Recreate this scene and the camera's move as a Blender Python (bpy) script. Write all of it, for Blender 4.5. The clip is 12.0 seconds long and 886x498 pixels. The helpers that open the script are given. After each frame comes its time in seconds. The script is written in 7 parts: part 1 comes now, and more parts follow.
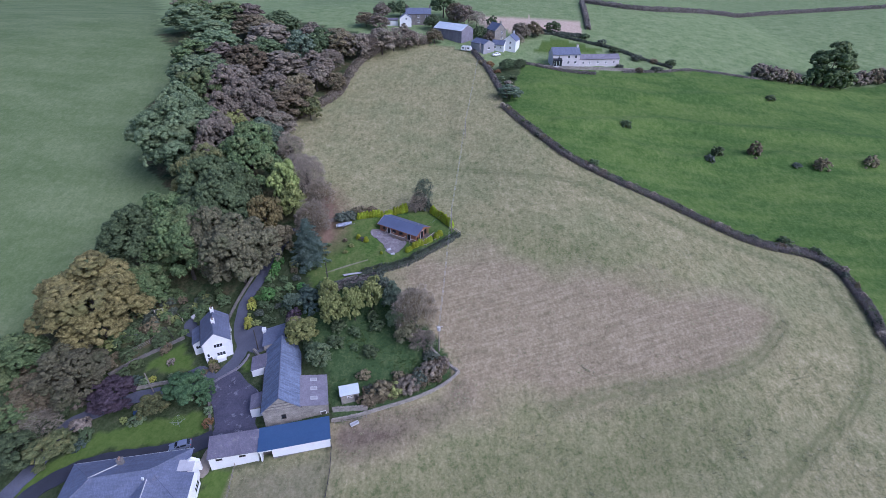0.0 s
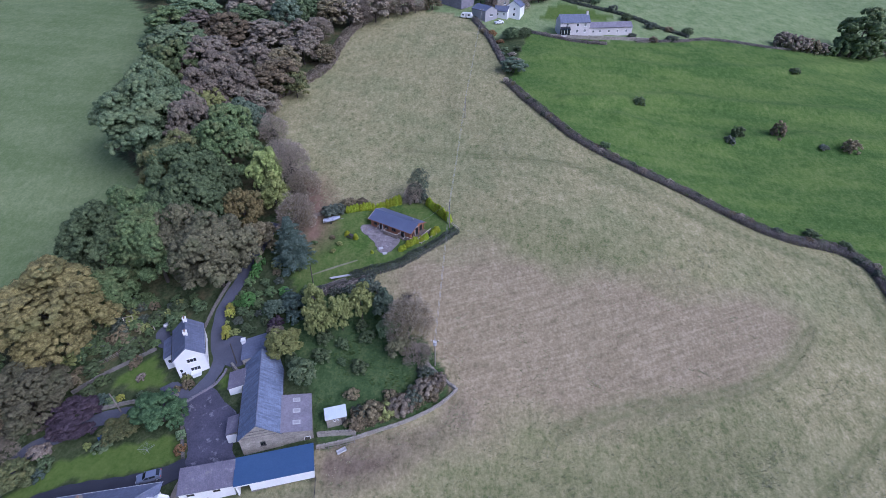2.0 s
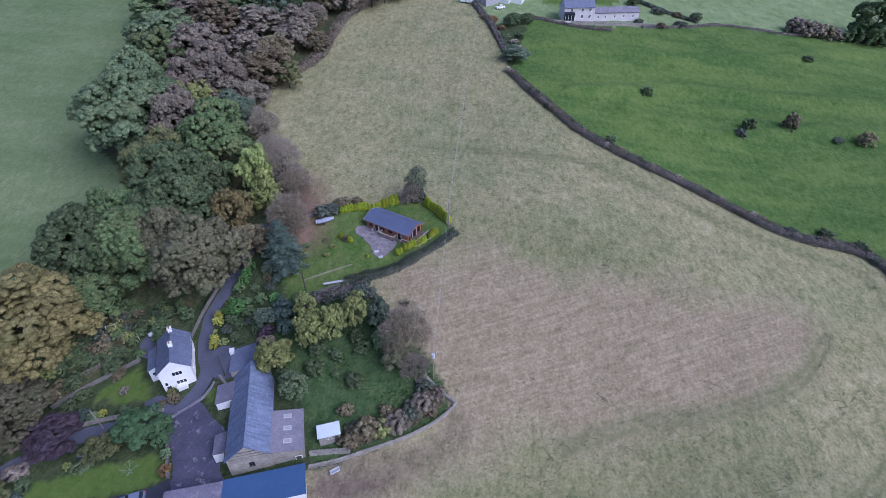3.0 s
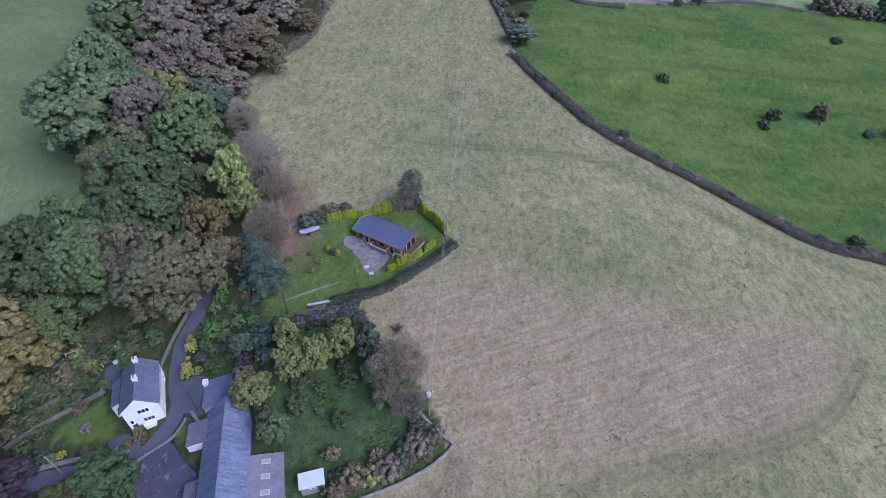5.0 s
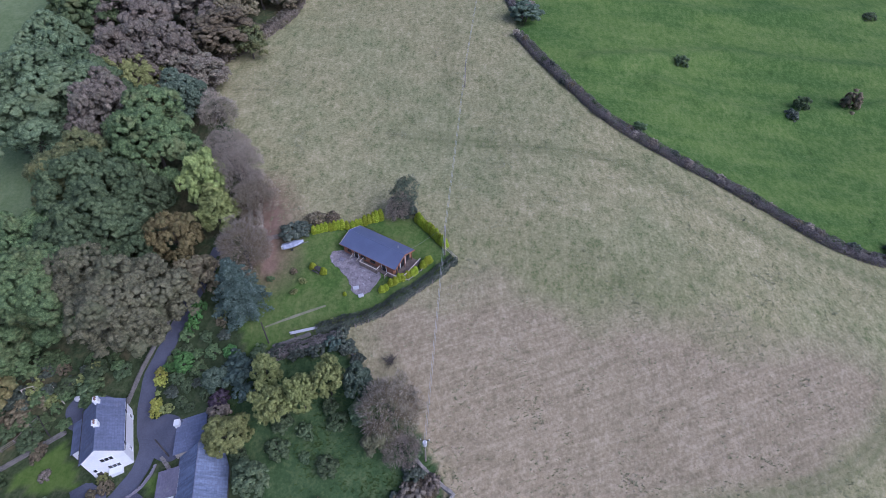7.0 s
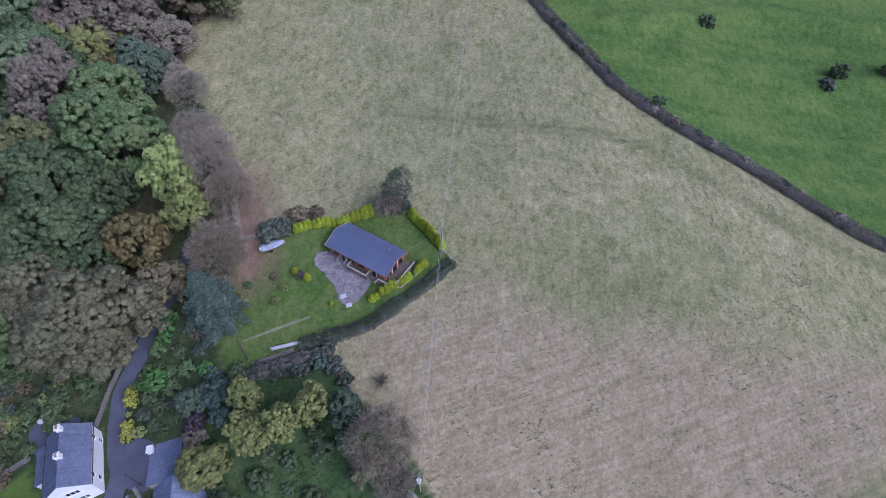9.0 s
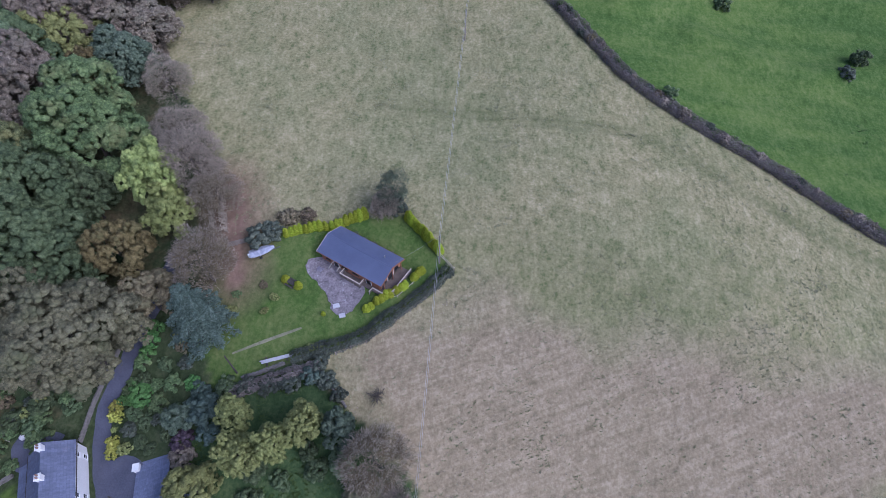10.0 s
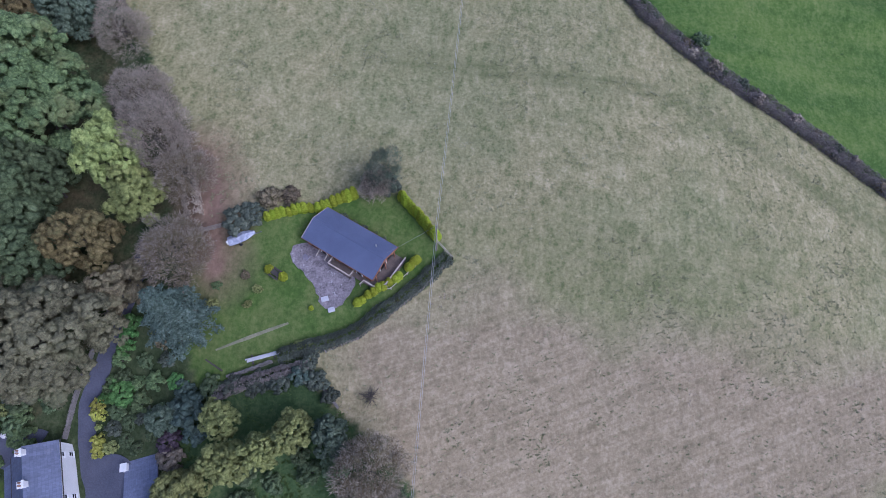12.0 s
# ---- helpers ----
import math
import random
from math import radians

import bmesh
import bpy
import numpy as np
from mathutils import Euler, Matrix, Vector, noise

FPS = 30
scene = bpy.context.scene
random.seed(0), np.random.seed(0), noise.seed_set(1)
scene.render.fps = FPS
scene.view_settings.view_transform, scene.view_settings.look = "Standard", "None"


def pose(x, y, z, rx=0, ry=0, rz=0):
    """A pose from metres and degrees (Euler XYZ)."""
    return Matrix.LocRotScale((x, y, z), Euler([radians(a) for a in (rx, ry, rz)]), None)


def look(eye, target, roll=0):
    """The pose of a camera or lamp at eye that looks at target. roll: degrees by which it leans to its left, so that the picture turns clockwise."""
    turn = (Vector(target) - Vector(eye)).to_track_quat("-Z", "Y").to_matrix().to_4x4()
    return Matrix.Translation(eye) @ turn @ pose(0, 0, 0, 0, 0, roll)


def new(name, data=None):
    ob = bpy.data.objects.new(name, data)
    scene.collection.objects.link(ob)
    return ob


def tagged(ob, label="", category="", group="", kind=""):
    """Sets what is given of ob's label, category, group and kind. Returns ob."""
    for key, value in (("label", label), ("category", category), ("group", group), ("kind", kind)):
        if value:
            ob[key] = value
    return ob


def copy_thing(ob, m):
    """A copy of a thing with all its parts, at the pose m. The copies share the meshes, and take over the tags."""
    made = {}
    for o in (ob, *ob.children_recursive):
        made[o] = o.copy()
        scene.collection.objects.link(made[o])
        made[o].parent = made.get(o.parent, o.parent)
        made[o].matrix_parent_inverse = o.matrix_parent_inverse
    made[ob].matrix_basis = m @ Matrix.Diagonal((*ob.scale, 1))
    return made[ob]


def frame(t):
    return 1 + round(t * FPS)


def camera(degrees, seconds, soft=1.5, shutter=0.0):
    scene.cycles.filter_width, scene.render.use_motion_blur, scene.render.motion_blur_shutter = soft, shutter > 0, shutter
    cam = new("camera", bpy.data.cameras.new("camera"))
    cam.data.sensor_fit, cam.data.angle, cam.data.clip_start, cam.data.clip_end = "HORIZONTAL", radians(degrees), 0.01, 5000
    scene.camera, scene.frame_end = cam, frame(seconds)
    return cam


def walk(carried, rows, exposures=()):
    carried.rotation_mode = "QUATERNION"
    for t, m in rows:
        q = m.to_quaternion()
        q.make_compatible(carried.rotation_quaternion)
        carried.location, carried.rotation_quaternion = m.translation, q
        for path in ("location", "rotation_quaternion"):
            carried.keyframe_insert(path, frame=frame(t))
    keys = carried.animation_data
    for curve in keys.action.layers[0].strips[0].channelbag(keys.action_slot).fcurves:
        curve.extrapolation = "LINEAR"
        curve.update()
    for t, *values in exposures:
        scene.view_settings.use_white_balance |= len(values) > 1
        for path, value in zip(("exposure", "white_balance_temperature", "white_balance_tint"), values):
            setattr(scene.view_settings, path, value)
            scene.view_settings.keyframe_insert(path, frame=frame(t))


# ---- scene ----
cam = camera(82.8, 12.0, soft=0.55)
PATH = [
    (0, (11.11, -126.573, 82.087), (10.998, -124.868, 81.048), 0.4),
    (0.5, (11.102, -122.965, 82.132), (10.991, -121.277, 81.065), 0.4),
    (1, (11.053, -119.261, 82.202), (10.943, -117.591, 81.106), 0.4),
    (1.5, (10.928, -115.535, 82.265), (10.82, -113.884, 81.142), 0.4),
    (2, (10.865, -111.818, 82.38), (10.758, -110.185, 81.23), 0.4),
    (2.5, (10.823, -108.119, 82.495), (10.716, -106.504, 81.32), 0.3),
    (3, (10.478, -104.328, 82.49), (10.376, -102.731, 81.29), 0.4),
    (5, (9.782, -89.372, 82.772), (9.69, -87.844, 81.485), 0.7),
    (5.5, (9.444, -85.622, 82.787), (9.357, -84.111, 81.48), 0.7),
    (6, (9.182, -81.897, 82.852), (9.099, -80.403, 81.525), 0.8),
    (6.5, (9.028, -78.24, 82.837), (8.945, -76.764, 81.49), 0.8),
    (7, (8.887, -74.55, 82.836), (8.808, -73.106, 81.456), 0.8),
    (9, (8.339, -60.005, 82.737), (8.276, -58.715, 81.209), 1.1),
    (9.5, (8.391, -56.586, 82.598), (8.329, -55.332, 81.041), 1.0),
    (10, (8.361, -53.133, 82.561), (8.301, -51.917, 80.974), 1.1),
    (10.5, (8.306, -49.58, 82.586), (8.247, -48.405, 80.969), 1.1),
    (11, (8.205, -46.127, 82.578), (8.15, -45.011, 80.92), 1.2),
    (11.5, (8.09, -42.715, 82.532), (8.041, -41.684, 80.818), 1.3),
    (12, (7.939, -39.378, 82.502), (7.898, -38.441, 80.736), 1.5),
]
walk(cam, [(t, look(eye, target, roll)) for t, eye, target, roll in PATH],
     exposures=[(0, 0.15, 4960, 24), (12, 0.15, 4960, 24)])

# ---- light: a low overcast afternoon sky with a wide, weak sun ----
world = bpy.data.worlds.new("overcast_sky")
scene.world = world
world.use_nodes = True
wn, wl = world.node_tree.nodes, world.node_tree.links
sky = wn.new("ShaderNodeTexSky")
sky.sky_type = "NISHITA"
sky.sun_disc = False
sky.sun_elevation, sky.sun_rotation = radians(42), radians(119)
sky.air_density, sky.dust_density = 1.0, 4.0
wl.new(sky.outputs[0], wn["Background"].inputs[0])
wn["Background"].inputs[1].default_value = 0.125
sun = new("sun", bpy.data.lights.new("sun", "SUN"))
sun.data.energy, sun.data.angle, sun.data.color = 1.5, radians(50), (1.0, 0.985, 0.975)
sun.matrix_world = look((104, -58, 106), (0, 0, 0))

# ---- materials ----
def node_mat(name):
    m = bpy.data.materials.new(name)
    m.use_nodes = True
    return m, m.node_tree.nodes, m.node_tree.links, m.node_tree.nodes["Principled BSDF"]


def ramp(nodes, stops):
    r = nodes.new("ShaderNodeValToRGB")
    while len(r.color_ramp.elements) < len(stops):
        r.color_ramp.elements.new(0.5)
    for e, (p, c) in zip(r.color_ramp.elements, stops):
        e.position, e.color = p, (*c, 1)
    return r


def coords(nodes, links, world_space=False):
    if world_space:
        return nodes.new("ShaderNodeNewGeometry").outputs["Position"]
    return nodes.new("ShaderNodeTexCoord").outputs["Object"]


def noise_tex(nodes, links, co, scale, detail=4.0, rough=0.6, stretch=None):
    n = nodes.new("ShaderNodeTexNoise")
    n.inputs["Scale"].default_value, n.inputs["Detail"].default_value, n.inputs["Roughness"].default_value = scale, detail, rough
    if stretch:
        mp = nodes.new("ShaderNodeMapping")
        mp.inputs["Scale"].default_value = stretch
        links.new(co, mp.inputs["Vector"])
        co = mp.outputs["Vector"]
    links.new(co, n.inputs["Vector"])
    return n.outputs["Fac"]


def mix(nodes, links, fac, a, b, mode="MIX"):
    m = nodes.new("ShaderNodeMix")
    m.data_type, m.blend_type = "RGBA", mode
    for sock, v in ((m.inputs[0], fac), (m.inputs[6], a), (m.inputs[7], b)):
        if isinstance(v, (int, float)):
            sock.default_value = v
        elif isinstance(v, tuple):
            sock.default_value = (*v, 1)
        else:
            links.new(v, sock)
    return m.outputs[2]


def maths(nodes, links, op, a, b=0.0, c=None, clamp=False):
    m = nodes.new("ShaderNodeMath")
    m.operation, m.use_clamp = op, clamp
    for sock, v in zip(m.inputs, (a, b, c)):
        if v is None:
            continue
        if isinstance(v, (int, float)):
            sock.default_value = v
        else:
            links.new(v, sock)
    return m.outputs[0]


def bump(nodes, links, bsdf, height, strength, distance):
    b = nodes.new("ShaderNodeBump")
    b.inputs["Strength"].default_value, b.inputs["Distance"].default_value = strength, distance
    links.new(height, b.inputs["Height"])
    links.new(b.outputs[0], bsdf.inputs["Normal"])


def plain(name, dark, light, rough=0.8, grain=6.0, stain=0.5, metal=0.0, relief=0.02, world_space=False, spots=None, vary=0.0, slates=None, streak=0.0):
    """A surface with a fine grain between two tones, broad stains, and light relief."""
    m, n, l, b = node_mat(name)
    co = coords(n, l, world_space)
    fine, broad = noise_tex(n, l, co, grain, 6), noise_tex(n, l, co, stain, 4)
    both = maths(n, l, "MULTIPLY_ADD", fine, 0.55, maths(n, l, "MULTIPLY", broad, 0.55))
    r = ramp(n, [(0.36, dark), (0.72, light)])
    l.new(both, r.inputs[0])
    col = r.outputs[0]
    if spots:
        sp = ramp(n, [(0.58, (0, 0, 0)), (0.7, (1, 1, 1))])
        l.new(noise_tex(n, l, co, spots[1], 5, 0.7), sp.inputs[0])
        col = mix(n, l, sp.outputs[0], col, spots[0])
    if streak:
        run = ramp(n, [(0.38, (1 - streak,) * 3), (0.6, (1 + 0.3 * streak,) * 3)])
        l.new(noise_tex(n, l, co, 1.0, 4, 0.7, (0.22, 1.9, 0.22)), run.inputs[0])
        col = mix(n, l, 1.0, col, run.outputs[0], "MULTIPLY")
    if slates:
        sep, com = n.new("ShaderNodeSeparateXYZ"), n.new("ShaderNodeCombineXYZ")
        l.new(co, sep.inputs[0])
        l.new(sep.outputs[slates[0]], com.inputs[0])
        l.new(sep.outputs[slates[1]], com.inputs[1])
        br = n.new("ShaderNodeTexBrick")
        br.inputs["Scale"].default_value = 1.0
        br.inputs["Brick Width"].default_value, br.inputs["Row Height"].default_value, br.inputs["Mortar Size"].default_value = slates[2], slates[3], 0.012
        br.inputs["Color1"].default_value, br.inputs["Color2"].default_value, br.inputs["Mortar"].default_value = (0.88, 0.88, 0.88, 1), (1.08, 1.08, 1.08, 1), (0.75, 0.75, 0.75, 1)
        l.new(com.outputs[0], br.inputs["Vector"])
        col = mix(n, l, 1.0, col, br.outputs["Color"], "MULTIPLY")
    if vary:
        h = n.new("ShaderNodeHueSaturation")
        l.new(maths(n, l, "MULTIPLY_ADD", n.new("ShaderNodeObjectInfo").outputs["Random"], vary, 1 - vary / 2), h.inputs["Value"])
        l.new(col, h.inputs["Color"])
        col = h.outputs[0]
    l.new(col, b.inputs["Base Color"])
    b.inputs["Roughness"].default_value, b.inputs["Metallic"].default_value = rough, metal
    if relief:
        bump(n, l, b, fine, 0.6, relief)
    return m


def foliage(name, dark, mid, light, rough=0.75, scatter=0.25, warm=None, gain=0.95, grain=1.5):
    """Leaves: tone by leaf, by tree, and by drifts through the crown, with gap shade in the darkest tone; some light
    passes through.
    """
    # dark is cut to 0.6: shade of the gaps between leaves, put into colour
    dark, mid, light = ([v * k * gain * t for v, t in zip(c, (0.98, 1.0, 1.0))] for k, c in ((0.6, dark), (0.88, mid), (1.05, light)))
    m, n, l, b = node_mat(name)
    geo = n.new("ShaderNodeNewGeometry")
    info = n.new("ShaderNodeObjectInfo")
    co = coords(n, l)
    drift, leafy = noise_tex(n, l, co, 0.55, 3), noise_tex(n, l, co, 6.0, 4, 0.75)
    tone = maths(n, l, "MULTIPLY_ADD", geo.outputs["Random Per Island"], 0.26, maths(n, l, "MULTIPLY_ADD", drift, 0.62, maths(n, l, "MULTIPLY_ADD", leafy, grain, 0.13 - grain / 2)))
    r = ramp(n, [(0.2, dark), (0.55, mid), (0.95, light)])
    l.new(tone, r.inputs[0])
    col = r.outputs[0]
    if warm:
        w = ramp(n, [(0.5, (0, 0, 0)), (0.68, (1, 1, 1))])
        l.new(noise_tex(n, l, co, 0.3, 3), w.inputs[0])
        col = mix(n, l, maths(n, l, "MULTIPLY", w.outputs[0], 0.6), col, warm)
    h = n.new("ShaderNodeHueSaturation")
    l.new(maths(n, l, "MULTIPLY_ADD", info.outputs["Random"], 0.022, 0.489), h.inputs["Hue"])
    l.new(maths(n, l, "MULTIPLY_ADD", info.outputs["Random"], 0.45, 0.78), h.inputs["Value"])
    l.new(col, h.inputs["Color"])
    l.new(h.outputs[0], b.inputs["Base Color"])
    b.inputs["Roughness"].default_value = rough
    b.inputs["Specular IOR Level"].default_value = 0.25
    if grain > 0.5:
        bump(n, l, b, leafy, 0.8, 0.25)
    tr = n.new("ShaderNodeBsdfTranslucent")
    l.new(h.outputs[0], tr.inputs["Color"])
    ms = n.new("ShaderNodeMixShader")
    ms.inputs[0].default_value = scatter
    l.new(b.outputs[0], ms.inputs[1])
    l.new(tr.outputs[0], ms.inputs[2])
    l.new(ms.outputs[0], n["Material Output"].inputs["Surface"])
    return m


LEAF = {
    "green": foliage("leaves_green", (0.077, 0.114, 0.046), (0.160, 0.222, 0.089), (0.287, 0.363, 0.149), warm=(0.223, 0.222, 0.092)),
    "dark": foliage("leaves_dark_green", (0.069, 0.099, 0.044), (0.132, 0.177, 0.080), (0.227, 0.282, 0.136)),
    "olive": foliage("leaves_olive", (0.158, 0.168, 0.056), (0.32, 0.335, 0.112), (0.48, 0.49, 0.185)),
    "golden": foliage("leaves_golden_brown", (0.115, 0.092, 0.038), (0.24, 0.193, 0.078), (0.385, 0.312, 0.135), warm=(0.16, 0.165, 0.068)),
    "pale": foliage("leaves_pale_green", (0.107, 0.155, 0.077), (0.215, 0.288, 0.145), (0.355, 0.44, 0.232), warm=(0.224, 0.262, 0.123)),
    "brown": foliage("leaves_russet", (0.12, 0.096, 0.058), (0.242, 0.194, 0.114), (0.37, 0.30, 0.185), warm=(0.217, 0.210, 0.118)),
    "tan": foliage("leaves_tan", (0.115, 0.106, 0.062), (0.204, 0.189, 0.109), (0.316, 0.295, 0.172), warm=(0.145, 0.159, 0.078)),
    "purple": foliage("leaves_dull_brown", (0.15, 0.122, 0.092), (0.275, 0.224, 0.17), (0.42, 0.345, 0.262), warm=(0.248, 0.231, 0.157)),
    "lime": foliage("leaves_lime", (0.17, 0.20, 0.06), (0.345, 0.39, 0.12), (0.53, 0.57, 0.205)),
    "yellow": foliage("leaves_yellow", (0.28, 0.30, 0.04), (0.50, 0.49, 0.09), (0.68, 0.64, 0.17), scatter=0.2),
    "bare": foliage("twigs_grey_brown", (0.160, 0.134, 0.101), (0.47, 0.39, 0.31), (0.69, 0.585, 0.47)),
    "fir": foliage("needles_blue_green", (0.06, 0.09, 0.068), (0.142, 0.196, 0.152), (0.26, 0.325, 0.262)),
    "plum": foliage("leaves_purple", (0.045, 0.030, 0.040), (0.095, 0.066, 0.086), (0.165, 0.125, 0.15)),
    "orange": foliage("leaves_orange", (0.139, 0.078, 0.031), (0.310, 0.178, 0.078), (0.465, 0.295, 0.139)),
    "gold_conifer": foliage("needles_yellow_green", (0.22, 0.27, 0.016), (0.40, 0.465, 0.028), (0.56, 0.61, 0.06), scatter=0.3, grain=0.8),
    "olive_green": foliage("leaves_olive_green", (0.087, 0.105, 0.045), (0.188, 0.208, 0.086), (0.321, 0.332, 0.143), warm=(0.273, 0.245, 0.088)),
    "teal": foliage("leaves_blue_green", (0.079, 0.115, 0.072), (0.169, 0.224, 0.146), (0.296, 0.356, 0.244)),
    "vivid": foliage("leaves_vivid_green", (0.06, 0.145, 0.036), (0.135, 0.285, 0.074), (0.24, 0.415, 0.135)),
    "lane_green": foliage("leaves_fresh_green", (0.06, 0.12, 0.05), (0.122, 0.22, 0.092), (0.215, 0.345, 0.155)),
    "scrub": foliage("scrub_leaves", (0.065, 0.076, 0.055), (0.129, 0.147, 0.106), (0.239, 0.258, 0.190)),
    "hedge": foliage("hedge_twigs", (0.166, 0.144, 0.129), (0.289, 0.251, 0.224), (0.487, 0.431, 0.379)),
}
BARK = plain("bark", (0.035, 0.03, 0.025), (0.12, 0.10, 0.08), 0.95, 9, 1.5, relief=0.03)
SLATE = plain("roof_slate", (0.122, 0.138, 0.205), (0.18, 0.2, 0.285), 0.5, 3.0, 0.25, relief=0.012, spots=((0.20, 0.205, 0.265), 0.35), slates=(1, 0, 0.5, 0.3), streak=0.16)
SLATE_OLD = plain("old_slate", (0.122, 0.112, 0.15), (0.205, 0.19, 0.24), 0.75, 4.0, 0.4, relief=0.02, spots=((0.26, 0.25, 0.25), 0.8), slates=(1, 0, 0.5, 0.3))
SLATE_BLUE = plain("blue_slate", (0.135, 0.165, 0.245), (0.215, 0.25, 0.35), 0.55, 2.2, 0.22, relief=0.012, spots=((0.12, 0.15, 0.235), 0.5), slates=(1, 0, 0.5, 0.3), streak=0.3)
FELT = plain("roof_felt", (0.082, 0.098, 0.165), (0.13, 0.15, 0.235), 0.6, 8, 0.25, relief=0.005)
CEMENT = plain("fibre_cement", (0.15, 0.138, 0.168), (0.275, 0.255, 0.30), 0.85, 3, 0.5, relief=0.015, spots=((0.16, 0.145, 0.16), 0.8))
BLUE = plain("blue_sheet", (0.036, 0.078, 0.17), (0.05, 0.098, 0.205), 0.55, 3, 0.25, relief=0.004)
WHITE = plain("white_render", (0.70, 0.70, 0.70), (0.86, 0.85, 0.84), 0.8, 7, 0.5, relief=0.006)
WHITE_PAINT = plain("white_paint", (0.74, 0.75, 0.76), (0.86, 0.86, 0.86), 0.5, 10, 0.8, relief=0)
STONE = plain("grey_stone", (0.20, 0.18, 0.155), (0.42, 0.385, 0.335), 0.95, 5, 0.8, relief=0.06, vary=0.25, slates=(0, 2, 0.6, 0.25))
STONE_PALE = plain("limewashed_stone", (0.50, 0.465, 0.47), (0.68, 0.635, 0.64), 0.9, 5, 0.6, relief=0.04)
STONE_DARK = plain("dark_stone", (0.09, 0.082, 0.075), (0.24, 0.22, 0.2), 0.95, 5, 0.7, relief=0.06, vary=0.4)
LOGS = plain("stained_logs", (0.21, 0.085, 0.042), (0.37, 0.165, 0.088), 0.6, 7, 1.2, relief=0.01)
TIMBER = plain("grey_timber", (0.16, 0.13, 0.11), (0.32, 0.28, 0.24), 0.85, 9, 1.0, relief=0.01)
PALE_TIMBER = plain("pale_timber", (0.42, 0.36, 0.30), (0.62, 0.55, 0.47), 0.8, 9, 1.0, relief=0.008)
DARK_TIMBER = plain("tarred_timber", (0.035, 0.03, 0.027), (0.09, 0.078, 0.066), 0.85, 9, 1.0, relief=0.01)
TARMAC = plain("tarmac", (0.058, 0.061, 0.086), (0.118, 0.122, 0.162), 0.88, 5, 0.22, relief=0.01, world_space=True, spots=((0.115, 0.11, 0.13), 0.4))
TARMAC_NEW = plain("dark_tarmac", (0.022, 0.024, 0.036), (0.045, 0.047, 0.065), 0.8, 8, 0.3, relief=0.01, world_space=True)
CONCRETE = plain("patchy_concrete", (0.038, 0.036, 0.058), (0.10, 0.096, 0.14), 0.8, 3, 0.3, relief=0.01, world_space=True, spots=((0.25, 0.245, 0.285), 0.62))
GRAVEL = plain("gravel", (0.10, 0.085, 0.09), (0.29, 0.255, 0.265), 0.95, 3.2, 0.8, relief=0.05, world_space=True, spots=((0.46, 0.44, 0.455), 1.3))
METAL = plain("dull_metal", (0.3, 0.3, 0.31), (0.45, 0.45, 0.46), 0.4, 8, 1, metal=0.8, relief=0)
DECKING = plain("deck_boards", (0.085, 0.065, 0.052), (0.19, 0.15, 0.125), 0.85, 9, 1.0, relief=0.01)
TARP = plain("tarpaulin", (0.22, 0.235, 0.30), (0.42, 0.435, 0.52), 0.5, 3, 0.8, relief=0.03)
RUBBER = plain("rubber", (0.012, 0.012, 0.012), (0.03, 0.03, 0.03), 0.8, 8, 1, relief=0)
CAR_BLUE = plain("car_paint", (0.24, 0.27, 0.36), (0.29, 0.32, 0.42), 0.25, 4, 0.5, metal=0.4, relief=0)
WIRE = plain("cable", (0.3, 0.3, 0.3), (0.42, 0.41, 0.4), 0.6, 5, 1, relief=0)


def glass_mat():
    m, n, l, b = node_mat("window_glass")
    b.inputs["Base Color"].default_value = (0.02, 0.024, 0.03, 1)
    b.inputs["Roughness"].default_value = 0.06
    b.inputs["Specular IOR Level"].default_value = 0.7
    return m


GLASS = glass_mat()

# ---- the lie of the land: a hillside that rises to the north and falls to the east ----
POLY = [7.74, 22.36, 0.25, -1.07, -5.34, -0.52, 1.29, 0.83, -1.53, -0.77]
BUMPS = [-1.08, 2.21, 3.08, -2.03, 0.31, 4.26, -2.12, -0.35, -3.76, 3.71, 1.03, 0.98, -1.33, 2.5, -1.57, -1.71, -1.24, -1.83, -1.79, -2.25, -0.47, 1.69, -4.26]
CENTRES = [(x, y) for x in (-45, -5, 35, 75, 115) for y in (-50, -10, 30, 70)] + [(-42, -38), (-30, -58), (-60, -36)]
SPREAD = 28.0


def land(x, y):
    """Height of the ground; takes numbers or arrays."""
    x, y = np.asarray(x, float), np.asarray(y, float)
    u, v = np.clip(x, -200, 200) / 100, np.clip(y, -150, 330) / 100
    powers = [(i, j) for i in range(4) for j in range(4 - i)]
    z = sum(c * u**i * v**j for c, (i, j) in zip(POLY, powers))
    for h, (a, b) in zip(BUMPS, CENTRES):
        z = z + h * np.exp(-((x - a) ** 2 + (y - b) ** 2) / (2 * SPREAD**2))
    # the lane is cut into the slope beside the cottage
    z = z - 1.25 * np.exp(-((x + 46.3) / 5.5) ** 2 - ((y + 33.6) / 5.0) ** 2)
    # a level shelf for the cabin and its terrace
    u, v = (x + 8.4) * 0.881 - (y + 3.6) * 0.473, (x + 8.4) * 0.473 + (y + 3.6) * 0.881
    return z + (11.8 - z) * np.exp(-((u / 8.6) ** 6) - ((v / 4.6) ** 6))


def gz(x, y):
    return float(land(x, y))


def inside(poly, x, y):
    """Which points lie in a polygon."""
    hit = np.zeros(np.shape(x), bool)
    for (x0, y0), (x1, y1) in zip(poly, poly[1:] + poly[:1]):
        cross = (y0 > y) != (y1 > y)
        with np.errstate(divide="ignore", invalid="ignore"):
            hit ^= cross & (x < (x1 - x0) * (y - y0) / (y1 - y0 + 1e-12) + x0)
    return hit


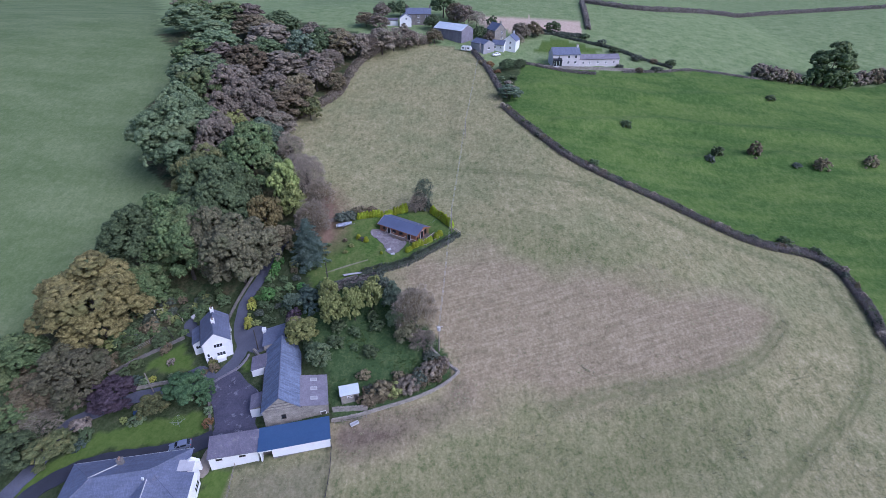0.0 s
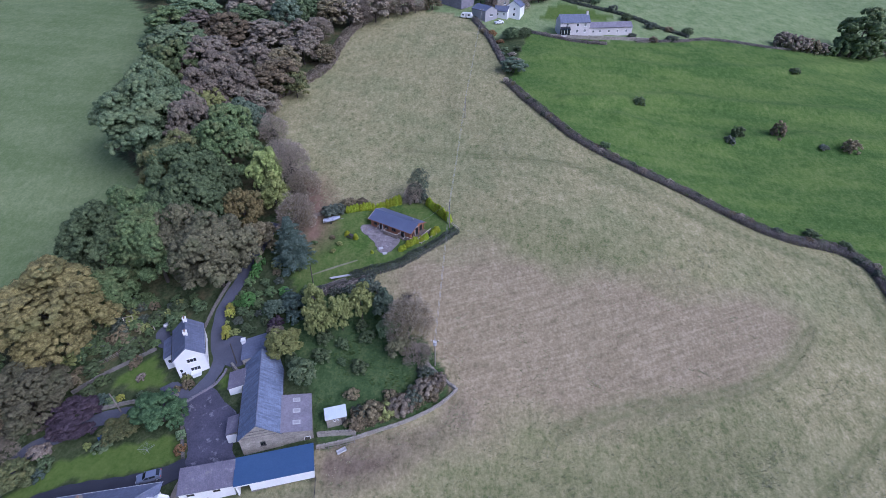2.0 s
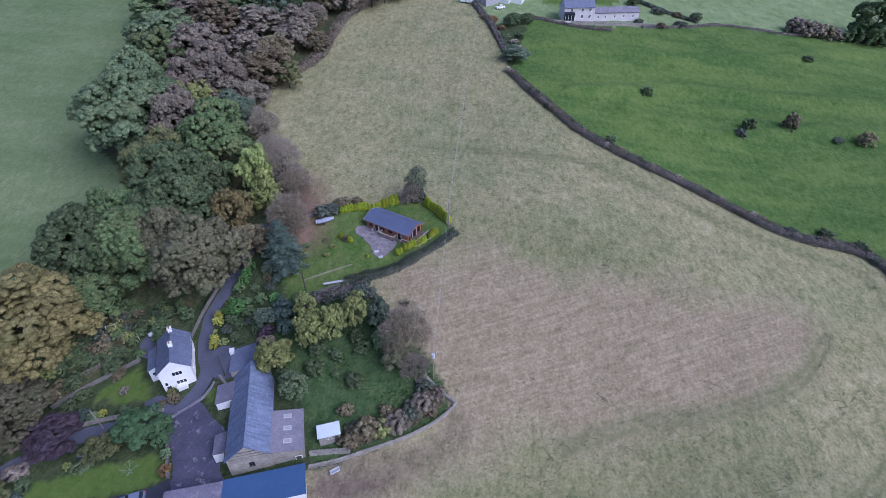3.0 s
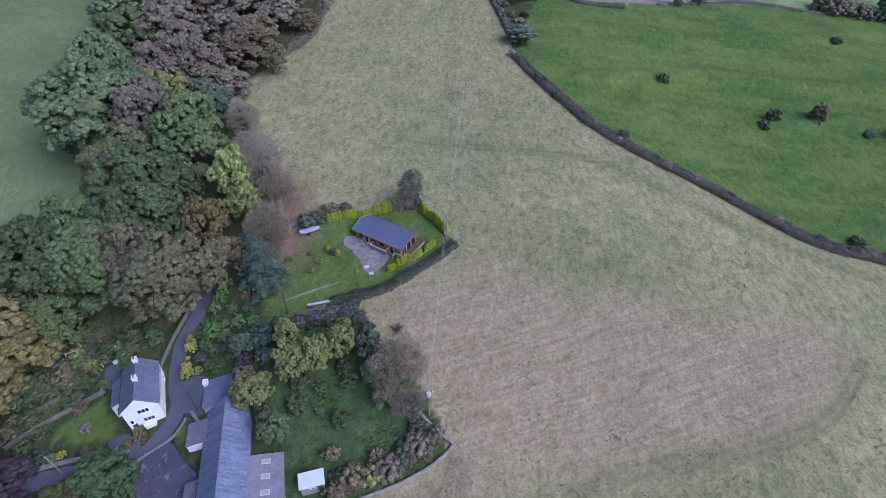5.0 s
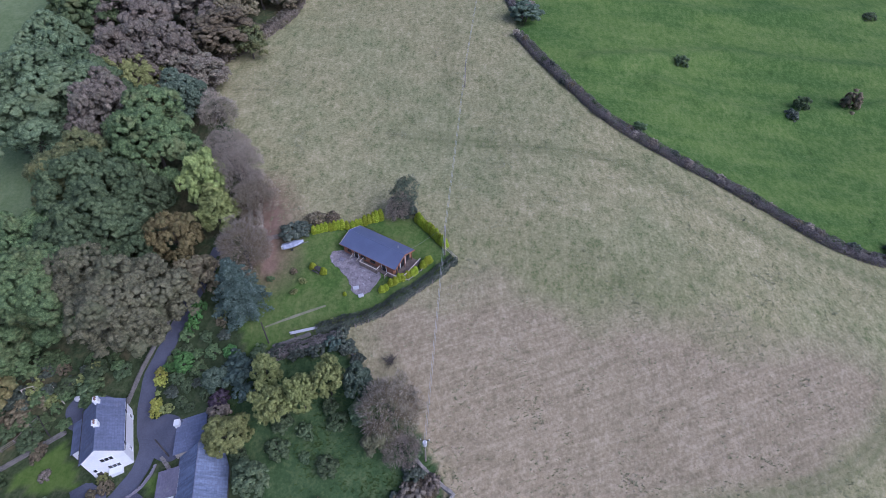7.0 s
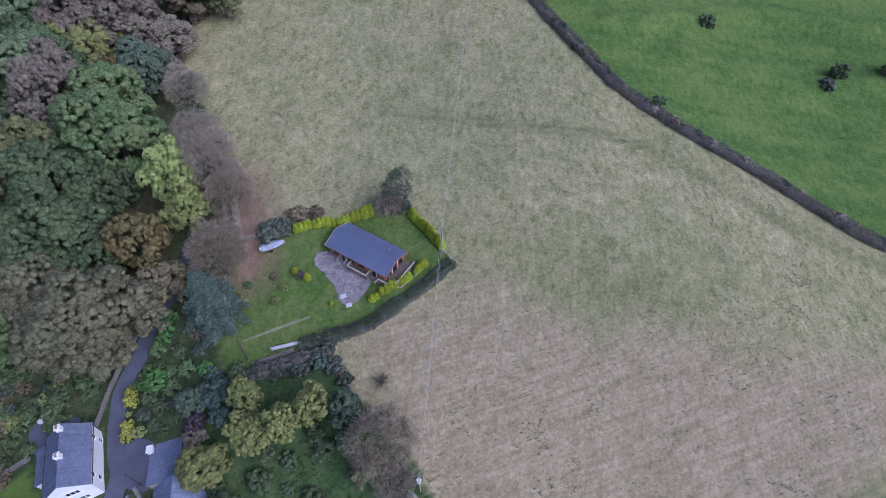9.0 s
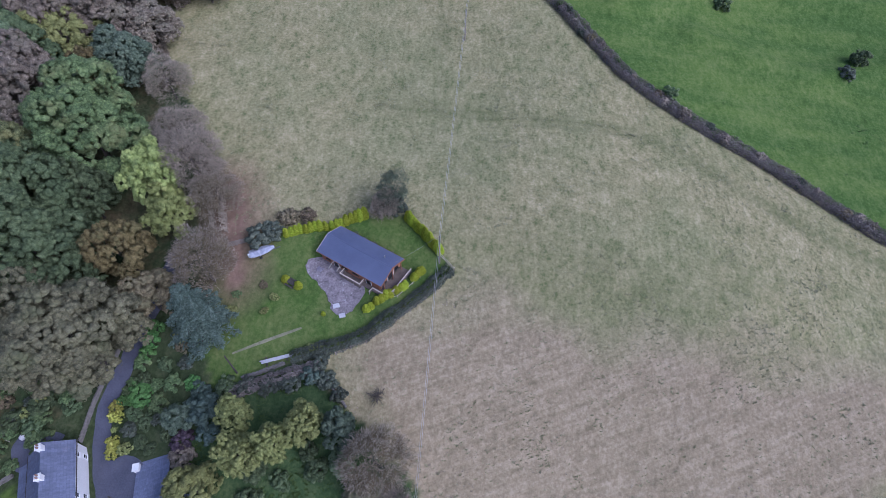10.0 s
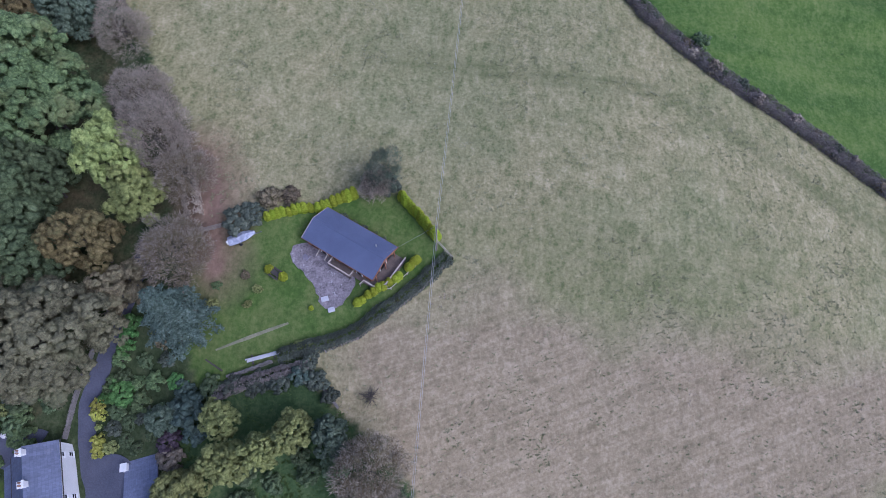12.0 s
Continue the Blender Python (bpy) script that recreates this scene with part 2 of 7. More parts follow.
def away(line, x, y):
    """Distance of points from a polyline."""
    best = np.full(np.shape(x), 1e9)
    for (x0, y0), (x1, y1) in zip(line, line[1:]):
        dx, dy = x1 - x0, y1 - y0
        s = np.clip(((x - x0) * dx + (y - y0) * dy) / (dx * dx + dy * dy), 0, 1)
        best = np.minimum(best, np.hypot(x - x0 - s * dx, y - y0 - s * dy))
    return best


def smooth_line(line, step=1.5):
    """A polyline rounded at its corners (Catmull-Rom)."""
    p = [line[0]] + list(line) + [line[-1]]
    out = []
    for a, b, c, d in zip(p, p[1:], p[2:], p[3:]):
        n = max(2, int(math.dist(b, c) / step))
        for k in range(n):
            t = k / n
            out.append(tuple(0.5 * (2 * b[i] + (c[i] - a[i]) * t + (2 * a[i] - 5 * b[i] + 4 * c[i] - d[i]) * t**2
                                    + (3 * b[i] - a[i] - 3 * c[i] + d[i]) * t**3) for i in range(len(b))))
    return out + [tuple(line[-1])]


HEDGE_EAST = [(22.4, 81.3), (29.8, 68.8), (36.8, 59.3), (43.5, 49.9), (52.6, 42.3), (61.0, 36.8), (71.5, 30.9), (81.5, 24.1), (91.5, 17.3), (100.5, 13.4), (109.0, 12.5), (116.5, 10.5), (120.5, 4.8), (120.7, -3.7), (120.2, -11.7), (119.2, -18.7), (119.5, -45.7), (121.5, -90.7)]
WOOD_EDGE = [(-19, 148), (-34, 138), (-44, 118), (-47, 100), (-48, 87), (-53, 70), (-60, 56), (-58.5, 43), (-49.5, 31), (-40, 18.5), (-34, 8), (-31, 0)]
WEST_EDGE = [(-390, 527), (-152, 140), (-132, 115), (-116, 78), (-114, 53), (-97, 22), (-80, 8), (-86, -8), (-88, -24), (-91, -38), (-96, -48), (-130, -95)]
NORTH_WALL = [(32, 126), (52, 125.5), (79, 127), (117.5, 139), (145, 138.3), (172, 142), (222, 156), (400, 190)]
ORCHARD = [(-12, -20.5), (-9.6, -24.1), (-4.6, -29.4), (1.4, -35.2), (6.2, -40.4), (8.8, -43.7), (4.4, -48), (-3.8, -52.3), (-10.5, -55.3),
           (-16.1, -57.2), (-18.6, -51.8), (-19.8, -46.6), (-25, -44), (-27.3, -38.3), (-31, -33.7), (-22.5, -22.5)]
GARDEN = [(-31, -1), (-23.5, 0.6), (-13.2, 4.6), (-7.8, 6.2), (-1.3, 7), (6.2, -1.6), (7, -3.8), (2.8, -8.6), (-1.8, -12.7), (-5.9, -16.1), (-10, -18),
          (-13.9, -19.1), (-19.3, -21.4), (-24, -23.6), (-29, -24), (-33, -15)]
MOWN = [(-9, -20), (0, -11), (13.5, -7.4), (28, -11.5), (45, -12.5), (66, -12), (86, -11), (96, -16), (91, -24), (80, -32), (67, -37), (47, -42.4), (27, -46.5), (14.5, -50.6),
        (3.8, -55.5), (-4, -58.9), (-9, -63), (-15, -63.8), (-16.4, -57.6), (-10, -56), (8.5, -49), (9.4, -43), (1.4, -35.2), (-4.6, -29.4), (-9.6, -24.1)]
GREENER = [[(-14, -64), (-4, -60.5), (14, -53), (47, -45), (67, -40), (84, -46), (60, -64), (20, -95), (-14, -95)], [(9, -4), (15, 7), (40, 1), (72, -8), (60, -12), (30, -11), (14, -7)]]
FIELD = WOOD_EDGE + [(-23.5, 0.6), (-13.2, 4.6), (-7.8, 6.2), (-1.3, 7), (7.6, -3.8), (2.8, -8.6), (-1.8, -12.7), (-5.9, -16.1), (-14, -19.1)] + ORCHARD[:10] + [
    (-15.5, -62.5), (-28, -66.6), (-33.4, -68.2), (-33, -95), (-10, -130), (122, -130)] + HEDGE_EAST[::-1] + [(20, 100), (15, 125), (8, 138)]
WOOD = WEST_EDGE[1:-1] + [(-90, -62), (-72, -52), (-64, -40), (-54, -31), (-49, -22), (-44, -12), (-36, -4)] + WOOD_EDGE[::-1] + [(-60, 160), (-100, 185)]
EARTH = [(-16.4, -57.6), (-9, -56), (2, -53), (8.5, -48.6), (10, -45), (13, -47.5), (5, -54.5), (-3.5, -58.5), (-8.5, -62.5), (-15.2, -63.6)]
LAWN_SOUTH = [(-64.7, -63.5), (-59, -60.6), (-51.4, -58.3), (-44.8, -56), (-42, -60.9), (-48.6, -63.5), (-59, -66), (-65, -68.8), (-69, -76), (-74, -76)]
LAWN_COTTAGE = [(-63, -46.5), (-60, -42), (-56.5, -39), (-54, -43), (-51.5, -46.5), (-57, -47.5)]
LAWN_ISLAND = [(-39.2, -42.6), (-40.6, -45), (-38.8, -47.2), (-36.6, -46.6), (-36.8, -43.4)]
LAWN_EAST = [(-38.6, -69.4), (-38.2, -76), (-33, -76), (-34, -68.2)]
PADDOCK = [(-33.6, -68.6), (-26, -66.5), (-15.6, -63.6), (-13.6, -69), (-14, -90), (-33.4, -90)]
FARM_HEDGE = [(44.9, 177.8), (56.8, 168.5), (69.6, 162.5), (78.3, 158), (85.4, 153), (92.6, 146.6), (106.2, 138.8)]
LAWN_FARM = [(38.7, 145), (45.8, 163.6), (56.4, 164.1), (70.3, 157.1), (76.8, 152.2), (54.2, 143)]
STUBBLE = [(9, 204), (40, 206.5), (70, 203), (67, 177), (53, 175), (27, 174), (11, 181)]
LITTER = [(-33.5, -4), (-36, 5), (-39, 14), (-33, 15), (-28, 8), (-26.5, 3), (-26, -3), (-24.5, -8), (-26, -11.5), (-30, -12), (-33, -10)]
TRACKS = [smooth_line(l, 3) for l in (
    [(-9, 34.5), (4, 34.6), (22.6, 33.3), (41.7, 33), (53, 29.5), (75.2, 16.1), (98.6, 7.7), (110.6, 4.1), (114, -8.7), (111.3, -24), (103, -38), (90, -49), (78, -58), (66, -67)],
    [(93.6, -18.4), (80, -32.2), (60, -39.9), (46.7, -42.4), (30, -49)],
    [(3.4, 30), (2, 60), (0.4, 95)])]


def grid_axis(lo, hi, fine, far_lo, far_hi):
    a = np.arange(lo, hi + fine / 2, fine)
    left, right, step = [], [], fine
    v = lo
    while v > far_lo:
        step *= 1.06
        v -= step
        left.append(v)
    v, step = hi, fine
    while v < far_hi:
        step *= 1.06
        v += step
        right.append(v)
    return np.concatenate([left[::-1], a, right])


def value_noise(x, y, scale, seed):
    """Smooth noise from 0 to 1 on a lattice of that many metres."""
    rng = np.random.default_rng(seed)
    table = rng.random((256, 256))
    u, v = x / scale + 97.3, y / scale + 41.7
    i, j = np.floor(u).astype(int), np.floor(v).astype(int)
    fu, fv = u - i, v - j
    fu, fv = fu * fu * (3 - 2 * fu), fv * fv * (3 - 2 * fv)
    t = lambda a, b: table[a % 256, b % 256]
    return (t(i, j) * (1 - fu) + t(i + 1, j) * fu) * (1 - fv) + (t(i, j + 1) * (1 - fu) + t(i + 1, j + 1) * fu) * fv


def build_ground():
    xs, ys = grid_axis(-104, 136, 1.0, -2600, 2600), grid_axis(-84, 96, 1.0, -2600, 2600)
    X, Y = np.meshgrid(xs, ys)
    x, y = X.ravel(), Y.ravel()
    jx, jy = x + 1.6 * (value_noise(x, y, 2.2, 3) - 0.5), y + 1.6 * (value_noise(x, y, 2.2, 4) - 0.5)
    w = {"field": inside(FIELD, jx, jy), "wood": inside(WOOD, jx, jy), "orchard": inside(ORCHARD, jx, jy), "garden": inside(GARDEN, jx, jy)}
    w["lush"] = inside(HEDGE_EAST + [(400, -90)] + NORTH_WALL[::-1], jx, jy)
    w["lawn"] = inside(LAWN_SOUTH, jx, jy) | inside(LAWN_COTTAGE, jx, jy) | inside(LAWN_EAST, jx, jy) | inside(LAWN_ISLAND, jx, jy) | inside(LAWN_FARM, jx, jy)
    w["west"] = inside(WEST_EDGE + [(-2600, -95), (-2600, 2600)], jx, jy)
    w["stubble"] = inside(STUBBLE, x, y)
    w["litter"] = np.mean([inside(LITTER, x + 3 * math.cos(a), y + 3 * math.sin(a)) for a in np.arange(0, 6.2, 0.5)], 0)
    far = ~(w["field"] | w["wood"] | w["lush"] | w["west"])
    w["north"] = far & ((y > 120) | (x > 136) | (y < -95))
    w["paddock"] = np.mean([inside(PADDOCK, jx + 2 * math.cos(a), jy + 2 * math.sin(a)) for a in np.arange(0, 6.2, 0.7)], 0)
    sway = 7 * (value_noise(x, y, 9, 5) - 0.5), 7 * (value_noise(x, y, 9, 6) - 0.5)
    w["mown"] = np.mean([inside(MOWN, x + sway[0] + 4 * math.cos(a), y + sway[1] + 4 * math.sin(a)) for a in np.arange(0, 6.2, 0.6)], 0)
    w["green"] = np.mean([inside(g, x + 1.6 * sway[0] + 7 * math.cos(a), y + 1.6 * sway[1] + 7 * math.sin(a)) for g in GREENER for a in np.arange(0, 6.2, 0.6)], 0) * len(GREENER)
    w["earth"] = 0.95 * np.mean([inside(EARTH, x + 0.5 * sway[0] + 2 * math.cos(a), y + 0.5 * sway[1] + 2 * math.sin(a)) for a in np.arange(0, 6.2, 0.6)], 0)
    d = [away(t, x, y) for t in TRACKS]
    w["track"] = np.max([k * np.maximum(np.exp(-((q - 0.9) / 0.45) ** 2), 0.35 * np.exp(-(q / 2.2) ** 2)) for q, k in zip(d, (1, 0.9, 0.35))], 0) * w["field"]
    z = land(x, y)
    rough_ground = w["field"] * 0.10 + w["lush"] * 0.12 + w["wood"] * 0.35 + w["orchard"] * 0.14 + w["west"] * 0.12 + w["north"] * 0.2
    z = z + rough_ground * (value_noise(x, y, 1.7, 8) + value_noise(x, y, 5.0, 9) - 1.0) - 0.05 * w["track"]
    # grassed-over banks that run across the eastern field
    for k, line in enumerate(([(44, 73), (87, 86), (127, 86), (180, 88), (260, 98)], [(63, 67), (90, 60), (131, 69), (169, 68), (240, 70)], [(37, 105), (92, 107), (139, 117), (198, 141)])):
        z = z + (1.5 - 0.2 * k) * np.exp(-(away(line, x, y) / 3.6) ** 2) * w["lush"]
    nx, ny = len(xs), len(ys)
    me = bpy.data.meshes.new("ground")
    me.vertices.add(nx * ny)
    me.vertices.foreach_set("co", np.stack([x, y, z], 1).ravel())
    i = (np.arange(ny - 1)[:, None] * nx + np.arange(nx - 1)[None]).ravel()
    quads = np.stack([i, i + 1, i + nx + 1, i + nx], 1)
    me.loops.add(quads.size)
    me.loops.foreach_set("vertex_index", quads.ravel())
    me.polygons.add(len(quads))
    me.polygons.foreach_set("loop_start", np.arange(0, quads.size, 4))
    me.polygons.foreach_set("use_smooth", np.ones(len(quads), bool))
    me.update(calc_edges=True)
    for name, v in w.items():
        me.attributes.new(name, "FLOAT", "POINT").data.foreach_set("value", np.asarray(v, np.float32))
    ob = new("ground", me)
    me.materials.append(ground_material(list(w)))
    return tagged(ob, "sloping pasture, hay field, gardens and wood floor", "ground", kind="structure")


def ground_material(names):
    m, n, l, b = node_mat("ground_cover")
    co = coords(n, l, True)
    fine, clump, patch, broad = (noise_tex(n, l, co, s, d, 0.7) for s, d in ((1.7, 3), (0.55, 4), (0.16, 4), (0.035, 3)))
    drag = noise_tex(n, l, co, 0.5, 4, 0.65, (1.5, 0.75, 1))
    turned = n.new("ShaderNodeMapping")
    turned.inputs["Rotation"].default_value = (0, 0, radians(-24))
    l.new(co, turned.inputs["Vector"])
    rows = noise_tex(n, l, turned.outputs[0], 1.5, 3, 0.55, (0.05, 0.8, 1))

    def attr(k):
        a = n.new("ShaderNodeAttribute")
        a.attribute_name = k
        return a.outputs["Fac"]

    mottle = maths(n, l, "MULTIPLY_ADD", drag, 0.95, maths(n, l, "MULTIPLY_ADD", clump, 0.35, maths(n, l, "MULTIPLY_ADD", fine, 1.05, maths(n, l, "MULTIPLY_ADD", patch, 0.5, -0.92))))

    def sward(*stops, **_):
        """Tones of a sward, from the hollows between tufts to the bleached tips."""
        r = ramp(n, [((p - 0.65) * 1.5 + 0.53, c) for p, c in stops])
        l.new(mottle, r.inputs[0])
        return r.outputs[0]

    col = sward((0.42, (0.026, 0.040, 0.016)), (0.62, (0.050, 0.068, 0.028)), (0.85, (0.095, 0.105, 0.052)))
    hay = sward((0.44, (0.142, 0.151, 0.067)), (0.58, (0.247, 0.229, 0.113)), (0.72, (0.328, 0.292, 0.159)), (0.88, (0.446, 0.386, 0.231)))
    green_drift = ramp(n, [(0.42, (0, 0, 0)), (0.62, (1, 1, 1))])
    l.new(broad, green_drift.inputs[0])
    hay = mix(n, l, maths(n, l, "MULTIPLY", green_drift.outputs[0], 0.5), hay, sward((0.44, (0.106, 0.130, 0.053)), (0.62, (0.189, 0.204, 0.095)), (0.88, (0.307, 0.301, 0.163))))
    hay = mix(n, l, maths(n, l, "MULTIPLY", attr("green"), 0.8), hay, sward((0.44, (0.100, 0.119, 0.047)), (0.62, (0.180, 0.178, 0.083)), (0.88, (0.282, 0.260, 0.138))))
    stalk = ramp(n, [(0.27, (0.185, 0.144, 0.09)), (0.5, (0.283, 0.225, 0.146)), (0.75, (0.41, 0.333, 0.23))])
    l.new(maths(n, l, "MULTIPLY_ADD", rows, 0.55, maths(n, l, "MULTIPLY_ADD", drag, 0.5, maths(n, l, "MULTIPLY_ADD", fine, 0.7, -0.38))), stalk.inputs[0])
    hay = mix(n, l, maths(n, l, "MULTIPLY", attr("mown"), 0.85), hay, stalk.outputs[0])
    hay = mix(n, l, maths(n, l, "MULTIPLY", attr("track"), 0.75), hay, (0.125, 0.137, 0.058))
    covers = {
        "north": mix(n, l, maths(n, l, "MULTIPLY_ADD", patch, 2.4, -0.75, True), sward((0.44, (0.115, 0.17, 0.062)), (0.64, (0.162, 0.224, 0.086)), (0.88, (0.225, 0.27, 0.122))), sward((0.44, (0.175, 0.228, 0.098)), (0.64, (0.238, 0.287, 0.137)), (0.88, (0.315, 0.345, 0.182)))),
        "west": mix(n, l, maths(n, l, "MULTIPLY_ADD", noise_tex(n, l, co, 0.045, 5, 0.6, (0.55, 1.3, 1)), 3.4, -1.25, True), sward((0.36, (0.086, 0.128, 0.046)), (0.62, (0.121, 0.165, 0.066)), (0.95, (0.176, 0.215, 0.099))), sward((0.36, (0.130, 0.167, 0.072)), (0.62, (0.174, 0.215, 0.097)), (0.95, (0.242, 0.275, 0.143)))),
        "lush": mix(n, l, maths(n, l, "MULTIPLY_ADD", noise_tex(n, l, co, 0.11, 5, 0.65, (0.3, 1, 1)), 4.2, -1.6, True), sward((0.36, (0.036, 0.074, 0.016)), (0.60, (0.063, 0.119, 0.026)), (0.9, (0.123, 0.174, 0.054))), sward((0.36, (0.063, 0.110, 0.022)), (0.60, (0.104, 0.162, 0.037)), (0.9, (0.190, 0.224, 0.078)))),
        "wood": mix(n, l, maths(n, l, "MULTIPLY_ADD", patch, 3.5, -1.3, True), sward((0.44, (0.026, 0.042, 0.018)), (0.62, (0.052, 0.078, 0.032)), (0.88, (0.105, 0.13, 0.055))), sward((0.44, (0.05, 0.042, 0.022)), (0.62, (0.095, 0.08, 0.042)), (0.88, (0.16, 0.13, 0.07)))),
        "field": hay,
        "paddock": sward((0.40, (0.12, 0.118, 0.062)), (0.62, (0.20, 0.185, 0.105)), (0.9, (0.30, 0.265, 0.17))),
        "earth": sward((0.42, (0.095, 0.072, 0.05)), (0.62, (0.155, 0.12, 0.086)), (0.9, (0.235, 0.185, 0.138))),
        "orchard": sward((0.42, (0.032, 0.060, 0.022)), (0.62, (0.056, 0.094, 0.034)), (0.88, (0.115, 0.145, 0.06))),
        "garden": mix(n, l, maths(n, l, "MULTIPLY_ADD", patch, 3.4, -1.25, True), sward((0.42, (0.05, 0.096, 0.02)), (0.62, (0.078, 0.132, 0.028)), (0.9, (0.15, 0.185, 0.06))), sward((0.42, (0.068, 0.102, 0.026)), (0.62, (0.105, 0.14, 0.039)), (0.9, (0.17, 0.19, 0.068)))),
        "lawn": sward((0.42, (0.07, 0.118, 0.022)), (0.88, (0.125, 0.17, 0.042))),
        "stubble": sward((0.44, (0.42, 0.32, 0.24)), (0.8, (0.56, 0.44, 0.34))),
        "litter": sward((0.42, (0.145, 0.095, 0.066)), (0.85, (0.265, 0.178, 0.13))),
    }
    for k, v in covers.items():
        col = mix(n, l, attr(k), col, v)
    l.new(col, b.inputs["Base Color"])
    b.inputs["Roughness"].default_value = 0.95
    b.inputs["Specular IOR Level"].default_value = 0.1
    bump(n, l, b, maths(n, l, "MULTIPLY_ADD", clump, 0.7, maths(n, l, "MULTIPLY", fine, 0.4)), 0.8, 0.35)
    return m


def ribbon(name, line, width, material, lift, label, category="road", side=0.0, taper=None):
    """A strip of paving that follows the ground, with a thin edge."""
    pts = smooth_line(line, 1.0)
    bm = bmesh.new()
    rows = []
    for k, p in enumerate(pts):
        q, o = pts[min(k + 1, len(pts) - 1)], pts[max(k - 1, 0)]
        dx, dy = q[0] - o[0], q[1] - o[1]
        n = math.hypot(dx, dy) or 1
        wide = p[2] if len(p) > 2 else width
        wide *= 1 + 0.06 * math.sin(k * 1.7)
        row = []
        for s in (-0.5, -0.25, 0, 0.25, 0.5):
            x, y = p[0] - dy / n * (s * wide + side), p[1] + dx / n * (s * wide + side)
            row.append(bm.verts.new((x, y, gz(x, y) + lift + 0.03 * (1 - 4 * s * s))))
        rows.append(row)
    for a, b in zip(rows, rows[1:]):
        for k in range(4):
            bm.faces.new((a[k], a[k + 1], b[k + 1], b[k]))
    bmesh.ops.recalc_face_normals(bm, faces=bm.faces)
    if bm.faces and bm.faces[0].normal.z < 0:
        bmesh.ops.reverse_faces(bm, faces=bm.faces)
    edge = bmesh.ops.extrude_face_region(bm, geom=list(bm.faces))
    bmesh.ops.translate(bm, verts=[v for v in edge["geom"] if isinstance(v, bmesh.types.BMVert)], vec=(0, 0, -0.5))
    bmesh.ops.recalc_face_normals(bm, faces=bm.faces)
    me = bpy.data.meshes.new(name)
    bm.to_mesh(me)
    bm.free()
    me.materials.append(material)
    return tagged(new(name, me), label, category, kind="structure")


def patch(name, outline, material, lift, label, category="pavement", cell=1.0, ragged=0.06):
    """A paved area: its outline filled with a fine grid that follows the ground."""
    bm = bmesh.new()
    pts = smooth_line(outline + outline[:1], 0.6)[:-1]
    wob = np.random.default_rng(len(outline)).normal(size=(len(pts), 2)) * ragged
    pts = [(x + a, y + b) for (x, y), (a, b) in zip(pts, wob)]
    f = bm.faces.new([bm.verts.new((x, y, 0)) for x, y in pts])
    bmesh.ops.triangulate(bm, faces=[f])
    xs, ys = [p[0] for p in pts], [p[1] for p in pts]
    for axis, lo, hi in ((0, min(xs), max(xs)), (1, min(ys), max(ys))):
        v = lo + cell
        while v < hi:
            co, no = [0, 0, 0], [0, 0, 0]
            co[axis], no[axis] = v, 1
            bmesh.ops.bisect_plane(bm, geom=list(bm.verts) + list(bm.edges) + list(bm.faces), plane_co=co, plane_no=no)
            v += cell * 2
    for v in bm.verts:
        v.co.z = gz(v.co.x, v.co.y) + lift
    bmesh.ops.recalc_face_normals(bm, faces=bm.faces)
    bm.normal_update()
    if sum(f.normal.z for f in bm.faces) < 0:
        bmesh.ops.reverse_faces(bm, faces=bm.faces)
    edge = bmesh.ops.extrude_face_region(bm, geom=list(bm.faces))
    bmesh.ops.translate(bm, verts=[v for v in edge["geom"] if isinstance(v, bmesh.types.BMVert)], vec=(0, 0, -0.4))
    bmesh.ops.recalc_face_normals(bm, faces=bm.faces)
    me = bpy.data.meshes.new(name)
    bm.to_mesh(me)
    bm.free()
    me.materials.append(material)
    return tagged(new(name, me), label, category, kind="structure")


build_ground()
LANE = [(-40, -4), (-42, -12), (-43.4, -18), (-44.2, -22), (-45.3, -25.5), (-46.0, -29.4), (-45.3, -34), (-43.6, -37.3), (-42.2, -39.7), (-42.0, -42.6), (-43.3, -46), (-46, -49.4),
        (-51, -51.6), (-58, -53), (-63, -55.2), (-67.8, -59), (-70.6, -61.8), (-71.6, -65), (-71.4, -70), (-72.2, -74), (-74, -80), (-80, -95)]
ribbon("road", LANE, 2.9, TARMAC, 0.10, "narrow grey tarmac lane between the houses", "road")
YARD = [(-45.6, -50.4), (-42, -46.6), (-39.6, -47.5), (-37.4, -49.4), (-34.8, -51), (-33.2, -53), (-32.6, -58), (-30.8, -61.5), (-36, -63.5), (-40.4, -62.6), (-40.6, -60.2), (-42.6, -56), (-44.8, -53.2)]
patch("pavement", YARD, CONCRETE, 0.14, "patchy grey concrete farmyard beside the barn", "yard")
DRIVE = [(-40, -62.0, 3.2), (-44, -64.3, 3.6), (-50, -66.3, 3.8), (-58, -68.2, 3.8), (-64, -70.8, 3.2), (-68.5, -75.5, 3.0), (-71, -82, 3.0)]
ribbon("driveway", DRIVE, 3.4, TARMAC_NEW, 0.18, "dark new tarmac drive beside the bungalow", "drive")
patch("gravel_terrace", [(-17.3, -3.6), (-15.6, -2.4), (-12, -4.2), (-8.4, -6.5), (-6.8, -8.4), (-7.4, -10.3), (-8.5, -12.0), (-10.1, -13.0), (-11.6, -12.2), (-12.4, -10.4), (-14.5, -8.1), (-17.2, -5.6)], GRAVEL, 0.10,
      "pale gravel terrace in front of the log cabin", "terrace", ragged=0.13)
patch("forecourt", [(-44.0, -35.6), (-42.4, -38.6), (-40.6, -41.2), (-37.0, -41.6), (-35.8, -38.2), (-37.6, -35.4), (-40.6, -34.4)], TARMAC, 0.16, "grey tarmac apron beside the lane", "pavement")
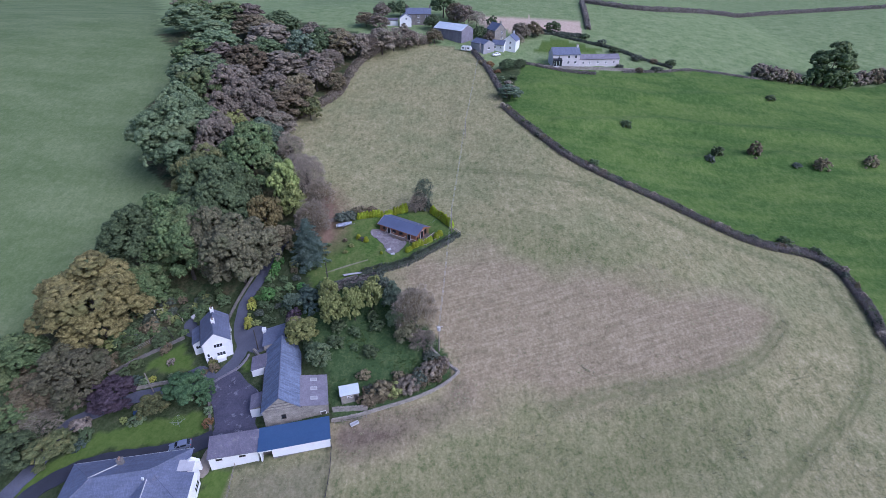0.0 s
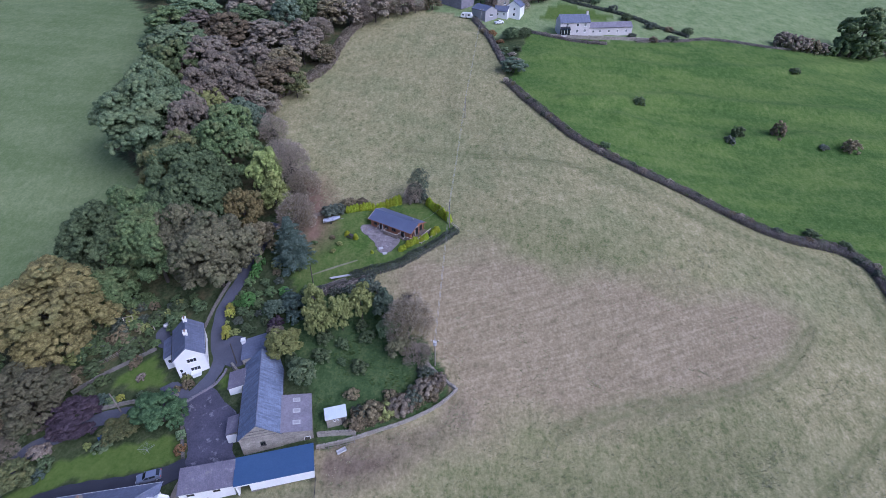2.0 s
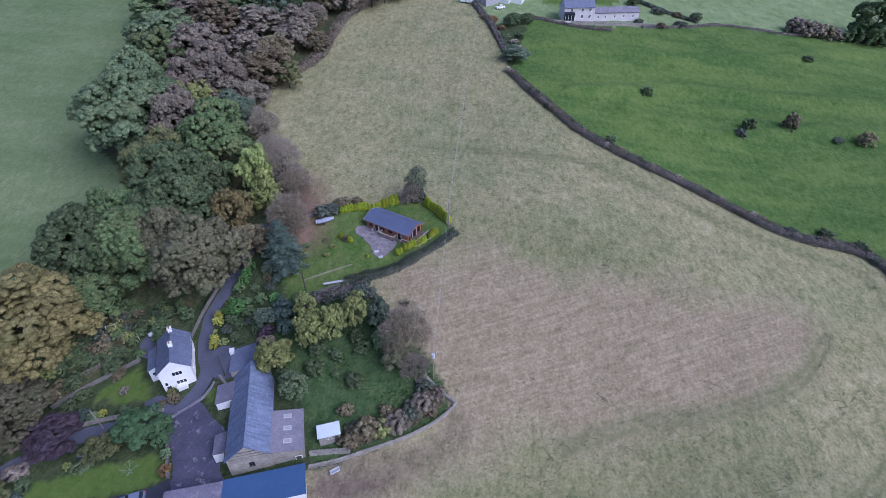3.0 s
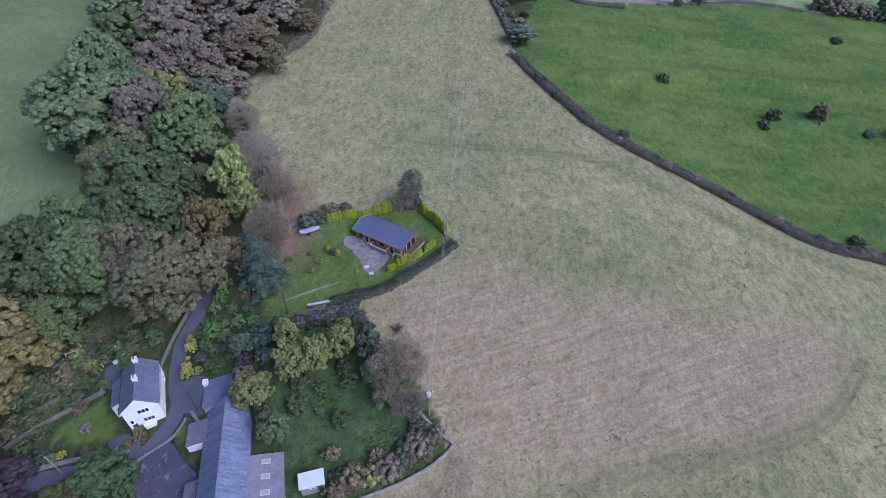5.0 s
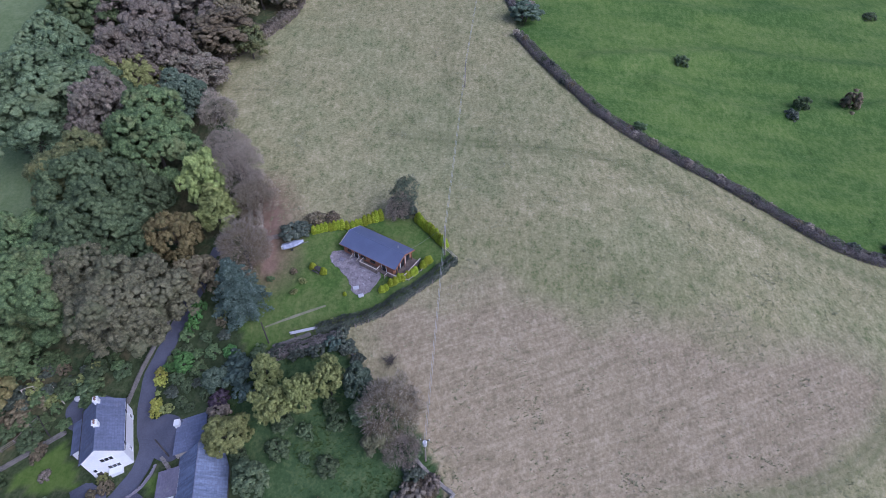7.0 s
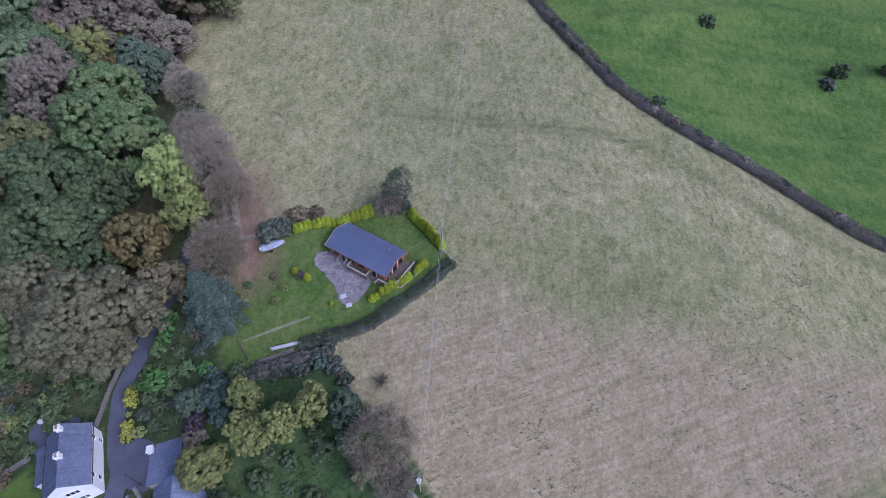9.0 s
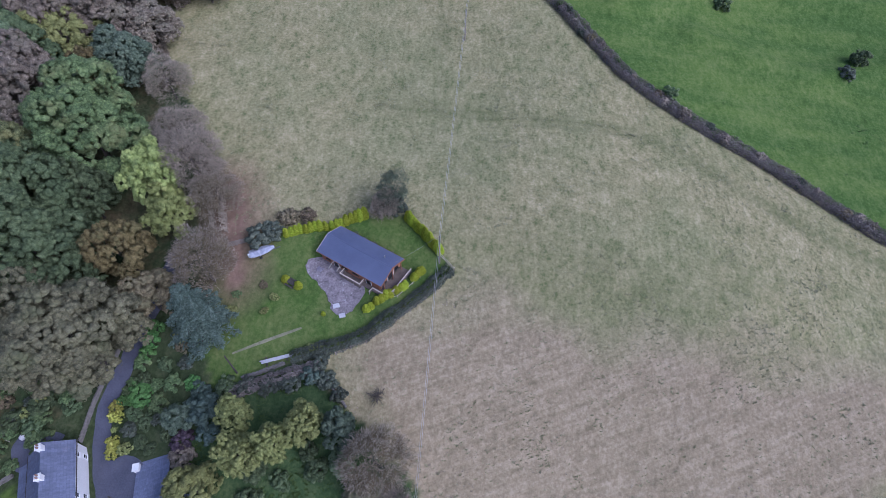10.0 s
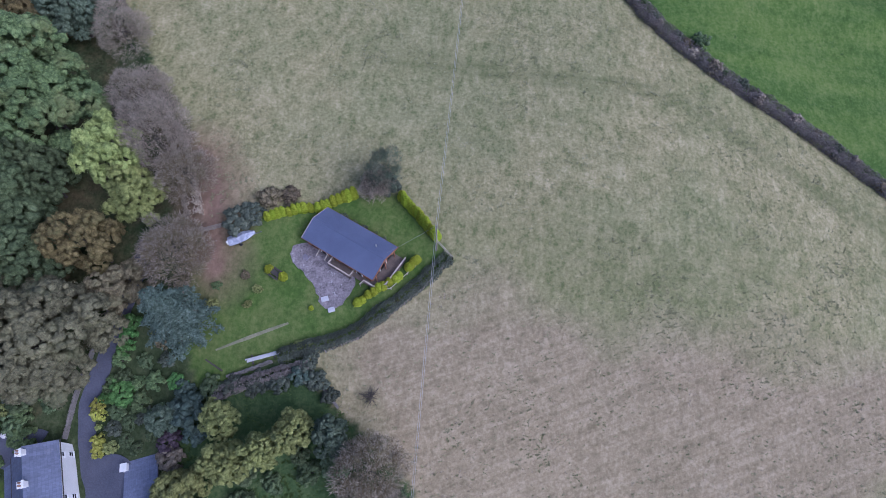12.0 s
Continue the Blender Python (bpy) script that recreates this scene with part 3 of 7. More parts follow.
patch("pavement", [(-52.4, -46.9), (-49.8, -45.4), (-46.4, -46.6), (-46.5, -48.2), (-50, -49)], TARMAC, 0.13, "grey path at the cottage gable", "path")
patch("pavement", [(-51.5, -32), (-54.5, -37), (-57.2, -37.5), (-59, -34), (-56, -31.8)], TARMAC, 0.12, "grey paved yard behind the cottage", "yard")
PALE_GRASS = plain("worn_grass", (0.13, 0.14, 0.07), (0.27, 0.25, 0.17), 0.95, 3.0, 0.6, relief=0.03, world_space=True)
ribbon("path", [(-26.8, -19.6, 0.25), (-22, -17.6, 0.5), (-18.6, -16.2, 0.45), (-16.2, -15.2, 0.3)], 0.4, PALE_GRASS, 0.05, "faint worn strip of pale grass across the lawn", "path")

# ---- helpers for things ----
def part(name, bm, material, parent, label="", smooth=False):
    """Links a bmesh as one mesh object under a thing or under a part."""
    me = bpy.data.meshes.new(name)
    bm.to_mesh(me)
    bm.free()
    me.materials.append(material)
    if smooth:
        me.polygons.foreach_set("use_smooth", [True] * len(me.polygons))
    ob = new(name, me)
    ob.parent = parent
    return tagged(ob, label)


def share(name, me, parent, m, label=""):
    """One more object on a mesh that exists."""
    ob = new(name, me)
    ob.parent = parent
    ob.matrix_basis = m
    return tagged(ob, label)


def thing(name, m, label, category, group="", kind=""):
    ob = new(name)
    ob.matrix_basis = m
    return tagged(ob, label, category, group, kind)


def raw_mesh(name, verts, faces, material, smooth=False):
    """A mesh from arrays; faces all have the same number of corners."""
    me = bpy.data.meshes.new(name)
    verts, faces = np.asarray(verts, float), np.asarray(faces, int)
    me.vertices.add(len(verts))
    me.vertices.foreach_set("co", verts.ravel())
    me.loops.add(faces.size)
    me.loops.foreach_set("vertex_index", faces.ravel())
    me.polygons.add(len(faces))
    me.polygons.foreach_set("loop_start", np.arange(0, faces.size, faces.shape[1]))
    if smooth:
        me.polygons.foreach_set("use_smooth", np.ones(len(faces), bool))
    me.update(calc_edges=True)
    me.materials.append(material)
    return me


def unit(v):
    return v / (np.linalg.norm(v, axis=-1, keepdims=True) + 1e-9)


def sprays(centre, normal, length, width, rng):
    """Leaf sprays: a rhomb for each centre, facing about along its normal."""
    n = unit(normal)
    side = unit(np.cross(n, rng.normal(size=n.shape)))
    along = np.cross(n, side)
    L, W = (length * rng.uniform(0.6, 1.35, (len(n), 1))), (width * rng.uniform(0.6, 1.35, (len(n), 1)))
    lift = n * L * 0.18
    v = np.stack([centre - along * L - lift, centre + side * W, centre + along * L - lift, centre - side * W], 1).reshape(-1, 3)
    return v, np.arange(len(v)).reshape(-1, 4)


def clumped(centres, radii, per, rng, squash=0.8, low=-0.35):
    """Points and outward ways on the skins of many clumps."""
    k = np.repeat(np.arange(len(centres)), per)
    d = unit(rng.normal(size=(len(k), 3)))
    d[:, 2] = np.where(d[:, 2] < low, -d[:, 2], d[:, 2])
    r = radii[k][:, None] * rng.uniform(0.72, 1.08, (len(k), 1))
    return centres[k] + d * r * [1, 1, squash], d


def crown_shape(rng, n, rx, z0, z1, bulge=1.0, lumps=0.10):
    """Centres of foliage clumps: evenly spread over a lumpy dome, with some inside and a skirt below."""
    k = np.arange(n) + 0.5
    up = 1 - 1.42 * k / n
    ang = k * 2.39996 + rng.uniform(0, 6.28) + rng.normal(size=n) * 0.25
    flat = np.sqrt(np.clip(1 - up * up, 0.02, 1))
    phase = rng.uniform(0, 6.28, 4)
    wob = 1 + lumps * (np.sin(2 * ang + phase[0]) + 0.8 * np.sin(3 * ang + phase[1] + 2.5 * up) + 0.7 * np.sin(5 * ang + phase[2] - 3 * up)) + rng.normal(size=n) * 0.05
    r = np.where(rng.random(n) < 0.9, rng.uniform(0.84, 0.95, n), rng.uniform(0.45, 0.75, n)) * wob
    mid = z0 + (z1 - z0) * 0.38
    high, low = z1 - mid, (mid - z0) / 0.42
    return np.stack([np.cos(ang) * flat * rx * r, np.sin(ang) * flat * rx * r, mid + np.where(up > 0, up * high, up * low) * r * bulge], 1)


def stick(bm, a, b, ra, rb, sides=6):
    """A tapered limb from a to b."""
    a, b = Vector(a), Vector(b)
    q = (b - a).to_track_quat("Z", "Y")
    ring = []
    for p, r in ((a, ra), (b, rb)):
        ring.append([bm.verts.new(p + q @ Vector((r * math.cos(6.2832 * k / sides), r * math.sin(6.2832 * k / sides), 0))) for k in range(sides)])
    for k in range(sides):
        bm.faces.new((ring[0][k], ring[0][(k + 1) % sides], ring[1][(k + 1) % sides], ring[1][k]))
    bm.faces.new(ring[1])
    bm.faces.new(ring[0][::-1])


def trunk_mesh(rng, height, radius, tips, girth):
    """A trunk with bends, and limbs that reach towards the clumps."""
    bm = bmesh.new()
    p, r = Vector((0, 0, -0.4)), girth
    fork = height * 0.34
    for k in range(4):
        q = Vector((rng.uniform(-0.15, 0.15) * girth * 3, rng.uniform(-0.15, 0.15) * girth * 3, fork * (k + 1) / 4))
        stick(bm, p, q, r, r * 0.88, 8)
        p, r = q, r * 0.88
    stick(bm, p, p + Vector((0, 0, height * 0.4)), r * 0.8, r * 0.2)
    for t in tips:
        t = Vector(t)
        knee = p.lerp(t, 0.45) + Vector((0, 0, height * 0.06))
        stick(bm, p + Vector((0, 0, rng.uniform(-0.1, 0.25) * height)), knee, r * 0.45, r * 0.26, 5)
        stick(bm, knee, t, r * 0.26, r * 0.05, 5)
        for _ in range(2):
            stick(bm, knee.lerp(t, rng.uniform(0.2, 0.7)), t + Vector(rng.normal(size=3) * radius * 0.16), r * 0.14, r * 0.03, 4)
    return bm


def inner_leaves(centres, radii, per, leaf, rng, squash=1.1):
    """Leaves and twigs inside each bough, turned at random."""
    k = np.repeat(np.arange(len(centres)), per)
    d = unit(rng.normal(size=(len(k), 3))) * rng.uniform(0.25, 0.95, (len(k), 1))
    p = centres[k] + d * radii[k][:, None] * [1, 1, squash]
    return sprays(p, d + rng.normal(size=p.shape) * 0.5 + [0, 0, 0.2], leaf, leaf * 0.7, rng)


def spaced(c, r, rng, share=0.85):
    """Drops tufts that crowd one another."""
    keep = []
    for k in rng.permutation(len(c)):
        if not keep or np.min(np.linalg.norm(c[keep] - c[k], axis=1) / (r[keep] + r[k])) > share * 0.46:
            keep.append(int(k))
    return np.array(keep)


def knob():
    """The upper part of a small sphere: corners and triangles."""
    bm = bmesh.new()
    bmesh.ops.create_icosphere(bm, subdivisions=1, radius=1.0)
    bmesh.ops.delete(bm, geom=[f for f in bm.faces if f.calc_center_median().z < -0.5], context="FACES")
    bm.verts.index_update()
    v, f = np.array([p.co[:] for p in bm.verts]), np.array([[p.index for p in q.verts] for q in bm.faces])
    bm.free()
    return v, f


KNOB = knob()


def knobs(centres, radii, way, rng, squash=0.85, rough=0.27):
    """Uneven leafy knobs, one for each centre, each with its crown turned along its way."""
    kv, kf = KNOB
    z = unit(way)
    x = unit(np.cross(z, rng.normal(size=z.shape)))
    y = np.cross(z, x)
    v = kv[None] * (1 + rng.normal(size=(len(centres), len(kv), 1)) * rough) * radii[:, None, None] * [1, 1, squash]
    p = centres[:, None] + v[..., :1] * x[:, None] + v[..., 1:2] * y[:, None] + v[..., 2:] * z[:, None]
    f = kf[None] + (np.arange(len(centres)) * len(kv))[:, None, None]
    return p.reshape(-1, 3), f.reshape(-1, 3)


def leaflets(centre, normal, size, rng):
    """Loose sprigs: one triangle for each centre."""
    v, f = sprays(centre, normal, size, size * 0.75, rng)
    return v.reshape(-1, 4, 3)[:, :3].reshape(-1, 3), np.arange(len(v) // 4 * 3).reshape(-1, 3)


def leafy_mesh(name, parts, kind, solid):
    """One mesh from several sets of corners and triangles; the first set is rounded."""
    at, vs, fs = 0, [], []
    for v, f in parts:
        vs.append(v)
        fs.append(f + at)
        at += len(v)
    me = raw_mesh(name, np.concatenate(vs), np.concatenate(fs), LEAF[kind])
    me.polygons.foreach_set("use_smooth", np.arange(len(me.polygons)) < solid)
    return me


def build_tree(kind, seed, height=12.0, radius=5.0, boughs=46, tufts=66, sprigs=11, tuft=(0.040, 0.068), leaf=0.023, name="tree", label="", open_crown=0.0):
    """A broadleaf: boughs spread over a dome, each covered with knobs of leaves and loose sprigs."""
    rng = np.random.default_rng(seed)
    ob = thing(name, Matrix(), label, "tree")
    big = crown_shape(rng, boughs, radius * 0.78, height * 0.20, height * 0.90, lumps=0.12)
    big_r = rng.uniform(0.17, 0.28, boughs) * radius
    c, r, home = [], [], []
    for k in range(boughs):
        d = unit(rng.normal(size=(tufts, 3)))
        d[:, 2] = np.where(d[:, 2] < -0.25, -d[:, 2], d[:, 2])
        q = big[k] + d * big_r[k] * [1, 1, 1.1] * rng.uniform(0.88, 1.04, (tufts, 1))
        gap = np.linalg.norm((q[:, None] - big[None]) / [1, 1, 1.1], axis=2) / big_r[None]
        gap[:, k] = 9
        ok = (gap.min(1) > 0.74) & (q[:, 2] > height * 0.12) & (rng.random(tufts) > open_crown)
        c.append(q[ok])
        r.append(rng.uniform(*tuft, int(ok.sum())) * radius)
        home += [k] * int(ok.sum())
    c, r, home = np.concatenate(c), np.concatenate(r), np.array(home)
    ok = spaced(c, r, rng)
    c, r, home = c[ok], r[ok], home[ok]
    r = r * 1.32
    way = unit(c - big[home]) + unit(c - [0, 0, height * 0.4]) * 0.5 + [0, 0, 0.35]
    solid = knobs(c, r * 0.86, way, rng)
    k = np.repeat(np.arange(len(c)), sprigs)
    out = unit(rng.normal(size=(len(k), 3)) + way[k] * 0.7)
    pts = c[k] + out * (r[k] * rng.uniform(0.78, 1.12, len(k)))[:, None]
    loose_sprigs = leaflets(pts, out + rng.normal(size=pts.shape) * 0.28 + [0, 0, 0.2], radius * leaf, rng)
    iv, _ = inner_leaves(np.concatenate([big, [[0, 0, height * 0.5]]]), np.append(big_r * 0.9, radius * 0.6), 8, radius * 0.06, rng)
    inner = iv.reshape(-1, 4, 3)[:, :3].reshape(-1, 3)
    inner = inner, np.arange(len(inner)).reshape(-1, 3)
    crown = new("crown", leafy_mesh("crown", [solid, loose_sprigs, inner], kind, len(solid[1])))
    crown.parent = ob
    part("trunk", trunk_mesh(rng, height, radius, big[rng.choice(boughs, 9, False)] * [0.8, 0.8, 0.9], radius * 0.055), BARK, ob)
    return ob


def build_bare(seed, height=9.0, radius=4.0, label="", kind="bare", name="tree", bark_kind="bare", twigs=8000, leaves=2600):
    """A tree that has lost most of its leaves: a haze of fine twigs."""
    rng = np.random.default_rng(seed)
    ob = thing(name, Matrix(), label, "tree")
    c = crown_shape(rng, 90, radius * 0.85, height * 0.2, height * 0.96)
    rad = rng.uniform(0.5, 1.0, len(c)) * radius * 0.26
    pts, out = clumped(c, rad, max(1, twigs // len(c)), rng)
    way = unit(out + unit(pts - [0, 0, height * 0.3]) + rng.normal(size=pts.shape) * 0.5)
    side = unit(np.cross(way, rng.normal(size=way.shape))) * 0.035
    L = rng.uniform(0.35, 0.8, (len(pts), 1))
    tv = np.stack([pts - side, pts + side, pts + way * L], 1).reshape(-1, 3)
    tf = np.arange(len(tv)).reshape(-1, 3)
    tw = new("twig_haze", raw_mesh("twig_haze", tv, tf, LEAF[bark_kind]))
    tw.parent = ob
    pts, out = clumped(c, rad, max(1, leaves // len(c)), rng)
    v, f = leaflets(pts, out + [0, 0, 0.5] + rng.normal(size=pts.shape) * 0.5, 0.15, rng)
    crown = new("crown", raw_mesh("crown", v, f, LEAF[kind]))
    crown.parent = ob
    part("trunk", trunk_mesh(rng, height, radius, c[rng.choice(len(c), 16, False)], radius * 0.045), BARK, ob)
    return ob


def build_fir(seed, height=15.0, radius=3.6, label=""):
    """Tiers of drooping branches, each a flat spray of twigs with gaps between."""
    rng = np.random.default_rng(seed)
    ob = thing("fir_tree", Matrix(), label, "tree")
    pts, nor, tips = [], [], []
    tiers = 14
    for k in range(tiers):
        z = height * (0.13 + 0.86 * k / tiers)
        reach = radius * (1 - (z / height) ** 1.8) * rng.uniform(0.9, 1.1) + 0.2
        for a in np.linspace(0, 6.283, max(5, 8 - k // 4), endpoint=False) + rng.uniform(0, 1):
            a += rng.uniform(-0.25, 0.25)
            r = reach * rng.uniform(0.7, 1.15)
            rise = rng.uniform(-0.05, 0.12)
            tips.append((r * math.cos(a), r * math.sin(a), z - (0.16 - rise) * r))
            for s in np.linspace(0.12, 1, int(10 + r * 9)):
                spread = 0.15 * r * math.sin(math.pi * min(1, 0.15 + s * 0.85)) + 0.05
                for _ in range(3):
                    o = rng.normal() * spread
                    pts.append((r * s * math.cos(a) - o * math.sin(a), r * s * math.sin(a) + o * math.cos(a), z - 0.16 * r * s * s + rise * r * s - 0.25 * abs(o) + rng.normal() * 0.05))
                    nor.append((0.3 * math.cos(a), 0.3 * math.sin(a), 1))
    pts, nor = np.array(pts), np.array(nor) + rng.normal(size=(len(pts), 3)) * 0.4
    v, f = sprays(pts, nor, 0.24, 0.07, rng)
    crown = new("crown", raw_mesh("crown", v, f, LEAF["fir"]))
    crown.parent = ob
    bm = bmesh.new()
    stick(bm, (0, 0, -0.4), (0, 0, height * 0.95), 0.26, 0.04, 8)
    for t in tips[::2]:
        stick(bm, (0, 0, t[2] + 0.1), t, 0.05, 0.012, 4)
    part("trunk", bm, BARK, ob)
    return ob


def build_shrub(kind, seed, label="", sprigs=10, clumps=44, leaf=0.068, name="shrub", tall=1.0):
    """A rounded bush of unit radius, to be scaled."""
    rng = np.random.default_rng(seed)
    ob = thing(name, Matrix(), label, "shrub")
    c = crown_shape(rng, clumps, 0.78, 0.1, 1.5 * tall, lumps=0.16)
    rad = rng.uniform(0.17, 0.31, len(c))
    way = c - [0, 0, 0.5] + [0, 0, 0.3]
    solid = knobs(c, rad * 0.8, way, rng)
    pts, out = clumped(c, rad, sprigs, rng)
    crown = new("foliage", leafy_mesh("foliage", [solid, leaflets(pts, out + [0, 0, 0.3] + rng.normal(size=pts.shape) * 0.45, leaf, rng)], kind, len(solid[1])))
    crown.parent = ob
    bm = bmesh.new()
    for t in c[rng.choice(len(c), 8, False)]:
        stick(bm, (0, 0, -0.15), Vector(t) * 0.9, 0.04, 0.012, 5)
    part("woody_base", bm, BARK, ob)
    return ob


def build_conifer(seed, label=""):
    """A clipped golden conifer, 2 m high and 0.9 m across, flame-shaped."""
    rng = np.random.default_rng(seed)
    ob = thing("conifer", Matrix(), label, "conifer", "golden conifer hedge round the cabin garden")
    n = 1300
    s, a = rng.random(n) ** 1.2, rng.uniform(0, 6.283, n)
    r = 0.46 * np.sqrt(np.clip(1 - s, 0.02, 1)) * (0.62 + 0.38 * np.minimum(1, s * 5)) * rng.uniform(0.82, 1.06, n) * (1 + 0.08 * np.sin(3 * a + seed + 5 * s))
    pts = np.stack([r * np.cos(a), r * np.sin(a), 0.03 + 1.95 * s], 1)
    nor = np.stack([np.cos(a), np.sin(a), 0.35 + 0.8 * s], 1) + rng.normal(size=(n, 3)) * 0.4
    v, f = leaflets(pts, nor, 0.12, rng)
    crown = new("foliage", raw_mesh("foliage", v, f, LEAF["gold_conifer"]))
    crown.parent = ob
    bm = bmesh.new()
    stick(bm, (0, 0, -0.2), (0, 0, 1.6), 0.05, 0.015)
    part("trunk", bm, BARK, ob)
    return ob


def hedge(name, line, kind, width, height, seed, label, density=26, leaf=0.17, category="hedge", lift=0.0):
    """A hedge along a line: leaves over an uneven flat-topped bank of twigs, and stems inside."""
    rng = np.random.default_rng(seed)
    pts = np.array(smooth_line(line, 0.7))
    run = np.linalg.norm(np.diff(pts, axis=0), axis=1)
    n = int(run.sum() * density * 9)
    k = rng.choice(len(run), n, p=run / run.sum())
    way = (pts[k + 1] - pts[k]) / run[k][:, None]
    side = np.stack([-way[:, 1], way[:, 0]], 1)
    ang = rng.uniform(-0.15, math.pi + 0.15, n)
    u = np.cos(ang) * np.abs(np.cos(ang)) ** -0.45
    v = np.clip(np.sin(ang), 0.02, 1) ** 0.5
    base = pts[k] + way * run[k][:, None] * rng.random((n, 1))
    lumps = 0.72 + 0.4 * value_noise(base[:, 0], base[:, 1], 1.1, seed) + 0.3 * value_noise(base[:, 0], base[:, 1], 3.7, seed + 1) - 0.15
    deep = rng.uniform(0.6, 1.05, n)
    u, v = u * deep * (0.85 + 0.3 * value_noise(base[:, 0] + 9, base[:, 1], 1.4, seed + 2)), v * deep * lumps
    xy = base + side * (u * width * 0.46)[:, None]
    p = np.stack([xy[:, 0], xy[:, 1], land(xy[:, 0], xy[:, 1]) + lift + v * height], 1)
    out = np.concatenate([side * u[:, None], v[:, None]], 1)
    v, f = leaflets(p, out + [0, 0, 0.4] + rng.normal(size=p.shape) * 0.5, leaf * 1.5, rng)
    ob = thing(name, Matrix(), label, category)
    fo = new("foliage", raw_mesh("foliage", v, f, LEAF[kind]))
    fo.parent = ob
    bm = bmesh.new()
    for x, y in pts[::2]:
        z = gz(x, y) + lift
        stick(bm, (x, y, z - 0.2), (x + rng.uniform(-0.3, 0.3), y + rng.uniform(-0.3, 0.3), z + height * 0.6), 0.05, 0.02, 4)
    tagged(part("stems", bm, BARK, ob), kind="stuff")
    return ob


def plant(proto, x, y, sx, sz, turn=0.0, sink=0.1, label=""):
    m = Matrix.Translation((x, y, gz(x, y) - sink)) @ Matrix.Rotation(turn, 4, "Z") @ Matrix.Diagonal((sx, sx, sz, 1))
    ob = copy_thing(proto, m)
    return tagged(ob, label)


def drop_proto(ob):
    for o in list(ob.children_recursive) + [ob]:
        bpy.data.objects.remove(o)


NAMES = {"green": "broad green-leaved oak in full leaf", "dark": "dense dark green broadleaf tree", "olive": "olive-green tree turning yellow",
         "golden": "old oak with golden-brown autumn leaves", "pale": "grey-green willow with a billowing crown", "brown": "oak with russet brown autumn leaves",
         "purple": "dull brown beech losing its autumn leaves", "lime": "bright lime-green tree at the wood's edge", "bare": "leafless grey-brown tree with fine twigs",
         "lane_green": "dense fresh green tree beside the lane", "olive_green": "broad oak with green leaves turning yellow", "teal": "blue-green leaved tree with a dense crown", "tan": "broad oak with pale tan autumn leaves", "plum": "dark purple-leaved maple tree beside the lane", "orange": "small shrub with orange leaves"}
PROTO = {}
for k, kind in enumerate(("green", "dark", "olive", "golden", "pale", "brown", "purple", "lime", "tan", "teal", "olive_green", "lane_green", "plum")):
    if kind not in ("olive", "lime", "lane_green", "plum"):
        PROTO[kind] = [build_tree(kind, 10 * k + s, label=NAMES[kind], open_crown=0.04 * s) for s in (1, 2)]
    PROTO[kind, "far"] = [build_tree(kind, 10 * k + s + 5, boughs=28, tufts=23, sprigs=8, tuft=(0.064, 0.105), leaf=0.035, label=NAMES[kind], open_crown=0.02) for s in (1, 2)]
PROTO["bare"] = [build_bare(91, 12, 5, NAMES["bare"], kind="brown"), build_bare(92, 12, 5, NAMES["bare"], kind="purple"), build_bare(93, 12, 5, NAMES["bare"], kind="tan")]
PROTO["twiggy"] = [build_bare(95, 12, 5, "thinning oak with pale tan leaves and bare twigs", kind="brown", bark_kind="bare", twigs=6000, leaves=7000)]
PROTO["thin"] = [build_bare(94, 12, 5, "small thorn tree with thin blue-green leaves", kind="teal", bark_kind="scrub", twigs=5200, leaves=4200)]
FIR = build_fir(77, 12, 5 * 0.62, "tall blue-green fir tree beside the lane")

# rows: place, height, crown radius, kind
WOOD_SOUTH = [(-75.5, -38, 16, 12.6, "golden"), (-85, -54.5, 11, 9, "green"), (-73, -53.6, 9.5, 7.6, "tan"), (-78.5, -57.6, 9, 6.4, "brown"), (-75, -19, 15, 9, "dark"), (-62, -19.5, 16, 9, "green"), (-47.8, -20.4, 15, 9.3, "tan"),
              (-56, -17.5, 15, 8, "tan"), (-62, -1, 17, 9, "dark"), (-66, 2, 16, 8.5, "olive_green"), (-57, -9, 16, 9.3, "dark"), (-45.5, -7.5, 14, 4.8, "golden"), (-55, 2, 14, 5.0, "dark"),
              (-69, -10.5, 14, 8, "green"), (-84, -63, 8, 6, "dark"), (-70, -29, 11, 6, "green")]
WOOD_MIDDLE = [(-81.5, 19.5, 19, 13, "pale"), (-56.2, 13.5, 16, 9.6, "green"), (-67, 18.5, 16, 8, "purple"), (-58.5, 31.5, 13, 6.2, "teal"), (-64, 27, 12, 4.4, "golden"), (-71, 34, 14, 6.5, "olive"),
               (-66.5, 44, 14, 8, "purple"), (-74, 41, 14, 7.5, "purple"), (-59, 61.5, 13, 9, "brown"), (-52.5, 61, 9.5, 5, "olive_green"), (-79.3, 57.5, 15, 9.5, "purple"), (-97, 67, 16, 10.5, "pale"),
               (-100, 47, 10, 6, "brown"), (-71, 71, 14, 9, "purple"), (-75, 27, 15, 8, "dark"), (-89, 54, 15, 10, "green"), (-58, 43.5, 10, 6, "purple"), (-90, 40, 15, 9, "pale")]
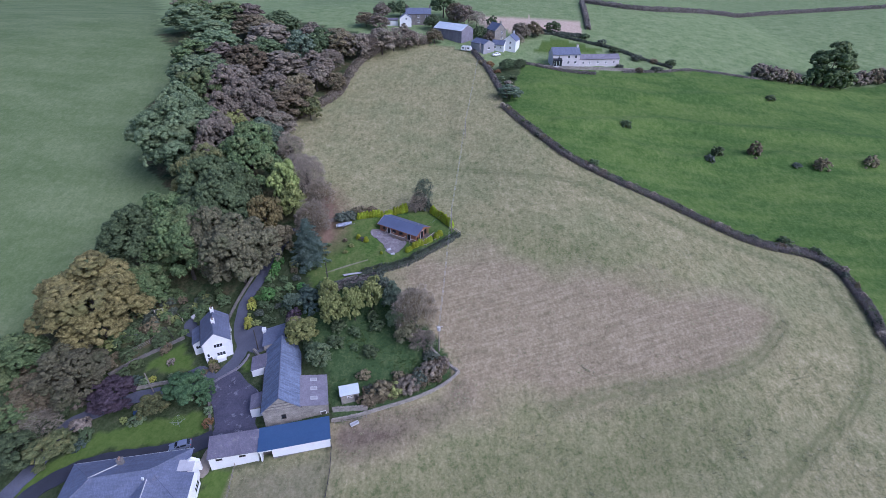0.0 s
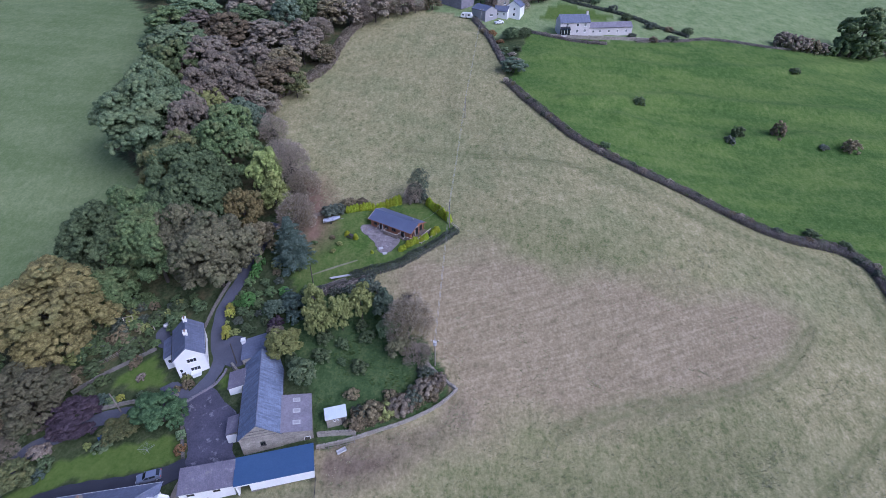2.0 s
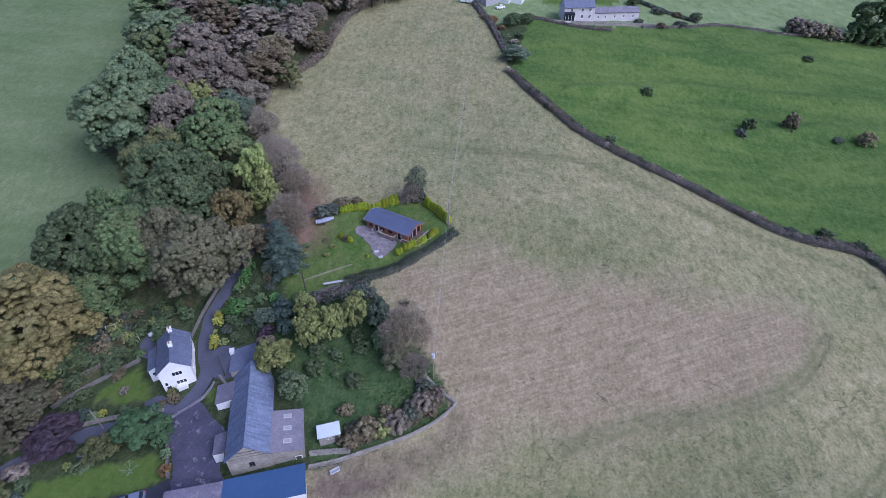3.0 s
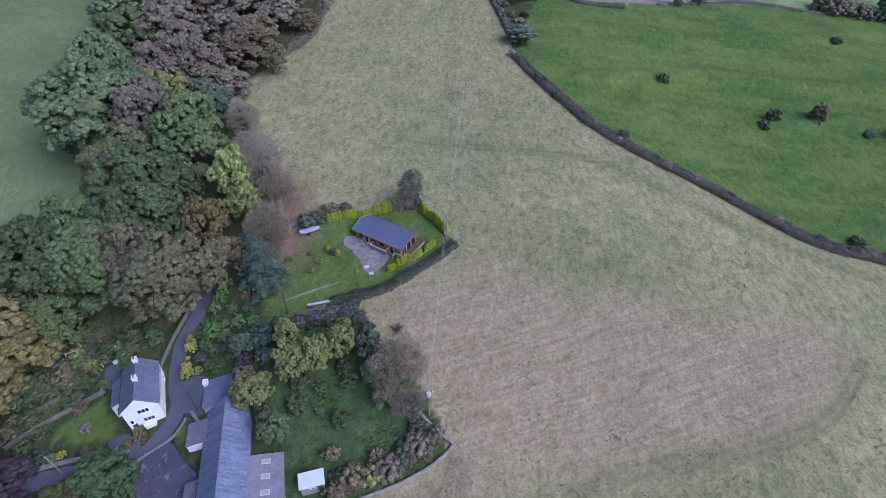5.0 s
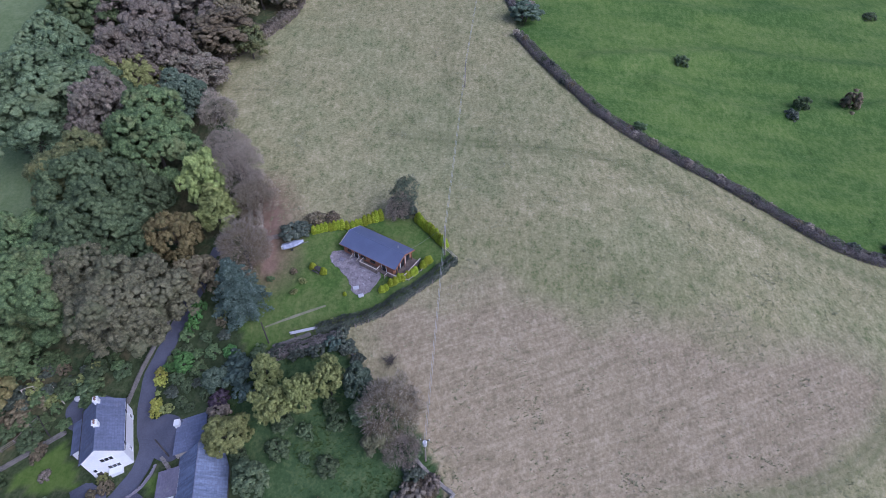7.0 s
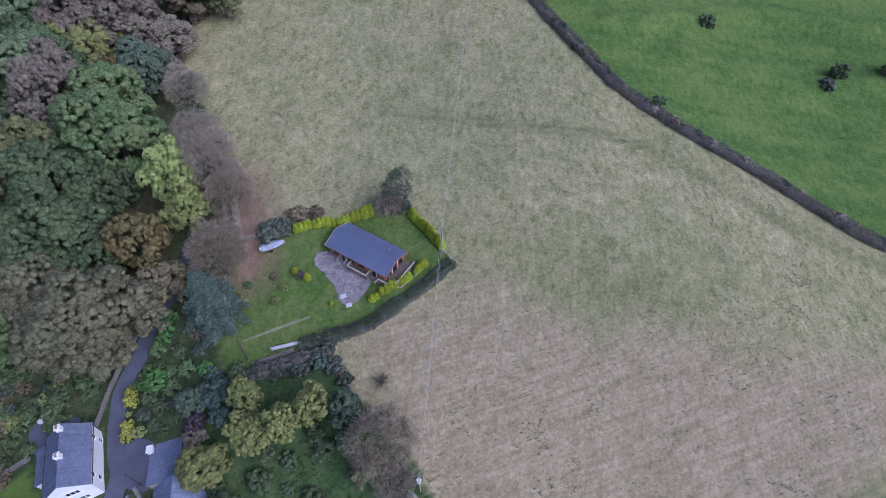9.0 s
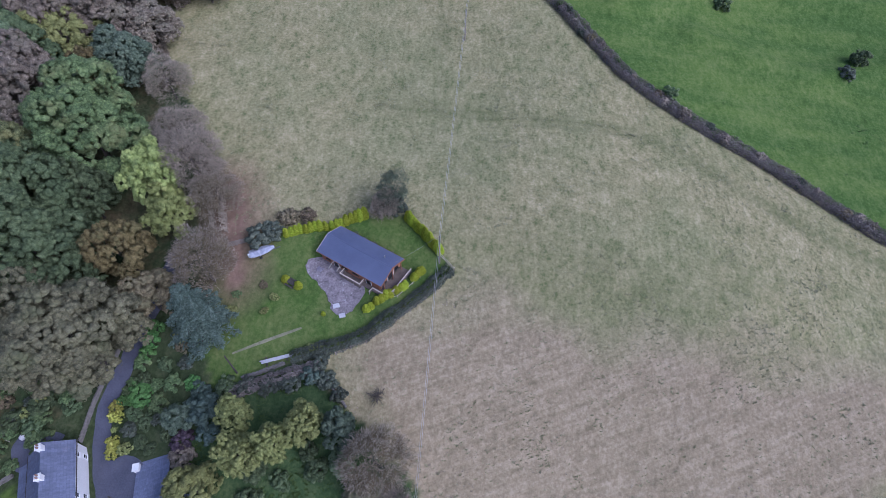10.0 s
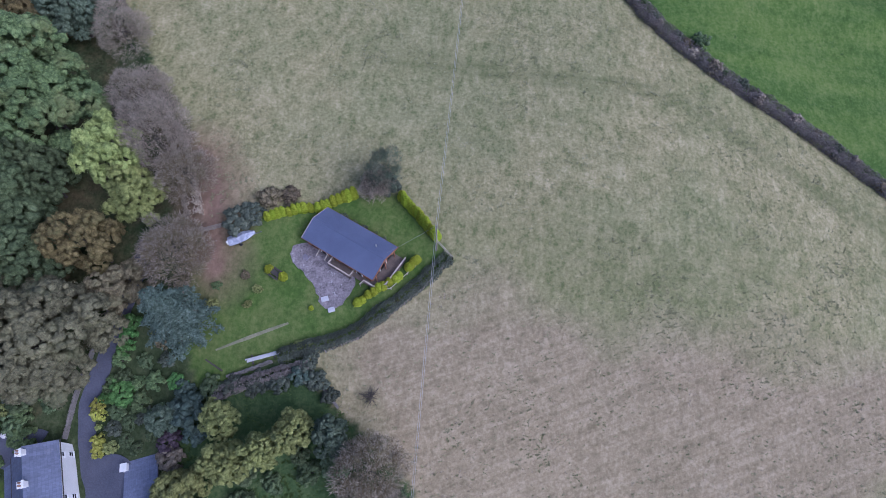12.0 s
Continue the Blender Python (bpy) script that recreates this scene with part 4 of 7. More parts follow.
WOOD_NORTH = [(-100, 76, 15, 11.5, "pale"), (-88, 121, 14, 12, "purple"), (-138, 146, 14, 14, "pale"), (-98, 95, 13, 11, "purple"), (-69.5, 110, 15.5, 7.5, "teal"), (-53, 119, 13.5, 8, "brown"),
              (-36, 129, 12.5, 7.5, "purple"), (-31, 134, 11, 6, "bare"), (-41.5, 124.5, 11, 5.5, "bare"), (-19.5, 142.5, 6.5, 4.5, "bare"), (-83.8, 69, 15, 9.5, "purple"), (-86.7, 89, 15, 10, "brown"), (-61, 74, 12, 7, "brown"), (-55.5, 108, 9, 6, "bare"), (-63, 119.5, 14, 7.5, "dark"), (-94, 131, 13, 10, "brown"), (-57, 86.5, 12, 8, "purple"), (-49, 88, 8, 5, "brown"), (-125, 160, 13, 13, "green"), (-46, 121, 12.5, 7.5, "purple"),
              (-25.5, 139, 11, 6.5, "purple"), (-72, 92.7, 13, 9.5, "purple"), (-115, 165, 12, 10, "purple"), (-118, 126, 13, 12, "pale"), (-84, 104, 13, 10, "dark"), (-60, 100, 11, 8, "purple"), (-104, 142, 12, 11, "brown")]
WOOD_FAR = [(-150, 172, 13, 12, "green"), (-92, 150, 12, 10, "dark"), (-72, 138, 10, 8, "purple"), (-58, 132, 10, 8, "brown"), (-108, 110, 13, 11, "pale"), (-112, 96, 13, 11, "green"), (-165, 200, 13, 12, "purple"),
            (-12, 148, 7, 5, "brown"), (-11, 197, 17, 8, "dark"), (2, 178, 12, 6.5, "purple"), (-3, 186, 11, 6, "brown"), (32, 160, 9, 5, "purple"), (39.5, 166, 8, 4.5, "brown"), (51, 176, 6, 5, "dark"), (-46, 190, 9, 6, "purple"), (-36, 196, 9, 6, "dark"), (-52, 172, 8, 6, "brown"), (-44, 168, 8, 6, "purple"), (9, 177, 9, 5, "bare"), (17.6, 180, 6, 3, "dark"), (-15, 170, 8, 5, "dark"), (10.7, 160, 6, 4, "dark"), (15.5, 151, 6.5, 3.4, "purple"), (24.4, 119.5, 5, 4, "dark"), (30, 121.5, 4.5, 3.6, "dark"), (-43, 211, 6, 4, "dark"), (31, 152, 5, 3.4, "bare"), (36, 165, 6, 4, "purple"), (-2, 183, 8, 6, "brown"), (42, 168, 5, 4, "brown")]
WOOD_EAST = [(-43.4, 4.6, 15.5, 4.8, "lime"), (-40.4, 0, 10.5, 4.6, "lime"), (-38.2, 8.8, 13.5, 5.6, "bare"), (-34.2, 4.6, 9, 4.6, "twiggy"), (-32.4, -8.2, 12, 5.4, "twiggy"), (-44, 17, 9, 5.2, "bare"), (-50, 29, 9, 5, "bare"), (-40.6, -13, 9, 4.6, "brown"),
             (187, 147, 21, 11, "green"), (24.8, 89.5, 6.0, 5.2, "teal")]
rng0 = np.random.default_rng(5)
for row in WOOD_SOUTH + WOOD_MIDDLE + WOOD_NORTH + WOOD_FAR + WOOD_EAST:
    x, y, h, r, kind = row
    if r > 7 and y < 60:
        y -= 0.10 * h
        h *= 1.3
    p = PROTO[(kind, "far") if kind not in PROTO or (y > 45 or r < 6) and (kind, "far") in PROTO else kind]
    p = p[int(rng0.integers(len(p)))]
    plant(p, x, y, r / 5.0, h / 12.0, rng0.uniform(0, 6.28), 0.2)
plant(FIR, -31.4, -16.6, 5.0 / 3.1, 14.5 / 12, 1.0)
ORCHARD_TREES = [(-22.9, -29.6, 8.5, 2.7, "olive"), (-20.9, -35.0, 10, 3.2, "olive"), (-16.2, -33.2, 10, 2.8, "olive"), (-12.3, -30.6, 10, 3.0, "olive"), (-27.8, -38.8, 6.5, 3.9, "olive"),
                 (-22.3, -44.6, 6, 3.2, "pale"), (-7.2, -30.6, 8.5, 2.9, "teal"), (-6.4, -34, 5, 2.4, "pale"), (-1.5, -34.6, 12, 5.2, "twiggy"), (0.8, -39, 5, 3.2, "bare"), (-3.2, -37.6, 5, 3, "tan"),
                 (-74.8, -70.5, 7, 5, "dark"), (-79.7, -64.7, 7, 4.6, "green"), (-79.3, -61.0, 7, 4.4, "brown"), (-73.0, -58.8, 4, 3, "dark"), (-77.0, -59.4, 6, 4, "tan"), (-64.4, -56.4, 6, 5.2, "plum"), (-48.2, -53.5, 6.5, 5.0, "lane_green"), (-54.9, -57, 4.5, 3.2, "olive_green"), (-69.5, -68.5, 5, 4.6, "olive_green"), (-74.5, -64, 5.5, 4.2, "bare"),
                 (-3.6, 7.4, 10, 3.0, "thin"), (-4.8, 6.4, 6, 3.0, "bare"), (-32.4, -29.6, 4, 2.6, "teal")]
for x, y, h, r, kind in ORCHARD_TREES:
    p = PROTO[(kind, "far") if (kind, "far") in PROTO else kind]
    plant(p[int(rng0.integers(len(p)))], x, y, r / 5.0, h / 12.0, rng0.uniform(0, 6.28), 0.1)
for v in list(PROTO.values()) + [[FIR]]:
    for ob in v:
        drop_proto(ob)

BUSH = {k: build_shrub(k, 200 + i, "rounded shrub with small leaves", name="shrub") for i, k in enumerate(("green", "dark", "pale", "lime", "yellow", "brown", "bare", "purple", "plum", "orange", "olive", "fir", "vivid", "scrub"))}
BUSH_LABEL = {"scrub": "grey-green scrubby bush at the field edge", "vivid": "vivid green clipped bush in the garden bed", "green": "rounded green shrub in the garden", "dark": "dark evergreen shrub with dense leaves", "pale": "grey-green clipped bush with small leaves", "lime": "bright green clipped bush by the lawn", "yellow": "bright yellow shrub by the lane",
              "brown": "russet-brown thorn bush with thin leaves", "bare": "thin grey-brown thorn bush losing its leaves", "purple": "dull brown bramble bush in rough grass", "plum": "large dark purple-leaved bush by the lane", "orange": "orange-leaved hydrangea bush in autumn",
              "olive": "olive-green shrub in the garden bed", "fir": "spreading blue-green juniper bush in the garden"}
# rows: place, radius, height, kind
SHRUBS_ORCHARD = [(-19.7, -35.6, 2.4, 2.2, "dark"), (-19.4, -39.7, 2.4, 2.2, "dark"), (-11, -41.6, 2.3, 1.9, "dark"), (-10.4, -35.2, 2.2, 2.2, "dark"), (-28.6, -28.5, 3.2, 4.2, "fir"), (-11.5, -47.2, 1.8, 2, "brown"),
                  (-6.9, -50.4, 3, 2.9, "brown"), (-1.6, -48.6, 2.9, 3, "purple"), (3.1, -44.4, 2.8, 2.8, "purple"), (5.6, -42.6, 2, 2.4, "purple"), (-12, -32.9, 1.8, 2.4, "dark"), (-9.8, -52.6, 2.2, 2.3, "brown"),
                  (2.6, -38.2, 2, 2.4, "dark"), (-15.6, -36.8, 1.8, 2, "dark"), (-30.8, -34.5, 2.2, 2.4, "purple"), (-25.5, -41, 1.8, 2.8, "dark"), (-9.2, -50.6, 2.0, 2.0, "scrub"), (-4.2, -49.8, 2.4, 2.4, "olive"), (0.6, -46.6, 2.4, 2.4, "scrub"), (-3.8, -46.6, 1.8, 1.8, "brown"), (4.6, -45.6, 1.8, 1.8, "brown"), (2.8, -41.4, 2.0, 2.2, "scrub"), (-15, -40.4, 1.2, 0.9, "dark")]
SHRUBS_LANE = [(-43.8, -28.2, 1.25, 2.0, "yellow"), (-43.5, -29.4, 1.2, 2.0, "yellow"), (-43.8, -31.0, 0.6, 0.9, "lime"), (-43.2, -33.0, 1.3, 1.9, "yellow"), (-42.9, -34.2, 1.2, 1.8, "yellow"), (-43.2, -27.0, 0.9, 1.4, "vivid"),
               (-42.6, -25.8, 1.0, 1.3, "green"), (-42.2, -24.4, 1.0, 1.3, "green"), (-40.2, -16.4, 1.5, 2.6, "vivid"), (-40.4, -18.3, 1.5, 2.6, "vivid"), (-40.6, -20.0, 1.4, 2.4, "vivid"), (-41.2, -21.6, 1.6, 1.8, "green"),
               (-40.3, -23.9, 1.5, 1.4, "dark"), (-33.8, -29, 2, 2.2, "dark"), (-35.3, -19.0, 1.3, 1.2, "brown"), (-35.8, -17.2, 1.6, 1.6, "olive"), (-30.9, -18.4, 1.8, 2.6, "dark"), (-32.8, -19.2, 1.3, 1.6, "fir")]
SHRUBS_BEDS = [(-35.2, -24.5, 1.7, 1.8, "green"), (-31.8, -24.4, 1.7, 1.8, "vivid"), (-40.0, -26.2, 2.5, 2.2, "vivid"), (-37.0, -27.4, 1.8, 1.7, "green"), (-42.0, -27.0, 1.2, 1.4, "vivid"), (-40.6, -28.8, 1.6, 1.3, "dark"),
               (-38.4, -29.8, 1.6, 1.1, "dark"), (-36.2, -29.2, 1.4, 1.0, "scrub"), (-41.0, -31.0, 1.5, 1.1, "scrub"), (-38.6, -32.6, 1.4, 0.9, "dark"), (-41.0, -33.6, 1.3, 1.0, "olive"), (-34.4, -31.2, 1.4, 1.5, "dark"),
               (-29.2, -27.8, 2.2, 2.8, "fir"), (-30.4, -25.6, 1.9, 2.3, "fir"), (-27.7, -31.4, 1.9, 2.6, "fir"), (-31.6, -32.4, 2.0, 2.2, "plum"), (-37.4, -21.6, 1.5, 1.2, "dark"), (-34.0, -21.4, 1.4, 1.2, "scrub"),
               (-38.0, -24.6, 1.3, 1.1, "green"), (-36.6, -33.6, 1.2, 1.1, "dark"), (-26.4, -24.6, 2.0, 2.0, "dark"), (-23.0, -24.2, 1.8, 1.6, "scrub"), (-19.6, -24.0, 2.0, 1.6, "scrub"), (-16.2, -23.6, 2, 1.8, "scrub"),
               (-13.2, -22.6, 1.9, 2.4, "fir"), (-10.8, -23.2, 1.9, 2.4, "scrub"), (-8.6, -25.0, 1.4, 1.8, "scrub"), (-12.2, -20.6, 1.6, 1.9, "scrub"), (-14.1, -18.2, 0.9, 0.9, "lime"), (-12.9, -17.8, 0.8, 0.8, "lime"), (-15.1, -18.8, 0.8, 0.8, "dark"),
               (-22.8, -12.9, 0.8, 0.8, "olive"), (-21.6, -10.6, 0.9, 0.9, "olive"), (-23.8, -8.6, 0.9, 0.8, "brown"), (-28.2, -13.2, 1.2, 1.3, "olive"), (-28.0, -10.4, 0.9, 0.9, "green")]
SHRUBS_COTTAGE = [(-57.5, -59.6, 2, 1.6, "pale"), (-60.3, -59.9, 0.9, 1.3, "lime"), (-65.8, -63.7, 1.9, 1.7, "dark"), (-66, -66, 1.7, 1.4, "fir"), (-42.3, -59.4, 1.3, 1.7, "orange"),
                  (-62.3, -40, 2.6, 2.2, "dark"), (-64.5, -46.7, 1.8, 2.2, "green"), (-59.3, -49.8, 0.9, 1.4, "yellow"), (-60.6, -50.6, 1.3, 1.5, "pale"), (-46.6, -46.0, 1.6, 1.4, "brown"), (-47.6, -44.6, 1.2, 1.1, "olive"), (-48.6, -47.2, 1.1, 1.0, "brown"), (-53, -49, 1.3, 1, "green"),
                  (-62.5, -50.4, 1.6, 1.6, "fir"), (-66, -49.6, 2, 2.2, "dark"), (-55.6, -48.6, 1.1, 0.9, "pale"), (-43.4, -56.5, 1.2, 1.5, "pale")]
SHRUBS_WILD = [(-57.5, -45, 1.2, 1.1, "bare"), (-68, -44, 2.4, 2, "dark"), (-66, -37, 2.6, 2.2, "brown"), (-60, -31, 2.4, 2, "dark"), (-71, -48, 2.6, 2.4, "brown"), (-56, -28, 2.6, 2, "dark"), (-64, -33, 2.2, 1.8, "green"),
               (-51, -28, 2, 1.8, "dark"), (-68, -62, 2.2, 2, "bare"), (-72, -57, 2.4, 2.2, "purple"), (-70, -40, 2, 1.6, "green"), (-58, -37, 1.4, 1.2, "green")]
SHRUBS_BRACKEN = [(rng0.uniform(-76, -53), rng0.uniform(-46, -26), rng0.uniform(0.8, 1.9), rng0.uniform(0.8, 1.9), ("brown", "dark", "scrub", "olive", "brown", "green")[k % 6]) for k in range(34)]
SHRUBS_BRACKEN = [q for q in SHRUBS_BRACKEN if not inside(LAWN_COTTAGE, q[0], q[1]) and not (q[0] > -60 and q[1] < -30)]
UNDERGROWTH = [(-78, -47), (-62, -39), (-53.5, -32.5), (-49.5, -23), (-56, -22), (-70, -28), (-82, -41)]
SHRUBS_UNDER = [(rng0.uniform(-82, -49), rng0.uniform(-47, -22), rng0.uniform(1.0, 2.5), rng0.uniform(1.0, 2.4), ("dark", "brown", "green", "scrub", "olive", "dark", "green")[k % 7]) for k in range(120)]
SHRUBS_UNDER = [q for q in SHRUBS_UNDER if inside(UNDERGROWTH, q[0], q[1]) and not inside(LAWN_COTTAGE, q[0], q[1])]
# the last five rows fill a dark strip along the cabin's north side
SHRUBS_CABIN = [(-5.0, 6.8, 2.1, 3.4, "bare"), (-3.2, 7.0, 2.0, 4.4, "scrub"), (-6.2, 6.6, 1.5, 2.4, "bare"), (-10.0, 2.2, 0.8, 0.8, "scrub"), (-8.2, 1.25, 0.7, 0.9, "dark"), (-6.5, 0.35, 0.75, 0.8, "scrub"), (-4.8, -0.55, 0.7, 0.8, "dark"), (-3.2, -1.4, 0.6, 0.7, "scrub")]
SHRUBS_FIELD = [(71.4, 78.2, 2.5, 3.4, "dark"), (100.6, 61.8, 2.6, 3.0, "scrub"), (104.5, 66, 2.5, 4.6, "dark"), (119.5, 68, 3.2, 6.0, "brown"), (142.3, 62, 3.2, 4.4, "brown"), (134, 63, 2.2, 1.4, "scrub"),
                (162.5, 66, 3.2, 4.6, "brown"), (68, 170, 3, 2.8, "dark"), (75, 161, 3, 3.2, "scrub"), (80, 151, 3.4, 3.4, "dark"), (90, 144, 3, 3, "scrub"), (98, 143, 2.4, 2.2, "brown"), (106, 142, 3, 3.2, "dark"), (79, 132, 2.4, 2, "scrub"), (88, 130, 2.6, 2.2, "brown"), (97, 133, 2.8, 2.4, "scrub"), (145, 115.6, 3, 2.4, "dark"), (53.5, 45.6, 2, 2.6, "dark"), (109, 16, 2.6, 2.4, "dark"), (117.5, 13.5, 2, 1.8, "dark"), (-22.0, 4.0, 2.4, 1.7, "brown"),
                (-18.8, 4.6, 2.0, 1.3, "brown"), (-26.2, -0.4, 2.9, 2.3, "scrub"), (-24.0, 0.9, 2.2, 1.9, "scrub"), (16.4, 121.5, 2.4, 2.4, "orange"), (19.8, 115, 2.0, 1.4, "orange"), (21.5, 108, 2.2, 1.4, "pale"), (24.5, 104, 2.0, 1.4, "bare"), (19.6, 104, 1.8, 1.2, "fir"), (27, 109, 2.2, 1.8, "dark"), (22.4, 99, 2.0, 1.6, "dark"), (26.4, 98, 2.2, 1.8, "bare"), (18, 111, 1.6, 1.2, "dark"), (12.6, 124, 2.2, 1.8, "brown")]
# the boundary bushes and the low skirts of the great tree on the far side of the eastern field: place, radius, height
SHRUBS_BOUNDARY = [(150, 142.8, 4.6, 6.5, "purple"), (154.5, 141.4, 4.4, 6.8, "purple"), (159.5, 141.4, 4.2, 6.0, "purple"), (164, 141.8, 4.0, 5.6, "brown"), (168.5, 142.6, 3.6, 4.6, "purple"), (172.5, 143, 3.4, 4.4, "dark"),
                   (178, 144.2, 5.0, 8.5, "green"), (183, 144.6, 5.4, 9.5, "green"), (188.5, 145.6, 5.6, 9.5, "pale"), (194, 148, 5.4, 9, "green"), (198.5, 151, 4.6, 7.5, "pale"),
                   (205, 154.6, 4.4, 6.0, "purple"), (210, 156.4, 4.6, 7.0, "purple"), (216, 157.6, 5, 7.5, "brown"), (222, 159, 5.2, 7.5, "purple"), (228, 160.6, 5, 7, "purple")]
SHRUBS_HEDGE = []
for k, (x, y) in enumerate(smooth_line(HEDGE_EAST[:16], 2.8)):
    if rng0.random() < 0.85:
        SHRUBS_HEDGE.append((x + rng0.uniform(-0.9, 0.9), y + rng0.uniform(-0.9, 0.9), rng0.uniform(0.9, 1.7), rng0.uniform(1.6, 2.6), ("bare", "scrub", "brown", "bare", "purple", "dark", "scrub")[k % 7]))
for x, y, r, h, kind in SHRUBS_HEDGE + SHRUBS_BOUNDARY + SHRUBS_ORCHARD + SHRUBS_LANE + SHRUBS_BEDS + SHRUBS_COTTAGE + SHRUBS_WILD + SHRUBS_BRACKEN + SHRUBS_UNDER + SHRUBS_CABIN + SHRUBS_FIELD:
    plant(BUSH[kind], x, y, r, h / 1.6, rng0.uniform(0, 6.28), 0.05, BUSH_LABEL[kind])

# golden conifers round the cabin garden
CONIFERS = [build_conifer(s, "golden yellow-green conifer in a clipped hedge row") for s in (301, 302, 303)]


def conifer_row(a, b, n, h0, h1, wide=1.0):
    for k in range(n):
        t = (k + 0.5) / n
        x, y = a[0] + (b[0] - a[0]) * t + rng0.uniform(-0.12, 0.12), a[1] + (b[1] - a[1]) * t + rng0.uniform(-0.12, 0.12)
        h = (h0 + (h1 - h0) * t) * rng0.uniform(0.85, 1.12)
        plant(CONIFERS[int(rng0.integers(3))], x, y, wide * rng0.uniform(0.95, 1.2), h / 2, rng0.uniform(0, 6.28), 0.05)


conifer_row((-22.2, 0.5), (-14.9, 3.0), 9, 2.0, 2.4, 1.45)
conifer_row((-14.6, 3.0), (-8.2, 5.4), 8, 2.2, 3.1, 1.5)
conifer_row((-1.2, 6.2), (5.4, -0.8), 14, 2.5, 2.7, 1.55)
conifer_row((2.6, -4.2), (0.9, -6.0), 4, 2.0, 1.8, 1.4)
conifer_row((0.2, -7.0), (-6.4, -12.0), 9, 2.0, 1.7, 1.45)
for x, y, h, s in ((-20.2, -7.6, 1.5, 1.7), (-17.9, -8.6, 1.6, 1.7), (-13.0, -12.9, 0.9, 0.9), (-8.6, 5.5, 2.8, 1.6), (-0.6, -7.6, 1.5, 1.8)):
    plant(CONIFERS[0], x, y, s, h / 2, 1.0, 0.05)
for ob in list(BUSH.values()) + CONIFERS:
    drop_proto(ob)

hedge("hedge", HEDGE_EAST, "hedge", 3.4, 1.9, 401, "low brown field hedge on an old bank", 34, 0.14)
hedge("hedge", [(7.2, -3.6), (2.8, -8.4), (-1.8, -12.5), (-5.9, -15.9), (-10, -17.8), (-13.9, -19), (-17, -20.2)], "scrub", 2.4, 1.5, 402, "dark clipped hedge round the cabin garden", 30, 0.13)
hedge("hedge", [(-12, -21), (-20, -23.6), (-26, -26)], "hedge", 1.8, 1.6, 403, "scrubby hedge between orchard and garden", 26, 0.15)
hedge("hedge", [(-10.5, -52.4), (-6.4, -50.6), (-1.6, -48.4), (2.8, -45.2), (6, -42.6)], "brown", 4.2, 2.3, 415, "dense brown thorn hedge inside the orchard wall", 30, 0.15)
hedge("hedge", [(32, 128), (52, 122.5), (66, 122.5)], "hedge", 1.6, 1.0, 404, "rough hedge below the ruined farmhouse", 12, 0.3)
hedge("hedge", [(80, 128), (100, 133), (117, 139), (145, 139), (157, 142)], "hedge", 1.2, 0.8, 405, "low field boundary with bushes", 8, 0.3)
hedge("hedge", [(79.6, 262), (123, 252), (207, 300), (298, 345), (374, 385)], "hedge", 4, 2.6, 406, "distant dark field hedge", 6, 0.6)
hedge("hedge", [(72, 186), (75, 215), (79, 258)], "hedge", 3, 2.2, 407, "field hedge beside the stubble", 8, 0.5)
hedge("hedge", [(46, 173), (56, 173), (66, 172)], "scrub", 3, 1.6, 408, "dark hedge beside the stubble", 10, 0.4)
hedge("hedge", [(8, 137.5), (12, 128), (16, 116), (20, 100), (23, 90)], "hedge", 2.6, 1.6, 409, "garden hedge below the hill farm", 12, 0.3)
hedge("hedge", FARM_HEDGE, "scrub", 2.2, 1.2, 410, "bushy garden boundary behind the old farmhouse", 9, 0.35)
hedge("hedge", [(-46, 20), (-40, 14.5), (-36, 7), (-33.5, 0)], "bare", 3.2, 1.8, 411, "thorny scrub along the wood's edge", 20, 0.16)
hedge("hedge", [(-61, 55), (-58.5, 43), (-51, 31)], "purple", 4, 2.2, 412, "thorny scrub along the wood's edge", 16, 0.22)
hedge("hedge", [(-47, 100), (-47.5, 87), (-54, 70), (-60.5, 57)], "purple", 4, 2.6, 413, "scrub along the wood's edge", 12, 0.3)
hedge("hedge", [(-14, 148.5), (-34, 139), (-44, 119), (-47, 100)], "purple", 4, 2.6, 414, "scrub along the wood's edge", 10, 0.35)

# ---- building helpers ----
def block(bm, x0, x1, y0, y1, z0, z1):
    v = [bm.verts.new((x, y, z)) for z in (z0, z1) for x, y in ((x0, y0), (x1, y0), (x1, y1), (x0, y1))]
    for f in ((0, 3, 2, 1), (4, 5, 6, 7), (0, 1, 5, 4), (1, 2, 6, 5), (2, 3, 7, 6), (3, 0, 4, 7)):
        bm.faces.new([v[k] for k in f])


def boxes(*rows):
    bm = bmesh.new()
    for r in rows:
        block(bm, *r)
    return bm


def prism(profile, y0, y1):
    """A profile of (x, z) drawn out along y."""
    bm = bmesh.new()
    a = [bm.verts.new((x, y0, z)) for x, z in profile]
    b = [bm.verts.new((x, y1, z)) for x, z in profile]
    bm.faces.new(a)
    bm.faces.new(b[::-1])
    n = len(a)
    for k in range(n):
        bm.faces.new((a[k], b[k], b[(k + 1) % n], a[(k + 1) % n]))
    bmesh.ops.recalc_face_normals(bm, faces=bm.faces)
    return bm


def slab(corners, thick=0.12, cuts=0):
    """A roof plate on four corners, given its top; thickness goes down."""
    bm = bmesh.new()
    top = [bm.verts.new(c) for c in corners]
    low = [bm.verts.new((c[0], c[1], c[2] - thick)) for c in corners]
    bm.faces.new(top)
    bm.faces.new(low[::-1])
    for k in range(4):
        bm.faces.new((top[k], low[k], low[(k + 1) % 4], top[(k + 1) % 4]))
    bmesh.ops.recalc_face_normals(bm, faces=bm.faces)
    return bm


